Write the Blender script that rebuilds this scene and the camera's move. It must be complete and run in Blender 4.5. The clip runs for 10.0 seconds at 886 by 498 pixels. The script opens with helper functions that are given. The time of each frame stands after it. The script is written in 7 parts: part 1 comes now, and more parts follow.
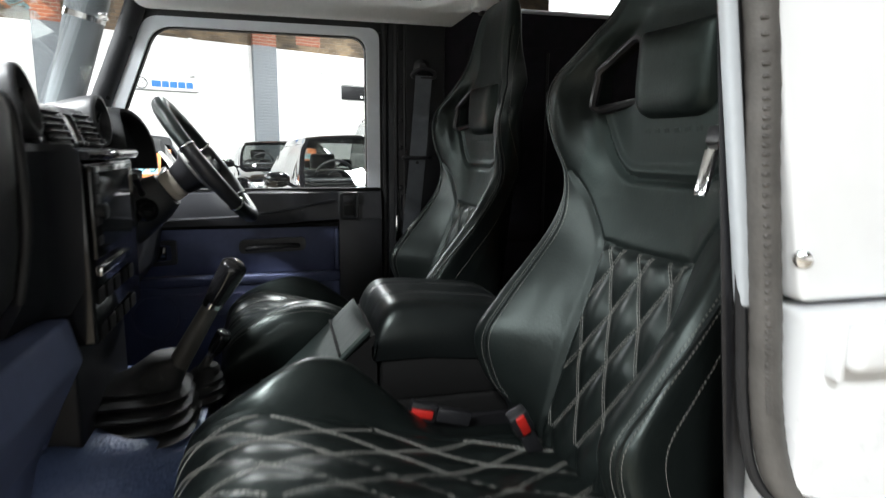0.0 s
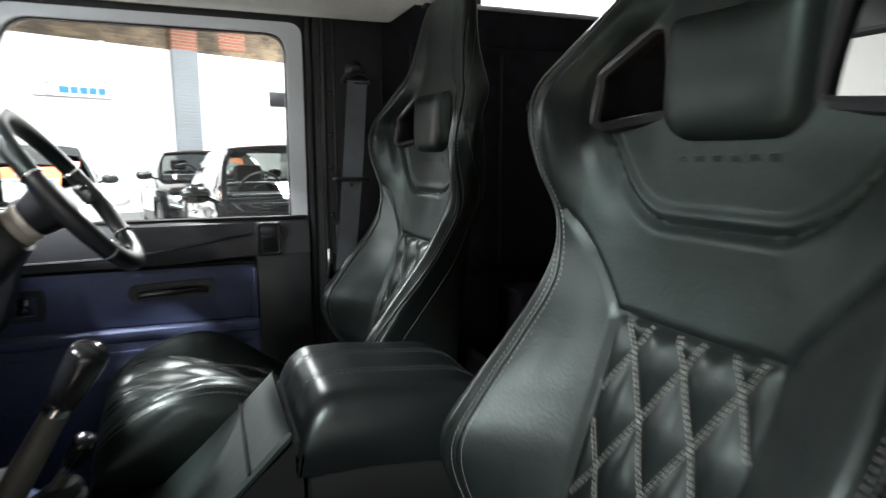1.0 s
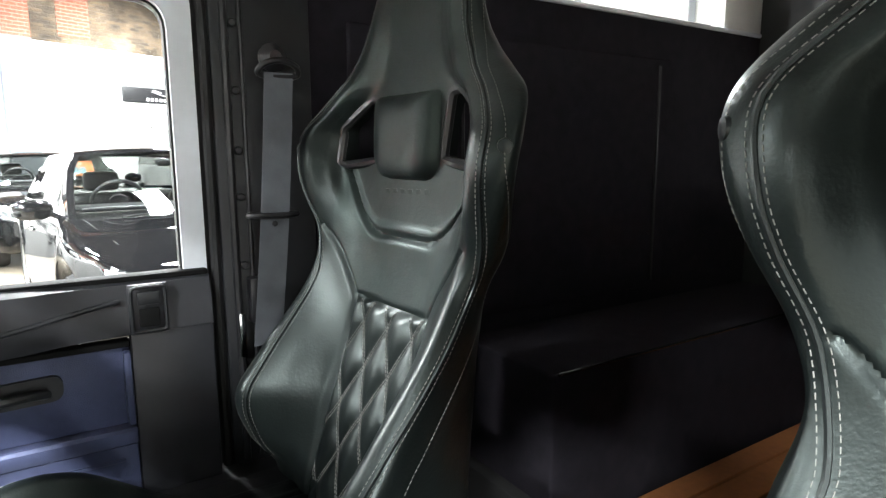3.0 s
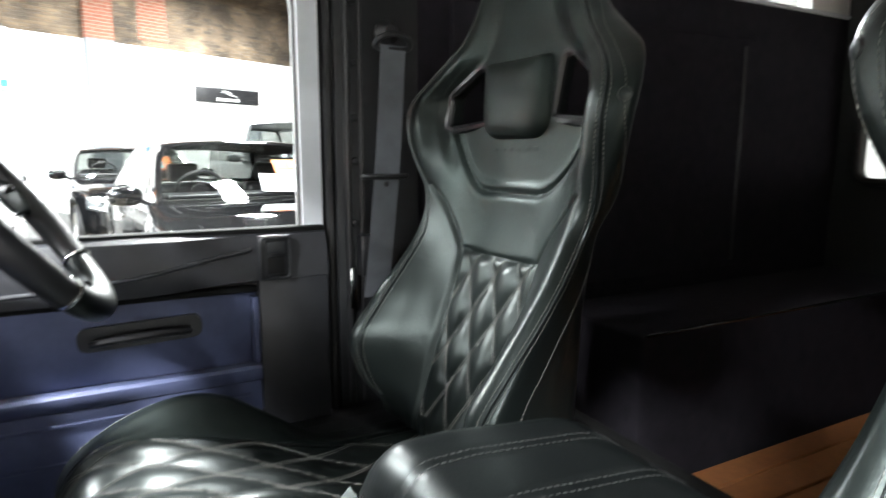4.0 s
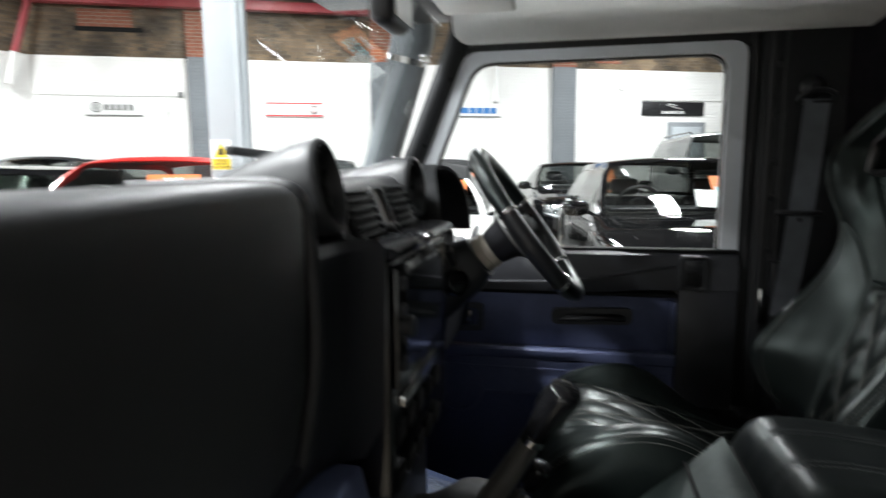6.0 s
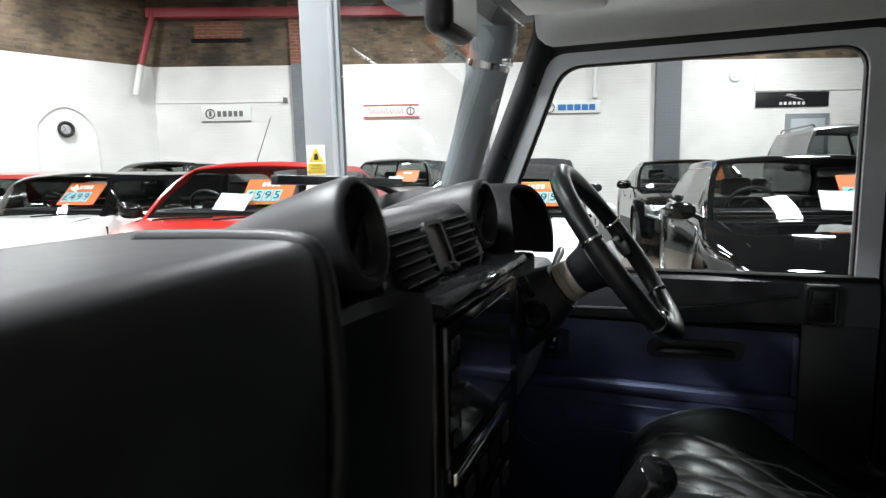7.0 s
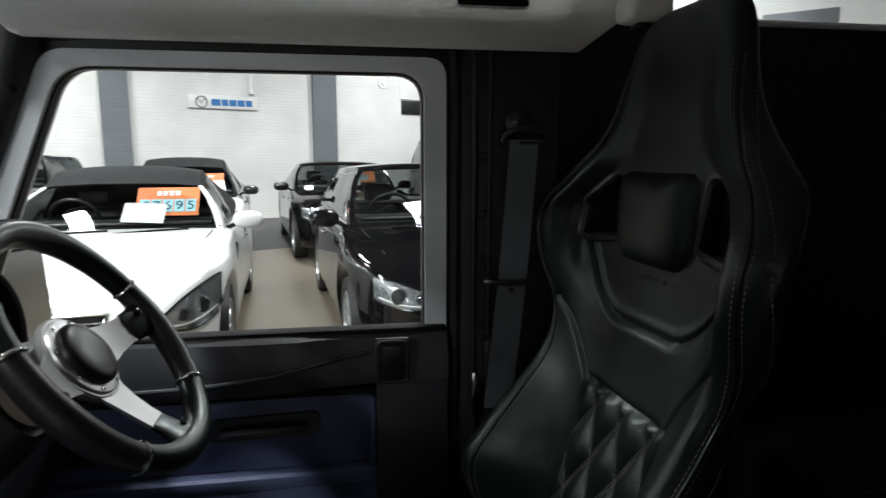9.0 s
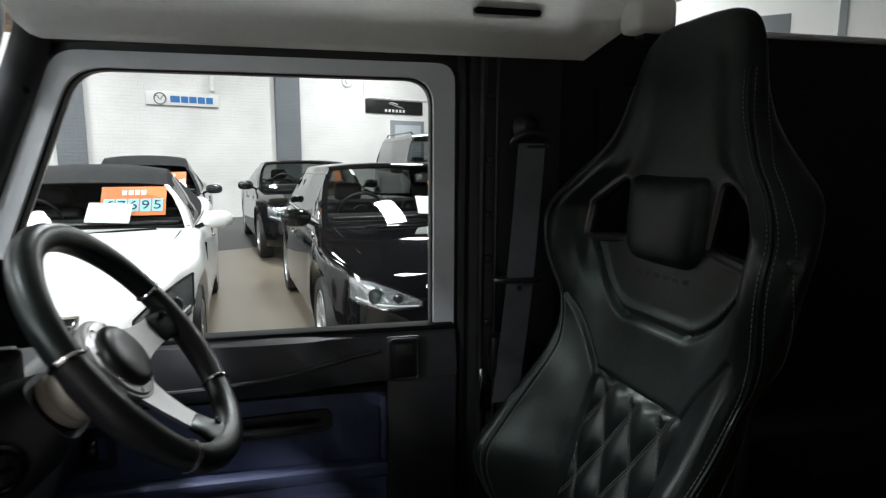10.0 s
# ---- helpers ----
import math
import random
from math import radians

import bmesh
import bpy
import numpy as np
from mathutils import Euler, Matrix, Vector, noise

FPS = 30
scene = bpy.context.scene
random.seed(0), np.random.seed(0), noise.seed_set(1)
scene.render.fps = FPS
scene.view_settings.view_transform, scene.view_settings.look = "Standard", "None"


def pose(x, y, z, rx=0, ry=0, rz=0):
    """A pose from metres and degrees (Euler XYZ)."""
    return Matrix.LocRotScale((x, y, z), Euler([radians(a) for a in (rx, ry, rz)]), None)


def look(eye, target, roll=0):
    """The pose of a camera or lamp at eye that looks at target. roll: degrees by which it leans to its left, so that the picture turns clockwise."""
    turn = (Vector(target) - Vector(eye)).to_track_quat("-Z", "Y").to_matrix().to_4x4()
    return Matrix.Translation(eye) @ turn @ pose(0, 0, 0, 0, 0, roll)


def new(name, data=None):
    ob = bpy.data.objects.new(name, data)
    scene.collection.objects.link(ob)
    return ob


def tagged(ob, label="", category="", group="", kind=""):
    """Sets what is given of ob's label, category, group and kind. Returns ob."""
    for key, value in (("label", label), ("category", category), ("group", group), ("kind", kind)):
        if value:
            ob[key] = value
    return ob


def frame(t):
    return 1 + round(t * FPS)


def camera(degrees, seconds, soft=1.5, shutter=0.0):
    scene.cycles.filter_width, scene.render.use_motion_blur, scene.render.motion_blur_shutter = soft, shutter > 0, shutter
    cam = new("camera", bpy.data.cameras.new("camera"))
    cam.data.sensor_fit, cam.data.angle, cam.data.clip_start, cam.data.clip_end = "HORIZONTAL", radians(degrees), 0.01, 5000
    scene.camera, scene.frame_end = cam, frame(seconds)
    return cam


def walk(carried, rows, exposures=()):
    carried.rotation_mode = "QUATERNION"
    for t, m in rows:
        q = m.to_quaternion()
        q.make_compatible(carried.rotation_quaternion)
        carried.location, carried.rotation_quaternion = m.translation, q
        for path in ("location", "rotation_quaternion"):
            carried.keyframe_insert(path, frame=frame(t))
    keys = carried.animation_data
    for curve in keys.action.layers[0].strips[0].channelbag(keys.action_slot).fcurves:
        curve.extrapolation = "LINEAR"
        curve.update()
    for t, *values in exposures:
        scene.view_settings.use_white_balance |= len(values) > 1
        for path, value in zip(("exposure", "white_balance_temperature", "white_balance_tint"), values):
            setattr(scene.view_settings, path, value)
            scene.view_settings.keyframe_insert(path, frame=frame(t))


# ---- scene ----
# camera and walk
cam = camera(72.2, 10.0, soft=1.3, shutter=0.6)
PATH = [
    (0, (-0.473, -1.209, 1.281), (0.037, 0.696, 0.953), 0.5),
    (0.5, (-0.42, -1.091, 1.311), (0.085, 0.819, 1.003), -0.4),
    (1, (-0.411, -0.917, 1.311), (0.301, 0.927, 1.004), -0.0),
    (1.5, (-0.417, -0.679, 1.303), (0.363, 1.136, 0.991), 0.4),
    (2, (-0.371, -0.53, 1.352), (0.537, 1.225, 1.044), 0.4),
    (2.2, (-0.372, -0.494, 1.349), (0.589, 1.233, 1.045), 0.7),
    (3.3, (-0.415, -0.455, 1.357), (0.669, 1.196, 1.044), -0.3),
    (3.5, (-0.436, -0.464, 1.344), (0.652, 1.185, 1.036), -0.1),
    (4, (-0.511, -0.488, 1.293), (0.407, 1.261, 0.984), 0.1),
    (4.5, (-0.504, -0.528, 1.249), (0.234, 1.305, 0.942), -0.1),
    (5, (-0.476, -0.615, 1.248), (-0.012, 1.307, 0.947), -0.8),
    (5.5, (-0.514, -0.744, 1.26), (-0.483, 1.234, 0.971), -0.7),
    (6, (-0.557, -0.847, 1.36), (-0.962, 1.093, 1.084), -0.5),
    (6.2, (-0.567, -0.861, 1.383), (-1.066, 1.057, 1.11), -0.6),
    (7.3, (-0.531, -0.657, 1.403), (-1.255, 1.186, 1.124), -1.4),
    (7.5, (-0.514, -0.623, 1.413), (-1.229, 1.224, 1.134), -1.3),
    (8, (-0.443, -0.534, 1.422), (-0.945, 1.381, 1.137), -0.8),
    (8.5, (-0.361, -0.445, 1.449), (-0.321, 1.533, 1.154), -0.4),
    (9, (-0.357, -0.413, 1.459), (-0.036, 1.538, 1.159), 0.0),
    (9.5, (-0.377, -0.402, 1.465), (0.033, 1.532, 1.161), 0.0),
    (10, (-0.444, -0.427, 1.466), (-0.001, 1.499, 1.162), 0.2),
]
EXPOSURES = [(0.0, 1.0), (0.5, 1.35), (1.3, 1.6), (2.0, 2.1), (3.5, 2.7), (4.5, 1.95), (5.2, 1.5), (5.6, 0.95), (6.0, 0.5), (7.3, -0.05), (8.0, -0.15), (8.6, -0.32), (9.2, -0.1), (10.0, 0.0)]
walk(cam, [(t, look(eye, target, roll)) for t, eye, target, roll in PATH], EXPOSURES)

# ---- light ----
world = bpy.data.worlds.new("world")
scene.world = world
world.use_nodes = True
world.node_tree.nodes["Background"].inputs[0].default_value = (0.8, 0.9, 1.0, 1)
world.node_tree.nodes["Background"].inputs[1].default_value = 0.02


# ---- materials ----
def material(name, colour, rough=0.5, metal=0.0, vary=0.15, scale=8.0, bump=0.0, bump_scale=200.0, coat=0.0, spec=0.5, fine=None, coord="Object", rough_vary=0.1, sheen=0.0, grain=False, crease=0.0, crease_scale=26.0, sheen_tint=(1.0, 1.0, 1.0)):
    """A surface with slow stains, fine grain and relief."""
    m = bpy.data.materials.new(name)
    m.use_nodes = True
    nt = m.node_tree
    n, l = nt.nodes, nt.links
    b = n["Principled BSDF"]
    tc = n.new("ShaderNodeTexCoord")
    out = tc.outputs[coord]
    big = n.new("ShaderNodeTexNoise")
    big.inputs["Scale"].default_value, big.inputs["Detail"].default_value = scale, 6
    small = n.new("ShaderNodeTexNoise")
    small.inputs["Scale"].default_value, small.inputs["Detail"].default_value = fine or scale * 14, 3
    l.new(out, big.inputs["Vector"])
    l.new(out, small.inputs["Vector"])
    mixf = n.new("ShaderNodeMath")
    mixf.operation = "MULTIPLY_ADD"
    mixf.inputs[1].default_value = 0.35
    l.new(small.outputs["Fac"], mixf.inputs[0])
    half = n.new("ShaderNodeMath")
    half.operation = "MULTIPLY"
    half.inputs[1].default_value = 0.65
    l.new(big.outputs["Fac"], half.inputs[0])
    l.new(half.outputs[0], mixf.inputs[2])
    ramp = n.new("ShaderNodeMapRange")
    ramp.inputs["From Min"].default_value, ramp.inputs["From Max"].default_value = 0.3, 0.7
    l.new(mixf.outputs[0], ramp.inputs["Value"])
    mix = n.new("ShaderNodeMix")
    mix.data_type = "RGBA"
    mix.inputs["A"].default_value = (*[c * (1 - vary) for c in colour], 1)
    mix.inputs["B"].default_value = (*[min(1, c * (1 + vary)) for c in colour], 1)
    l.new(ramp.outputs[0], mix.inputs["Factor"])
    l.new(mix.outputs["Result"], b.inputs["Base Color"])
    rr = n.new("ShaderNodeMapRange")
    rr.inputs["From Min"].default_value, rr.inputs["From Max"].default_value = 0.3, 0.7
    rr.inputs["To Min"].default_value, rr.inputs["To Max"].default_value = max(0.02, rough - rough_vary * rough), min(1, rough + rough_vary * rough)
    l.new(mixf.outputs[0], rr.inputs["Value"])
    l.new(rr.outputs[0], b.inputs["Roughness"])
    b.inputs["Metallic"].default_value = metal
    b.inputs["Specular IOR Level"].default_value = spec
    b.inputs["Specular Tint"].default_value = (*sheen_tint, 1)
    b.inputs["Coat Weight"].default_value = coat
    b.inputs["Coat Roughness"].default_value = 0.04
    b.inputs["Sheen Weight"].default_value = sheen
    if bump:
        v = n.new("ShaderNodeTexNoise" if grain else "ShaderNodeTexVoronoi")
        v.inputs["Scale"].default_value = bump_scale
        l.new(out, v.inputs["Vector"])
        bp = n.new("ShaderNodeBump")
        bp.inputs["Strength"].default_value, bp.inputs["Distance"].default_value = bump, 0.0015
        l.new(v.outputs["Fac" if grain else "Distance"], bp.inputs["Height"])
        l.new(bp.outputs[0], b.inputs["Normal"])
        if crease:
            w = n.new("ShaderNodeTexNoise")
            w.inputs["Scale"].default_value, w.inputs["Detail"].default_value, w.inputs["Distortion"].default_value = crease_scale, 5, 0.8
            l.new(out, w.inputs["Vector"])
            cp = n.new("ShaderNodeBump")
            cp.inputs["Strength"].default_value, cp.inputs["Distance"].default_value = crease, 0.006
            l.new(w.outputs["Fac"], cp.inputs["Height"])
            l.new(cp.outputs[0], bp.inputs["Normal"])
    return m


def glowing(name, colour, strength):
    m = bpy.data.materials.new(name)
    m.use_nodes = True
    b = m.node_tree.nodes["Principled BSDF"]
    b.inputs["Base Color"].default_value = (*colour, 1)
    b.inputs["Emission Color"].default_value = (*colour, 1)
    b.inputs["Emission Strength"].default_value = strength
    return m


def pane_material(name, tint, gloss=0.9, rough=0.0, base=0.03):
    """Thin clear sheet: looks through, mirrors at a grazing view."""
    m = bpy.data.materials.new(name)
    m.use_nodes = True
    nt = m.node_tree
    n, l = nt.nodes, nt.links
    n.remove(n["Principled BSDF"])
    tr, gl, mx, fr = n.new("ShaderNodeBsdfTransparent"), n.new("ShaderNodeBsdfGlossy"), n.new("ShaderNodeMixShader"), n.new("ShaderNodeLayerWeight")
    pw, ma = n.new("ShaderNodeMath"), n.new("ShaderNodeMath")
    pw.operation, pw.inputs[1].default_value = "POWER", 5.0
    ma.operation, ma.inputs[1].default_value, ma.inputs[2].default_value = "MULTIPLY_ADD", 0.9, base
    fr.inputs["Blend"].default_value = 0.5
    l.new(fr.outputs["Facing"], pw.inputs[0])
    l.new(pw.outputs[0], ma.inputs[0])
    tr.inputs[0].default_value = (*tint, 1)
    gl.inputs["Color"].default_value = (gloss, gloss, gloss, 1)
    gl.inputs["Roughness"].default_value = rough
    l.new(ma.outputs[0], mx.inputs[0])
    l.new(tr.outputs[0], mx.inputs[1])
    l.new(gl.outputs[0], mx.inputs[2])
    l.new(mx.outputs[0], n["Material Output"].inputs[0])
    return m


def brick_material(name, c1, c2, mortar, rough, bump, row=0.075, width=0.225, scale=1.0, stain=0.3):
    m = bpy.data.materials.new(name)
    m.use_nodes = True
    nt = m.node_tree
    n, l = nt.nodes, nt.links
    b = n["Principled BSDF"]
    tc = n.new("ShaderNodeTexCoord")
    sep, comb = n.new("ShaderNodeSeparateXYZ"), n.new("ShaderNodeCombineXYZ")
    l.new(tc.outputs["Object"], sep.inputs[0])
    l.new(sep.outputs["X"], comb.inputs["X"])
    l.new(sep.outputs["Z"], comb.inputs["Y"])
    wob = n.new("ShaderNodeTexNoise")
    wob.inputs["Scale"].default_value = 3.0
    l.new(tc.outputs["Object"], wob.inputs["Vector"])
    add = n.new("ShaderNodeVectorMath")
    add.operation = "MULTIPLY_ADD"
    add.inputs[1].default_value = (0.02, 0.02, 0)
    l.new(wob.outputs["Color"], add.inputs[0])
    l.new(comb.outputs[0], add.inputs[2])
    br = n.new("ShaderNodeTexBrick")
    br.inputs["Scale"].default_value = 1.0
    br.inputs["Brick Width"].default_value, br.inputs["Row Height"].default_value = width, row
    br.inputs["Mortar Size"].default_value, br.inputs["Mortar Smooth"].default_value = 0.008, 0.3
    br.inputs["Color1"].default_value, br.inputs["Color2"].default_value, br.inputs["Mortar"].default_value = (*c1, 1), (*c2, 1), (*mortar, 1)
    br.inputs["Bias"].default_value = -0.1
    l.new(add.outputs[0], br.inputs["Vector"])
    st = n.new("ShaderNodeTexNoise")
    st.inputs["Scale"].default_value, st.inputs["Detail"].default_value = 1.3, 8
    l.new(tc.outputs["Object"], st.inputs["Vector"])
    mr = n.new("ShaderNodeMapRange")
    mr.inputs["From Min"].default_value, mr.inputs["From Max"].default_value = 0.35, 0.7
    mr.inputs["To Min"].default_value, mr.inputs["To Max"].default_value = 1 - stain, 1 + stain * 0.4
    l.new(st.outputs["Fac"], mr.inputs["Value"])
    mul = n.new("ShaderNodeMix")
    mul.data_type, mul.blend_type = "RGBA", "MULTIPLY"
    mul.inputs["Factor"].default_value = 1
    l.new(br.outputs["Color"], mul.inputs["A"])
    l.new(mr.outputs[0], mul.inputs["B"])
    l.new(mul.outputs["Result"], b.inputs["Base Color"])
    b.inputs["Roughness"].default_value = rough
    inv = n.new("ShaderNodeMath")
    inv.operation = "MULTIPLY_ADD"
    inv.inputs[1].default_value = -0.8
    l.new(br.outputs["Fac"], inv.inputs[0])
    grit = n.new("ShaderNodeTexNoise")
    grit.inputs["Scale"].default_value, grit.inputs["Detail"].default_value = 22, 6
    l.new(tc.outputs["Object"], grit.inputs["Vector"])
    l.new(grit.outputs["Fac"], inv.inputs[2])
    bp = n.new("ShaderNodeBump")
    bp.inputs["Strength"].default_value, bp.inputs["Distance"].default_value = bump, 0.02
    l.new(inv.outputs[0], bp.inputs["Height"])
    l.new(bp.outputs[0], b.inputs["Normal"])
    return m


LEATHER = material("black_leather", (0.0072, 0.0094, 0.0090), 0.34, vary=0.2, scale=9, bump=0.16, bump_scale=300, spec=0.30, rough_vary=0.06, grain=True, crease=0.10, sheen_tint=(0.86, 1.0, 0.96))
LEATHER_SMOOTH = material("soft_leather", (0.0065, 0.0078, 0.0080), 0.36, vary=0.2, scale=7, bump=0.12, bump_scale=280, spec=0.42, rough_vary=0.06, grain=True, crease=0.08, sheen_tint=(0.88, 1.0, 0.97))
PANEL_LEATHER = material("matt_panel_leather", (0.0080, 0.0108, 0.0102), 0.44, vary=0.2, scale=9, bump=0.14, bump_scale=300, spec=0.40, rough_vary=0.05, grain=True, crease=0.2, crease_scale=18, sheen_tint=(0.80, 1.0, 0.94))
THREAD = material("grey_thread", (0.185, 0.185, 0.17), 0.8, vary=0.2, scale=60)
DARK_THREAD = material("dark_thread", (0.032, 0.035, 0.034), 0.8, vary=0.2, scale=60)
PLASTIC = material("black_grained_plastic", (0.014, 0.015, 0.017), 0.5, vary=0.2, scale=6, bump=0.12, bump_scale=1000, spec=0.45, rough_vary=0.15)
DASH_TOP = material("charcoal_soft_plastic", (0.024, 0.025, 0.027), 0.46, vary=0.12, scale=5, bump=0.1, bump_scale=1100, spec=0.45)
GLOSS = material("gloss_black_plastic", (0.008, 0.008, 0.009), 0.12, vary=0.1, spec=0.55, rough_vary=0.4)
HARD = material("black_hard_plastic", (0.016, 0.016, 0.018), 0.36, vary=0.15, spec=0.5)
NAVY = material("dark_blue_grey_trim", (0.078, 0.092, 0.172), 0.40, vary=0.15, scale=5, bump=0.25, bump_scale=650, spec=0.28)
SILVER = material("silver_grey_paint", (0.70, 0.73, 0.77), 0.34, 0.15, vary=0.06, scale=4, coat=0.3)
BODY_WHITE = material("white_body_paint", (0.74, 0.75, 0.76), 0.28, vary=0.03, scale=3, coat=0.5)
RUBBER = material("black_rubber", (0.015, 0.015, 0.016), 0.6, vary=0.25, scale=20, spec=0.4)
SEAL = material("ribbed_grey_rubber", (0.085, 0.08, 0.075), 0.55, vary=0.3, scale=30, spec=0.4)
TRIM = material("dark_grey_door_trim", (0.028, 0.029, 0.034), 0.45, vary=0.15, scale=6, bump=0.1, bump_scale=900, spec=0.45)
CARPET = material("black_carpet", (0.026, 0.0235, 0.030), 0.95, vary=0.3, scale=30, bump=0.8, bump_scale=900, spec=0.1)
LINER = material("pale_grey_headlining", (0.80, 0.80, 0.78), 0.9, vary=0.06, scale=7, bump=0.5, bump_scale=800, spec=0.15)
WEBBING = material("grey_belt_webbing", (0.12, 0.13, 0.145), 0.6, vary=0.15, scale=40, bump=0.5, bump_scale=900, spec=0.4)
CHROME = material("chrome", (0.75, 0.75, 0.75), 0.12, 1.0, vary=0.05)
STEEL = material("brushed_steel", (0.5, 0.47, 0.43), 0.35, 1.0, vary=0.12, scale=20)
ALU = material("satin_aluminium", (0.5, 0.5, 0.5), 0.36, 0.9, vary=0.08, scale=30)
GREY_PANEL = material("grey_vinyl_panel", (0.012, 0.0134, 0.0128), 0.62, vary=0.15, scale=8, bump=0.3, bump_scale=500)
RED = material("red_plastic", (0.5, 0.02, 0.015), 0.4, vary=0.1)
WOOD = material("varnished_orange_wood", (0.42, 0.17, 0.065), 0.35, vary=0.25, scale=3, fine=60, spec=0.5)
BLACK = material("matt_black", (0.006, 0.006, 0.006), 0.8, vary=0.2, spec=0.2)
PIPE = material("grey_snorkel_plastic", (0.14, 0.155, 0.165), 0.5, vary=0.15, scale=6, bump=0.2, bump_scale=300)
SIDE_GLASS = pane_material("clear_door_glass", (0.97, 0.98, 0.975), gloss=0.8, base=0.006)
SCREEN_GLASS = pane_material("clear_windscreen_glass", (0.97, 0.98, 0.975), base=0.012)
CAR_GLASS = pane_material("tinted_car_glass", (0.30, 0.32, 0.31), base=0.045)
CAR_SCREEN = pane_material("car_windscreen_glass", (0.86, 0.88, 0.87), base=0.05)
DIAL = material("dark_lcd_screen", (0.015, 0.018, 0.02), 0.08, vary=0.1, spec=0.6)

WHITE_BRICK = brick_material("white_painted_brick", (0.79, 0.78, 0.765), (0.765, 0.755, 0.74), (0.72, 0.71, 0.69), 0.6, 0.45, stain=0.12)
BROWN_BRICK = brick_material("old_brown_brick", (0.20, 0.14, 0.085), (0.085, 0.066, 0.05), (0.15, 0.125, 0.095), 0.9, 0.9, stain=0.7)
RED_BRICK = brick_material("red_brick_patch", (0.28, 0.10, 0.06), (0.22, 0.08, 0.05), (0.3, 0.25, 0.2), 0.9, 0.8, stain=0.2)
GREY_BRICK = brick_material("grey_painted_brick", (0.17, 0.185, 0.20), (0.15, 0.165, 0.18), (0.14, 0.15, 0.165), 0.6, 0.6, stain=0.15)
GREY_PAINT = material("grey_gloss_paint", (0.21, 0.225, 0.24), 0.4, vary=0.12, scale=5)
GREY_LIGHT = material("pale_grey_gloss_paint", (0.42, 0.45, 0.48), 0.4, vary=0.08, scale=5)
RED_STEEL = material("faded_red_paint", (0.30, 0.035, 0.045), 0.5, vary=0.2, scale=5)
CONCRETE = material("painted_concrete_floor", (0.165, 0.140, 0.108), 0.34, vary=0.22, scale=1.5, bump=0.1, bump_scale=60)
CEILING = material("dark_boarded_ceiling", (0.03, 0.028, 0.026), 0.8, vary=0.1)
TUBE = glowing("lamp_diffuser", (1.0, 0.98, 0.95), 9.0)
SIGN_WHITE = material("white_sign_board", (0.72, 0.72, 0.71), 0.4, vary=0.03)
SIGN_BLACK = material("black_sign_board", (0.015, 0.015, 0.016), 0.35, vary=0.1)
SIGN_BLUE = material("blue_sign_paint", (0.03, 0.16, 0.42), 0.4, vary=0.05)
SIGN_RED = material("red_sign_paint", (0.5, 0.05, 0.05), 0.4, vary=0.05)
SIGN_GREY = material("grey_sign_paint", (0.12, 0.12, 0.12), 0.4, vary=0.05)
SIGN_YELLOW = material("yellow_sign_paint", (0.75, 0.55, 0.05), 0.4, vary=0.05)
ORANGE = material("orange_card", (0.72, 0.2, 0.06), 0.5, vary=0.05)
CYAN = material("pale_blue_card", (0.32, 0.66, 0.78), 0.5, vary=0.05)
PAPER = material("white_paper", (0.82, 0.82, 0.82), 0.6, vary=0.03)


# ---- mesh tools ----
def link_mesh(name, me, mat, parent=None, label="", smooth=True, sharp=38):
    for m in (mat if isinstance(mat, (list, tuple)) else [mat]):
        me.materials.append(m)
    if smooth:
        me.polygons.foreach_set("use_smooth", [True] * len(me.polygons))
        me.set_sharp_from_angle(angle=radians(sharp))
    ob = new(name, me)
    if parent is not None:
        ob.parent = parent
        ob.matrix_parent_inverse = parent.matrix_world.inverted()
    if label:
        ob["label"] = label
    return ob


def part(name, bm, mat, parent=None, label="", smooth=True, sharp=38):
    """Links a bmesh as one mesh object, under a thing or a part."""
    bmesh.ops.recalc_face_normals(bm, faces=bm.faces)
    me = bpy.data.meshes.new(name)
    bm.to_mesh(me)
    bm.free()
    return link_mesh(name, me, mat, parent, label, smooth, sharp)


def empty(name, at, label, category, group="", kind=""):
    ob = new(name)
    ob.empty_display_size = 0.1
    ob.matrix_world = Matrix.Translation(at) if not isinstance(at, Matrix) else at
    bpy.context.view_layer.update()
    return tagged(ob, label, category, group, kind)


def add_box(bm, lo, hi, bevel=0.004, seg=2, m=None):
    lo, hi = Vector(lo), Vector(hi)
    made = bmesh.ops.create_cube(bm, size=1.0)["verts"]
    c, s = (lo + hi) / 2, hi - lo
    for v in made:
        v.co = Vector((v.co.x * s.x, v.co.y * s.y, v.co.z * s.z)) + c
    if bevel:
        edges = list({e for v in made for e in v.link_edges})
        got = bmesh.ops.bevel(bm, geom=edges, offset=min(bevel, min(s) * 0.45), segments=seg, affect="EDGES", profile=0.5)
        made = list({v for f in got["faces"] for v in f.verts} | {v for v in made if v.is_valid})
    if m is not None:
        for v in made:
            v.co = m @ v.co
    return bm


def box(lo, hi, bevel=0.004, seg=2, m=None):
    return add_box(bmesh.new(), lo, hi, bevel, seg, m)


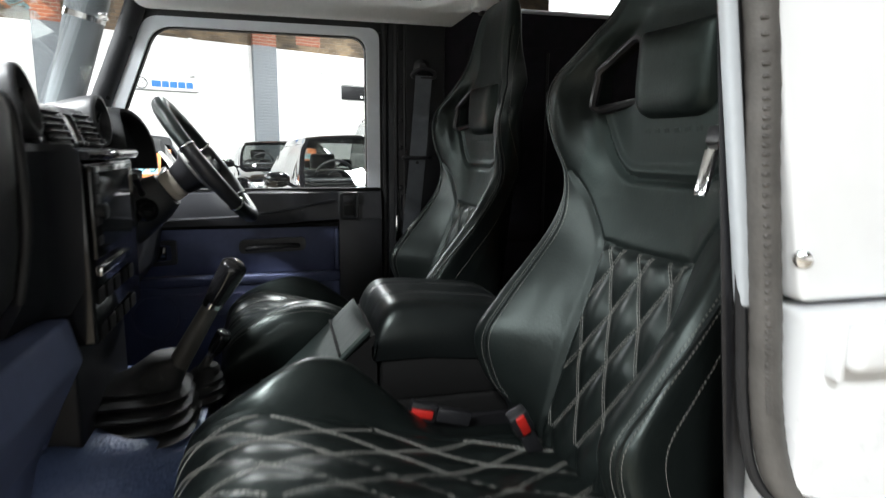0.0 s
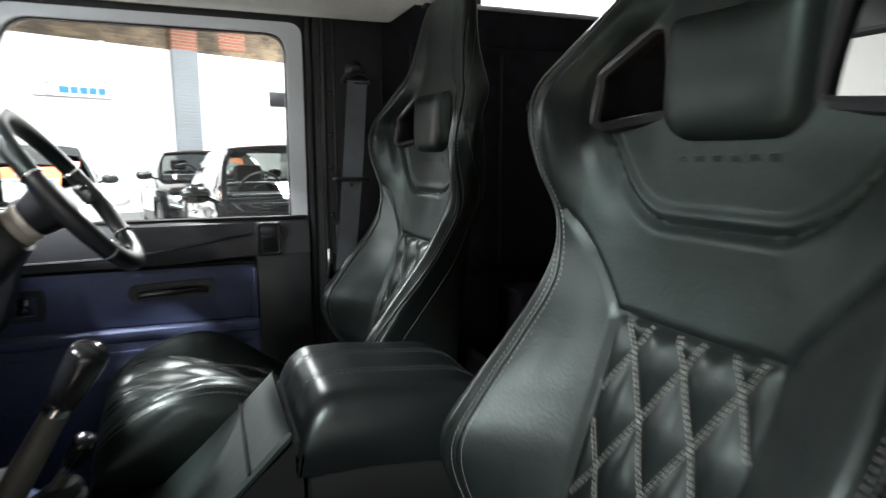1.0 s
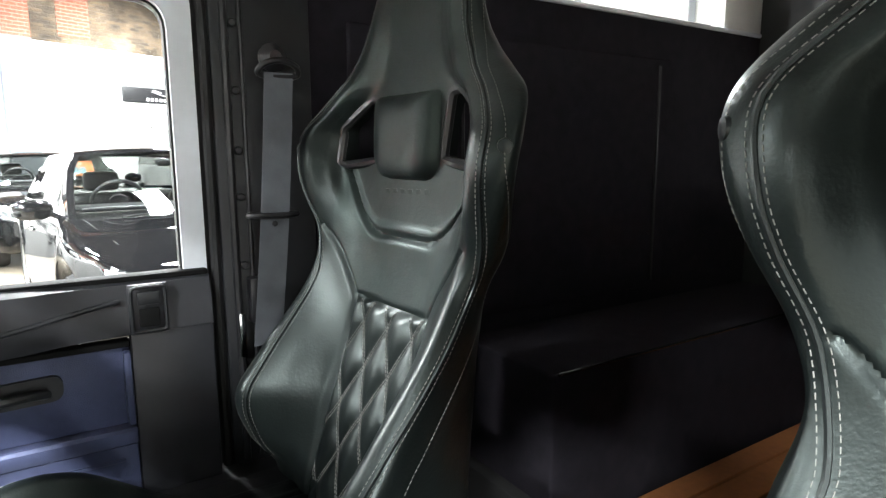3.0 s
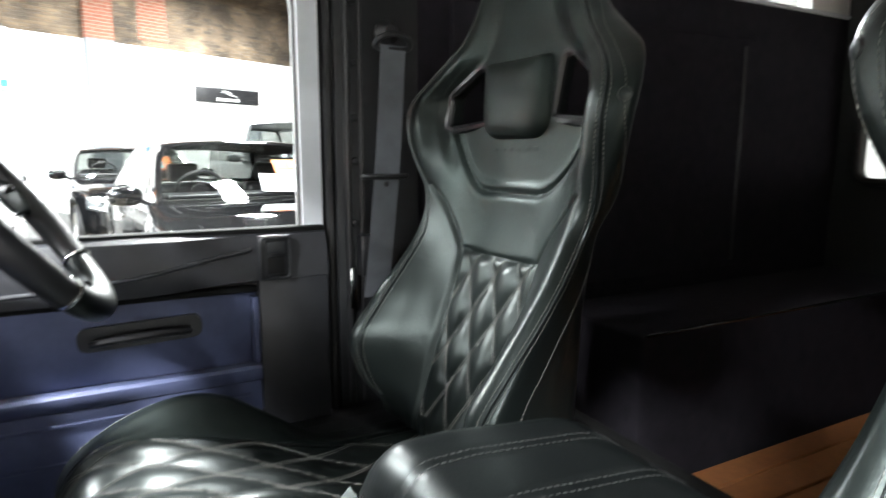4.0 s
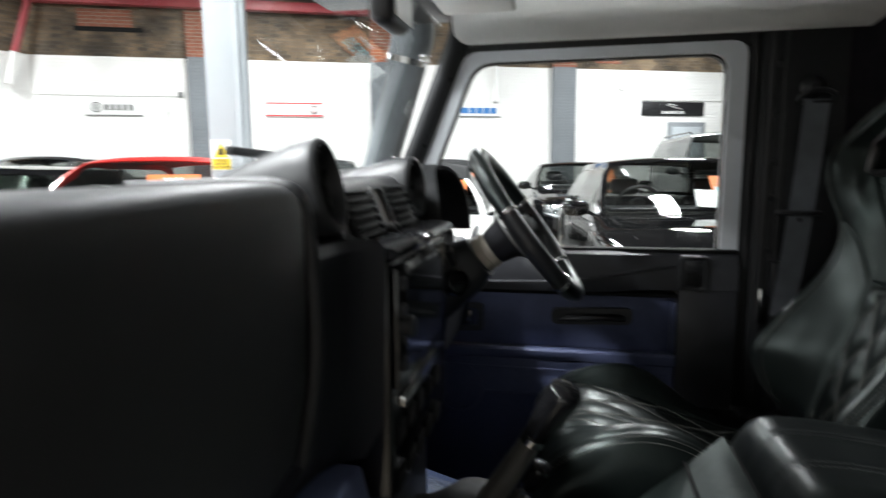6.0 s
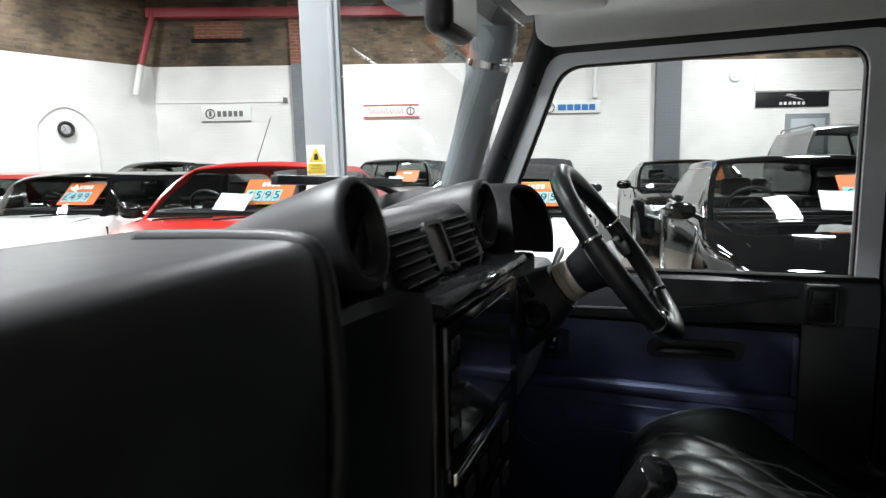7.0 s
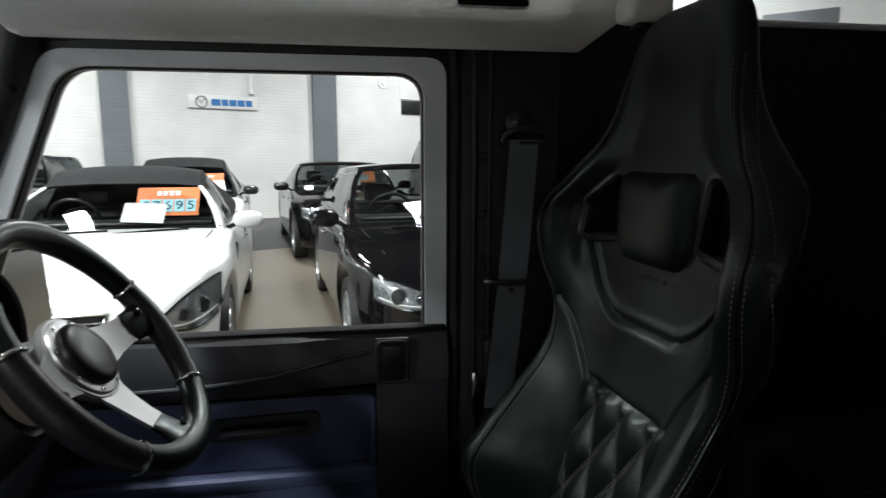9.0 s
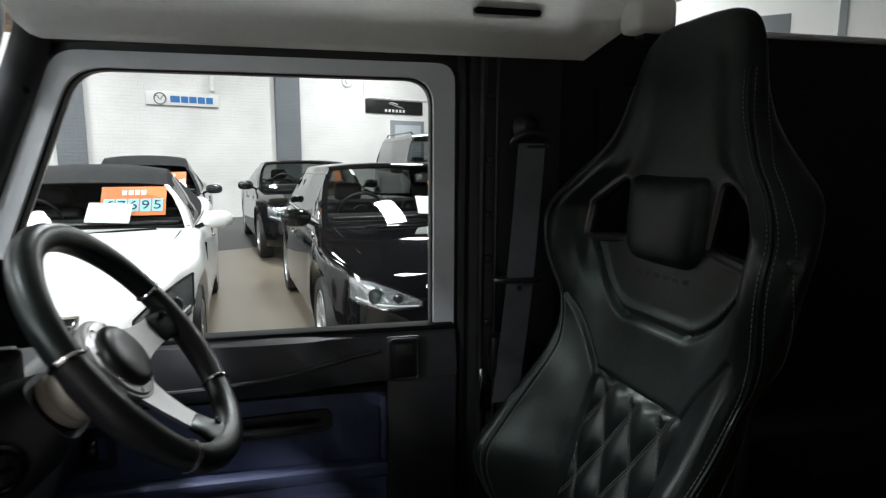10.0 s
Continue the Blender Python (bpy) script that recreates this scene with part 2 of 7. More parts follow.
def add_prism(bm, poly, axis, lo, hi, bevel=0.003, seg=2):
    """A polygon, given in the two other axes, drawn out along one axis."""
    def place(p, h):
        return {"x": (h, p[0], p[1]), "y": (p[0], h, p[1]), "z": (p[0], p[1], h)}[axis]
    a = [bm.verts.new(place(p, lo)) for p in poly]
    b = [bm.verts.new(place(p, hi)) for p in poly]
    k = len(poly)
    faces = [bm.faces.new(a[::-1]), bm.faces.new(b)]
    faces += [bm.faces.new((a[i], a[(i + 1) % k], b[(i + 1) % k], b[i])) for i in range(k)]
    if bevel:
        edges = list({e for f in faces for e in f.edges})
        bmesh.ops.bevel(bm, geom=edges, offset=bevel, segments=seg, affect="EDGES", profile=0.5)
    return bm


def prism(poly, axis, lo, hi, bevel=0.003, seg=2):
    return add_prism(bmesh.new(), poly, axis, lo, hi, bevel, seg)


def smooth_path(points, n=8, closed=False):
    """A Catmull-Rom line through points."""
    p = [Vector(q) for q in points]
    k = len(p)
    out = []
    for i in range(k if closed else k - 1):
        p0 = p[(i - 1) % k] if closed or i > 0 else p[0]
        p1, p2 = p[i], p[(i + 1) % k]
        p3 = p[(i + 2) % k] if closed or i + 2 < k else p[-1]
        for j in range(n):
            t = j / n
            out.append(0.5 * ((2 * p1) + (p2 - p0) * t + (2 * p0 - 5 * p1 + 4 * p2 - p3) * t * t + (3 * p1 - p0 - 3 * p2 + p3) * t ** 3))
    if not closed:
        out.append(p[-1])
    return out


def add_tube(bm, points, radius, seg=10, closed=False, flat=1.0):
    """A round bar along points; radius a number or one for each point."""
    p = [Vector(q) for q in points]
    k = len(p)
    rings = []
    ref = None
    for i in range(k):
        a = p[(i - 1) % k] if closed or i > 0 else p[0]
        b = p[(i + 1) % k] if closed or i < k - 1 else p[-1]
        d = (b - a).normalized()
        if ref is None:
            ref = d.orthogonal().normalized() if abs(d.z) > 0.9 else d.cross(Vector((0, 0, 1))).normalized()
        u = (ref - d * ref.dot(d)).normalized()
        ref = u
        v = d.cross(u)
        r = radius[i] if isinstance(radius, (list, tuple)) else radius
        rings.append([bm.verts.new(p[i] + (u * math.cos(2 * math.pi * j / seg) + v * math.sin(2 * math.pi * j / seg) * flat) * r) for j in range(seg)])
    for i in range(k if closed else k - 1):
        A, B = rings[i], rings[(i + 1) % k]
        for j in range(seg):
            bm.faces.new((A[j], A[(j + 1) % seg], B[(j + 1) % seg], B[j]))
    if not closed:
        bm.faces.new(rings[0][::-1])
        bm.faces.new(rings[-1])
    return bm


def tube(points, radius, seg=10, closed=False, flat=1.0):
    return add_tube(bmesh.new(), points, radius, seg, closed, flat)


def add_loft(bm, sections, caps=True, ring=True):
    rows = [[bm.verts.new(p) for p in s] for s in sections]
    k = len(rows[0])
    for a, b in zip(rows, rows[1:]):
        for j in range(k if ring else k - 1):
            bm.faces.new((a[j], a[(j + 1) % k], b[(j + 1) % k], b[j]))
    if caps and ring:
        bm.faces.new(rows[0][::-1])
        bm.faces.new(rows[-1])
    return bm


def loft(sections, caps=True, ring=True):
    return add_loft(bmesh.new(), sections, caps, ring)


def add_lathe(bm, profile, m, seg=32):
    """Radius and height pairs, turned about the z axis of the pose m."""
    rows = [[bm.verts.new(m @ Vector((r * math.cos(2 * math.pi * j / seg), r * math.sin(2 * math.pi * j / seg), h))) for j in range(seg)] for r, h in profile]
    for a, b in zip(rows, rows[1:]):
        for j in range(seg):
            bm.faces.new((a[j], a[(j + 1) % seg], b[(j + 1) % seg], b[j]))
    if profile[0][0] > 1e-6:
        bm.faces.new(rows[0][::-1])
    if profile[-1][0] > 1e-6:
        bm.faces.new(rows[-1])
    bmesh.ops.remove_doubles(bm, verts=bm.verts, dist=1e-6)
    return bm


def lathe(profile, m, seg=32):
    return add_lathe(bmesh.new(), profile, m, seg)


def axis_pose(at, z_axis, x_hint=(0, 0, 1)):
    z = Vector(z_axis).normalized()
    x = Vector(x_hint)
    x = (x - z * x.dot(z)).normalized()
    y = z.cross(x)
    m = Matrix((x, y, z)).transposed().to_4x4()
    m.translation = Vector(at)
    return m


def rounded_poly(points, r, n=5):
    """A polygon with its corners rounded."""
    out = []
    k = len(points)
    for i in range(k):
        p, a, b = Vector(points[i]), Vector(points[i - 1]), Vector(points[(i + 1) % k])
        da, db = (a - p), (b - p)
        q = min(r, da.length * 0.45, db.length * 0.45)
        s, e = p + da.normalized() * q, p + db.normalized() * q
        for j in range(n + 1):
            t = j / n
            out.append(tuple((1 - t) ** 2 * s + 2 * t * (1 - t) * p + t * t * e))
    return out


def ring_frame(bm, outer, inner, axis, lo, hi):
    """A flat frame between two polygons with the same number of corners."""
    def place(p, h):
        return {"x": (h, p[0], p[1]), "y": (p[0], h, p[1]), "z": (p[0], p[1], h)}[axis]
    k = len(outer)
    rows = [[bm.verts.new(place(p, h)) for p in poly] for poly, h in ((outer, lo), (inner, lo), (inner, hi), (outer, hi))]
    for a, b in zip(rows, rows[1:] + rows[:1]):
        for j in range(k):
            bm.faces.new((a[j], a[(j + 1) % k], b[(j + 1) % k], b[j]))
    return bm


def lettering(name, words, size, mat, m, parent=None, align="CENTER", depth=0.001):
    cu = bpy.data.curves.new(name, "FONT")
    cu.body, cu.size, cu.align_x, cu.align_y, cu.extrude = words, size, align, "CENTER", depth
    tmp = bpy.data.objects.new(name, cu)
    scene.collection.objects.link(tmp)
    me = bpy.data.meshes.new_from_object(tmp.evaluated_get(bpy.context.evaluated_depsgraph_get()))
    bpy.data.objects.remove(tmp)
    me.transform(m)
    return link_mesh(name, me, mat, parent, smooth=False)


def soft_table(table, x):
    keys = [r[0] for r in table]
    k = len(keys)
    if x <= keys[0]:
        return list(table[0][1:])
    if x >= keys[-1]:
        return list(table[-1][1:])
    i = max(j for j in range(k - 1) if keys[j] <= x)
    h = keys[i + 1] - keys[i]
    t = (x - keys[i]) / h
    out = []
    for c in range(1, len(table[0])):
        def slope(j):
            if j == 0 or j == k - 1:
                return 0.0
            return (table[j + 1][c] - table[j - 1][c]) / (keys[j + 1] - keys[j - 1])
        a, b = table[i][c], table[i + 1][c]
        out.append(a * (2 * t ** 3 - 3 * t ** 2 + 1) + slope(i) * h * (t ** 3 - 2 * t ** 2 + t) + b * (-2 * t ** 3 + 3 * t ** 2) + slope(i + 1) * h * (t ** 3 - t ** 2))
    return out


def dashes(bm, line, normal_of, length=0.006, gap=0.003, thick=0.0008, lift=0.0006):
    """Stitches along a line of points."""
    p = [Vector(q) for q in line]
    total = [0.0]
    for a, b in zip(p, p[1:]):
        total.append(total[-1] + (b - a).length)
    s = 0.0

    def at(d):
        j = int(np.searchsorted(total, d) - 1)
        j = max(0, min(j, len(p) - 2))
        f = (d - total[j]) / max(1e-9, total[j + 1] - total[j])
        return p[j].lerp(p[j + 1], f)
    while s + length < total[-1]:
        a, b = at(s), at(s + length)
        n = normal_of((a + b) / 2)
        d = (b - a).normalized()
        w = n.cross(d).normalized() * thick
        h = n * thick
        o = n * lift
        vs = [bm.verts.new(q + o + e) for q in (a, b) for e in (-w - h, w - h, w * 0.7 + h, -w * 0.7 + h)]
        for f in ((0, 1, 2, 3), (7, 6, 5, 4), (0, 4, 5, 1), (1, 5, 6, 2), (2, 6, 7, 3), (3, 7, 4, 0)):
            bm.faces.new([vs[q] for q in f])
        s += length + gap
    return bm

# ---- the showroom: its own frame is turned against the vehicle ----
ROOM = pose(0, 0, 0, 0, 0, 24)
WALL_Y = 14.3
PAINT_Z = 3.74
CEIL_Z = 6.4


def room_box(name, lo, hi, mat, bevel=0.0, kind="structure", label="", category="", parent=None, at=None):
    """A box in the room's frame."""
    lo, hi = Vector(lo), Vector(hi)
    base = Vector(((lo.x + hi.x) / 2, (lo.y + hi.y) / 2, lo.z))
    ob = part(name, box(lo - base, hi - base, bevel), mat)
    m = ROOM @ Matrix.Translation(base)
    if at is not None:
        m = at @ Matrix.Translation(base)
    ob.matrix_world = m
    if parent is None:
        tagged(ob, label, category, kind=kind)
    else:
        bpy.context.view_layer.update()
        ob.parent = parent
        ob.matrix_parent_inverse = parent.matrix_world.inverted()
    return ob


floor = room_box("floor", (-16, -9, -0.2), (20, 16, 0.0), CONCRETE, label="worn painted concrete showroom floor", category="floor")
ceiling = room_box("ceiling", (-16, -9, CEIL_Z), (20, 16, CEIL_Z + 0.2), CEILING, label="dark boarded showroom ceiling", category="ceiling")
CORNER = Vector((-6.58, WALL_Y, 0))
room_box("wall_north", (-6.58, WALL_Y, 0), (20, WALL_Y + 0.35, PAINT_Z), WHITE_BRICK, label="white-painted old brick wall", category="wall")
room_box("wall_north_upper", (-6.58, WALL_Y - 0.004, PAINT_Z), (20, WALL_Y + 0.35, CEIL_Z), BROWN_BRICK, label="bare sooty brown brick above the paint", category="wall")
SLANT = ROOM @ Matrix.Translation(CORNER) @ pose(0, 0, 0, 0, 0, 180 + 48.6)
room_box("wall_west", (0, -0.35, 0), (14, 0, PAINT_Z), WHITE_BRICK, label="white-painted old brick side wall", category="wall", at=SLANT)
room_box("wall_west_upper", (0, -0.35, PAINT_Z), (14, 0.004, CEIL_Z), BROWN_BRICK, label="bare sooty brown brick side wall", category="wall", at=SLANT)
room_box("wall_east", (19.8, -9, 0), (20.1, WALL_Y, PAINT_Z), WHITE_BRICK, label="white-painted brick end wall", category="wall")
room_box("wall_east_upper", (19.8, -9, PAINT_Z), (20.1, WALL_Y, CEIL_Z), BROWN_BRICK, label="bare brown brick end wall above the paint", category="wall")
room_box("wall_south", (-16, -9.3, 0), (20, -9, PAINT_Z), WHITE_BRICK, label="white-painted brick wall behind", category="wall")
room_box("wall_south_upper", (-16, -9.3, PAINT_Z), (20, -9, CEIL_Z), BROWN_BRICK, label="bare brown brick above the painted wall", category="wall")
room_box("wall_far_west", (-16.3, -9, 0), (-16, 8, CEIL_Z), WHITE_BRICK, label="white-painted brick wall", category="wall")
room_box("floor_strip", (-6.5, 9.3, 0.0005), (20, WALL_Y - 0.13, 0.004), material("dark_worn_floor_paint", (0.05, 0.05, 0.05), 0.5, vary=0.35, scale=2), label="darker worn floor strip along the wall", category="floor")
partition = empty("partition_wall", (6.6, 6.6, 0), "white partition board with a round dark sign", "partition")
part("board", box((-3.4, -0.05, 0.0), (3.4, 0.05, 4.6), 0.01, 2), SIGN_WHITE).parent = partition
part("post", box((-0.05, -0.09, 0.0), (0.05, -0.0505, 4.6), 0.005, 1), GREY_PAINT).parent = partition
part("post", box((1.6, -0.09, 0.0), (1.7, -0.0505, 4.6), 0.005, 1), GREY_PAINT).parent = partition
part("sign_disc", box((-1.5, -0.07, 2.6), (-0.6, -0.0505, 3.4), 0.02, 2), GREY_PAINT).parent = partition
part("sign_ring", tube([(-1.05 + 0.2 * math.cos(a), -0.075, 3.05 + 0.2 * math.sin(a)) for a in [2 * math.pi * i / 24 for i in range(24)]], 0.02, 6, True), SIGN_WHITE).parent = partition
partition.matrix_world = pose(6.6, 6.6, 0, 0, 0, -42)
# grey piers on the long wall
for i, (a, b) in enumerate(((-3.42, -2.87), (0.64, 1.17), (5.21, 5.82), (12.2, 12.8))):
    room_box("pier_%d" % (i + 1), (a, WALL_Y - 0.12, 0), (b, WALL_Y - 0.001, PAINT_Z + 0.02), GREY_BRICK, label="brick pier painted grey on the white wall", category="pier")
    room_box("pier_%d_upper" % (i + 1), (a, WALL_Y - 0.11, PAINT_Z + 0.02), (b, WALL_Y - 0.006, CEIL_Z), RED_BRICK, label="bare red brick pier above the paint", category="pier")
room_box("brick_patch_1", (-5.57, WALL_Y - 0.02, 4.36), (-4.5, WALL_Y - 0.005, 4.73), RED_BRICK, label="newer red brick infill in the wall", category="brick patch")
room_box("lintel_1", (-5.65, WALL_Y - 0.03, 4.26), (-4.3, WALL_Y - 0.005, 4.35), BLACK, label="dark stone strip below the brick infill", category="lintel")
room_box("brick_niche_1", (6.4, WALL_Y - 0.02, PAINT_Z + 0.15), (7.1, WALL_Y - 0.006, 4.9), RED_BRICK, label="arched red brick infill high on the wall", category="brick patch")
# red steelwork
room_box("beam_1", (-6.5, WALL_Y - 0.35, 4.76), (0.6, WALL_Y - 0.13, 4.96), RED_STEEL, 0.01, label="faded red steel beam along the wall", category="beam")
ob = part("strut_1", tube([(-6.35, WALL_Y - 0.30, 4.85), (-6.66, WALL_Y - 0.42, 3.72)], 0.07, 12), RED_STEEL)
ob.matrix_world = ROOM
tagged(ob, "slanting red steel roof strut", "strut", kind="structure")
ob = part("strut_1_foot", tube([(-6.66, WALL_Y - 0.42, 3.72), (-6.80, WALL_Y - 0.46, 3.07)], 0.075, 12), WHITE_BRICK)
ob.matrix_world = ROOM
tagged(ob, "white-painted foot of the roof strut", "strut", kind="structure")
# lamps

def ceiling_lamp(x, y, turn=0, power=300):
    lamp = empty("ceiling_lamp", ROOM @ pose(x, y, 5.15, 0, 0, turn), "flat white light panel hung from the roof", "ceiling lamp", "hall lamps")
    part("housing", box((-0.62, -0.32, 0.0), (0.62, 0.32, 0.06), 0.01), SIGN_WHITE).parent = lamp
    part("diffuser", box((-0.60, -0.30, -0.012), (0.60, 0.30, -0.002), 0.004), TUBE).parent = lamp
    for s in (-0.5, 0.5):
        part("hanger", tube([(s, 0, 0.061), (s, 0, 1.24)], 0.006, 6), STEEL).parent = lamp
    data = bpy.data.lights.new("lamp_light", "AREA")
    data.shape, data.size, data.size_y, data.energy, data.color = "RECTANGLE", 1.2, 0.6, power, (0.945, 0.985, 1.0)
    li = new("lamp_light", data)
    li.matrix_world = ROOM @ pose(x, y, 5.13, 0, 0, turn)
    return lamp


for x, y, power in ((-7.5, 10.5, 300), (-7.5, 4.5, 260), (-7.5, -2, 250), (-1.5, 11.5, 300), (-1.5, 6.5, 300), (-2.74, 1.22, 520), (-5.0, -3.5, 330), (-10.5, 1.0, 260), (2.6, 9.5, 300), (2.6, 4.0, 250), (7.5, 11.5, 300), (7.5, 6.0, 250)):
    ceiling_lamp(x, y, 90, power)


# ---- signs on the walls ----
def wall_sign(label, x0, x1, z0, z1, board):
    s = empty("wall_sign", ROOM @ Matrix.Translation(((x0 + x1) / 2, WALL_Y - 0.005, (z0 + z1) / 2)), label, "sign", "maker signs along the wall")
    w, h = (x1 - x0) / 2, (z1 - z0) / 2
    part("board", box((-w, -0.03, -h), (w, 0.0, h), 0.004), board).parent = s
    return s, w, h


def bar(parent, x0, x1, z0, z1, mat, name="letter_bar", y=-0.036):
    part(name, box((x0, y, z0), (x1, -0.0305, z1), 0.002, 1), mat).parent = parent


def badge_ring(parent, x, z, r, mat, t=0.012):
    part("emblem", tube([(x + r * math.cos(a), -0.036, z + r * math.sin(a)) for a in [2 * math.pi * i / 24 for i in range(24)]], t, 6, True), mat).parent = parent


s, w, h = wall_sign("white sign board with a dark emblem and letter bars", -5.55, -4.41, 2.48, 2.85, SIGN_WHITE)
badge_ring(s, -0.36, 0, 0.1, SIGN_GREY, 0.016)
bar(s, -0.39, -0.33, -0.06, 0.06, SIGN_GREY, "emblem_stroke")
for i in range(5):
    bar(s, -0.2 + i * 0.125, -0.2 + i * 0.125 + 0.085, -0.07, 0.06, SIGN_GREY)
bar(s, -0.56, 0.56, -0.185, -0.165, SIGN_GREY, "lower_edge")
s, w, h = wall_sign("white sign board with red edge lines and script bars", -1.81, -0.48, 2.48, 2.82, SIGN_WHITE)
bar(s, -0.65, 0.65, 0.12, 0.16, SIGN_RED, "upper_line")
bar(s, -0.65, 0.65, -0.16, -0.12, SIGN_RED, "lower_line")
for i in range(9):
    x = -0.54 + i * 0.095
    tall = 0.085 if i in (0, 4) else 0.045
    part("script_stroke", tube(smooth_path([(x, -0.034, -0.045), (x + 0.02, -0.034, tall), (x + 0.045, -0.034, tall * 0.5), (x + 0.05, -0.034, -0.045), (x + 0.085, -0.034, -0.02)], 4), 0.006, 5), SIGN_RED).parent = s
badge_ring(s, 0.45, 0, 0.085, SIGN_GREY, 0.014)
bar(s, 0.44, 0.46, -0.07, 0.07, SIGN_RED, "emblem_stroke")
s, w, h = wall_sign("white sign board with a winged emblem and blue bars", 2.34, 3.87, 2.52, 2.82, SIGN_WHITE)
badge_ring(s, -0.48, 0, 0.12, SIGN_GREY, 0.013)
part("emblem_stroke", tube(smooth_path([(-0.6, -0.036, 0.03), (-0.54, -0.036, 0.06), (-0.48, -0.036, -0.02), (-0.42, -0.036, 0.06), (-0.36, -0.036, 0.03)], 5), 0.009, 6), SIGN_GREY).parent = s
for i, wd in enumerate((0.2, 0.15, 0.16, 0.16, 0.15)):
    x = -0.27 + sum((0.2, 0.15, 0.16, 0.16, 0.15)[:i]) + i * 0.022
    bar(s, x, x + wd, -0.07, 0.07, SIGN_BLUE)
bar(s, -0.76, 0.76, -0.15, -0.135, SIGN_GREY, "lower_edge")
s, w, h = wall_sign("black sign board with a silver leaping emblem", 7.72, 9.57, 2.59, 2.95, SIGN_BLACK)
part("emblem", tube(smooth_path([(-0.22, -0.036, 0.09), (-0.1, -0.036, 0.075), (0.05, -0.036, 0.03), (0.2, -0.036, 0.0), (0.28, -0.036, -0.03)], 6), [0.006 + 0.03 * math.sin(math.pi * i / 24) for i in range(25)], 8, flat=0.4), SIGN_WHITE).parent = s
part("emblem", tube(smooth_path([(-0.16, -0.036, 0.12), (-0.06, -0.036, 0.115), (0.08, -0.036, 0.08)], 6), 0.012, 6), SIGN_WHITE).parent = s
for i in range(6):
    bar(s, -0.33 + i * 0.115, -0.33 + i * 0.115 + 0.07, -0.135, -0.06, SIGN_WHITE)
# fittings on the wall
room_box("door_frame_1", (8.5, WALL_Y - 0.06, 0), (9.6, WALL_Y - 0.004, 2.42), GREY_PAINT, 0.004, label="grey-painted door frame below the black sign", category="door frame")
room_box("door_1", (8.62, WALL_Y - 0.075, 0), (9.48, WALL_Y - 0.061, 2.3), GREY_LIGHT, 0.004, label="pale grey flush door in the wall", category="door")
room_box("wall_panel_1", (7.68, WALL_Y - 0.03, 2.98), (11.4, WALL_Y - 0.004, 3.4), WHITE_BRICK, label="white boxed-in panel on the wall", category="wall panel")
rose = empty("wall_vent", ROOM @ Matrix.Translation((7.18, WALL_Y - 0.004, 3.36)), "small round white vent on the painted wall", "vent")
part("rim", lathe([(0.15, 0), (0.15, 0.03), (0.12, 0.045), (0.1, 0.03)], axis_pose((0, 0, 0), (0, -1, 0)), 24), SIGN_WHITE).parent = rose
part("cap", lathe([(0.07, 0.0305), (0.06, 0.06), (0.0, 0.065)], axis_pose((0, 0, 0), (0, -1, 0)), 20), SIGN_WHITE).parent = rose
pipe = empty("wall_pipe", ROOM @ Matrix.Translation((3.72, WALL_Y - 0.08, 2.95)), "white-painted drain pipe stub on the wall", "pipe")
part("pipe", tube([(0, 0, 0), (0, 0, 0.79)], 0.055, 14), SIGN_WHITE).parent = pipe
part("outlet", tube([(0, 0, -0.001), (0, -0.03, -0.08)], [0.07, 0.05], 14), SIGN_WHITE).parent = pipe
conduit = empty("cable_conduit", ROOM @ Matrix.Translation((-3.6, WALL_Y - 0.015, 2.95)), "thin white cable run and socket box on the wall", "cable")
part("cable", tube([(-2.9, 0, -0.02), (-1.5, 0, -0.035), (0, 0, -0.03)], 0.014, 6), SIGN_WHITE).parent = conduit
part("socket_box", box((-0.05, -0.05, -0.06), (0.05, 0.013, 0.06), 0.006), SIGN_GREY).parent = conduit
clock = empty("wall_clock", SLANT @ Matrix.Translation((1.96, 0.004, 2.28)), "round wall clock with a black tyre-like rim", "clock")
part("rim", tube([(0.135 * math.cos(a), 0.05, 0.135 * math.sin(a)) for a in [2 * math.pi * i / 32 for i in range(32)]], 0.034, 10, True), RUBBER).parent = clock
part("dial", lathe([(0.12, 0.0), (0.12, 0.03), (0, 0.034)], axis_pose((0, 0, 0), (0, 1, 0)), 28), ALU).parent = clock
for a in (0.6, 2.4):
    part("pointer", box((-0.006, 0.036, 0), (0.006, 0.04, 0.08), 0.001, 1, pose(0, 0, 0, 0, math.degrees(a), 0)), SIGN_BLACK).parent = clock
ob = part("arch_1", tube(smooth_path([(1.36, 0.0, 0.3), (1.36, 0.0, 2.05), (1.50, 0.0, 2.52), (1.93, 0.0, 2.75), (2.36, 0.0, 2.52), (2.51, 0.0, 2.05), (2.51, 0.0, 0.3)], 8), 0.035, 8), WHITE_BRICK)
ob.matrix_world = SLANT
tagged(ob, "white-painted blind brick arch on the side wall", "arch", kind="structure")

# steel stanchion with notices
post = empty("steel_column", pose(-3.26, 3.72, 0, 0, 0, 24), "grey-painted steel stanchion standing on the floor", "column")
# Light put into the colour: front flange and pipe paler, web and rear darker.
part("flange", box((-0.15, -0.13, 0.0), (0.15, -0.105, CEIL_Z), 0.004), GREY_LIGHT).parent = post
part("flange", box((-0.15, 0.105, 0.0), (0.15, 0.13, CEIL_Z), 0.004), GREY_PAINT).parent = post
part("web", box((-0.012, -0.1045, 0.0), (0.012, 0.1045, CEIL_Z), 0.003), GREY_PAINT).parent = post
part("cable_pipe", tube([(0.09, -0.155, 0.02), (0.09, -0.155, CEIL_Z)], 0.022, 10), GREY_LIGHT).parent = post
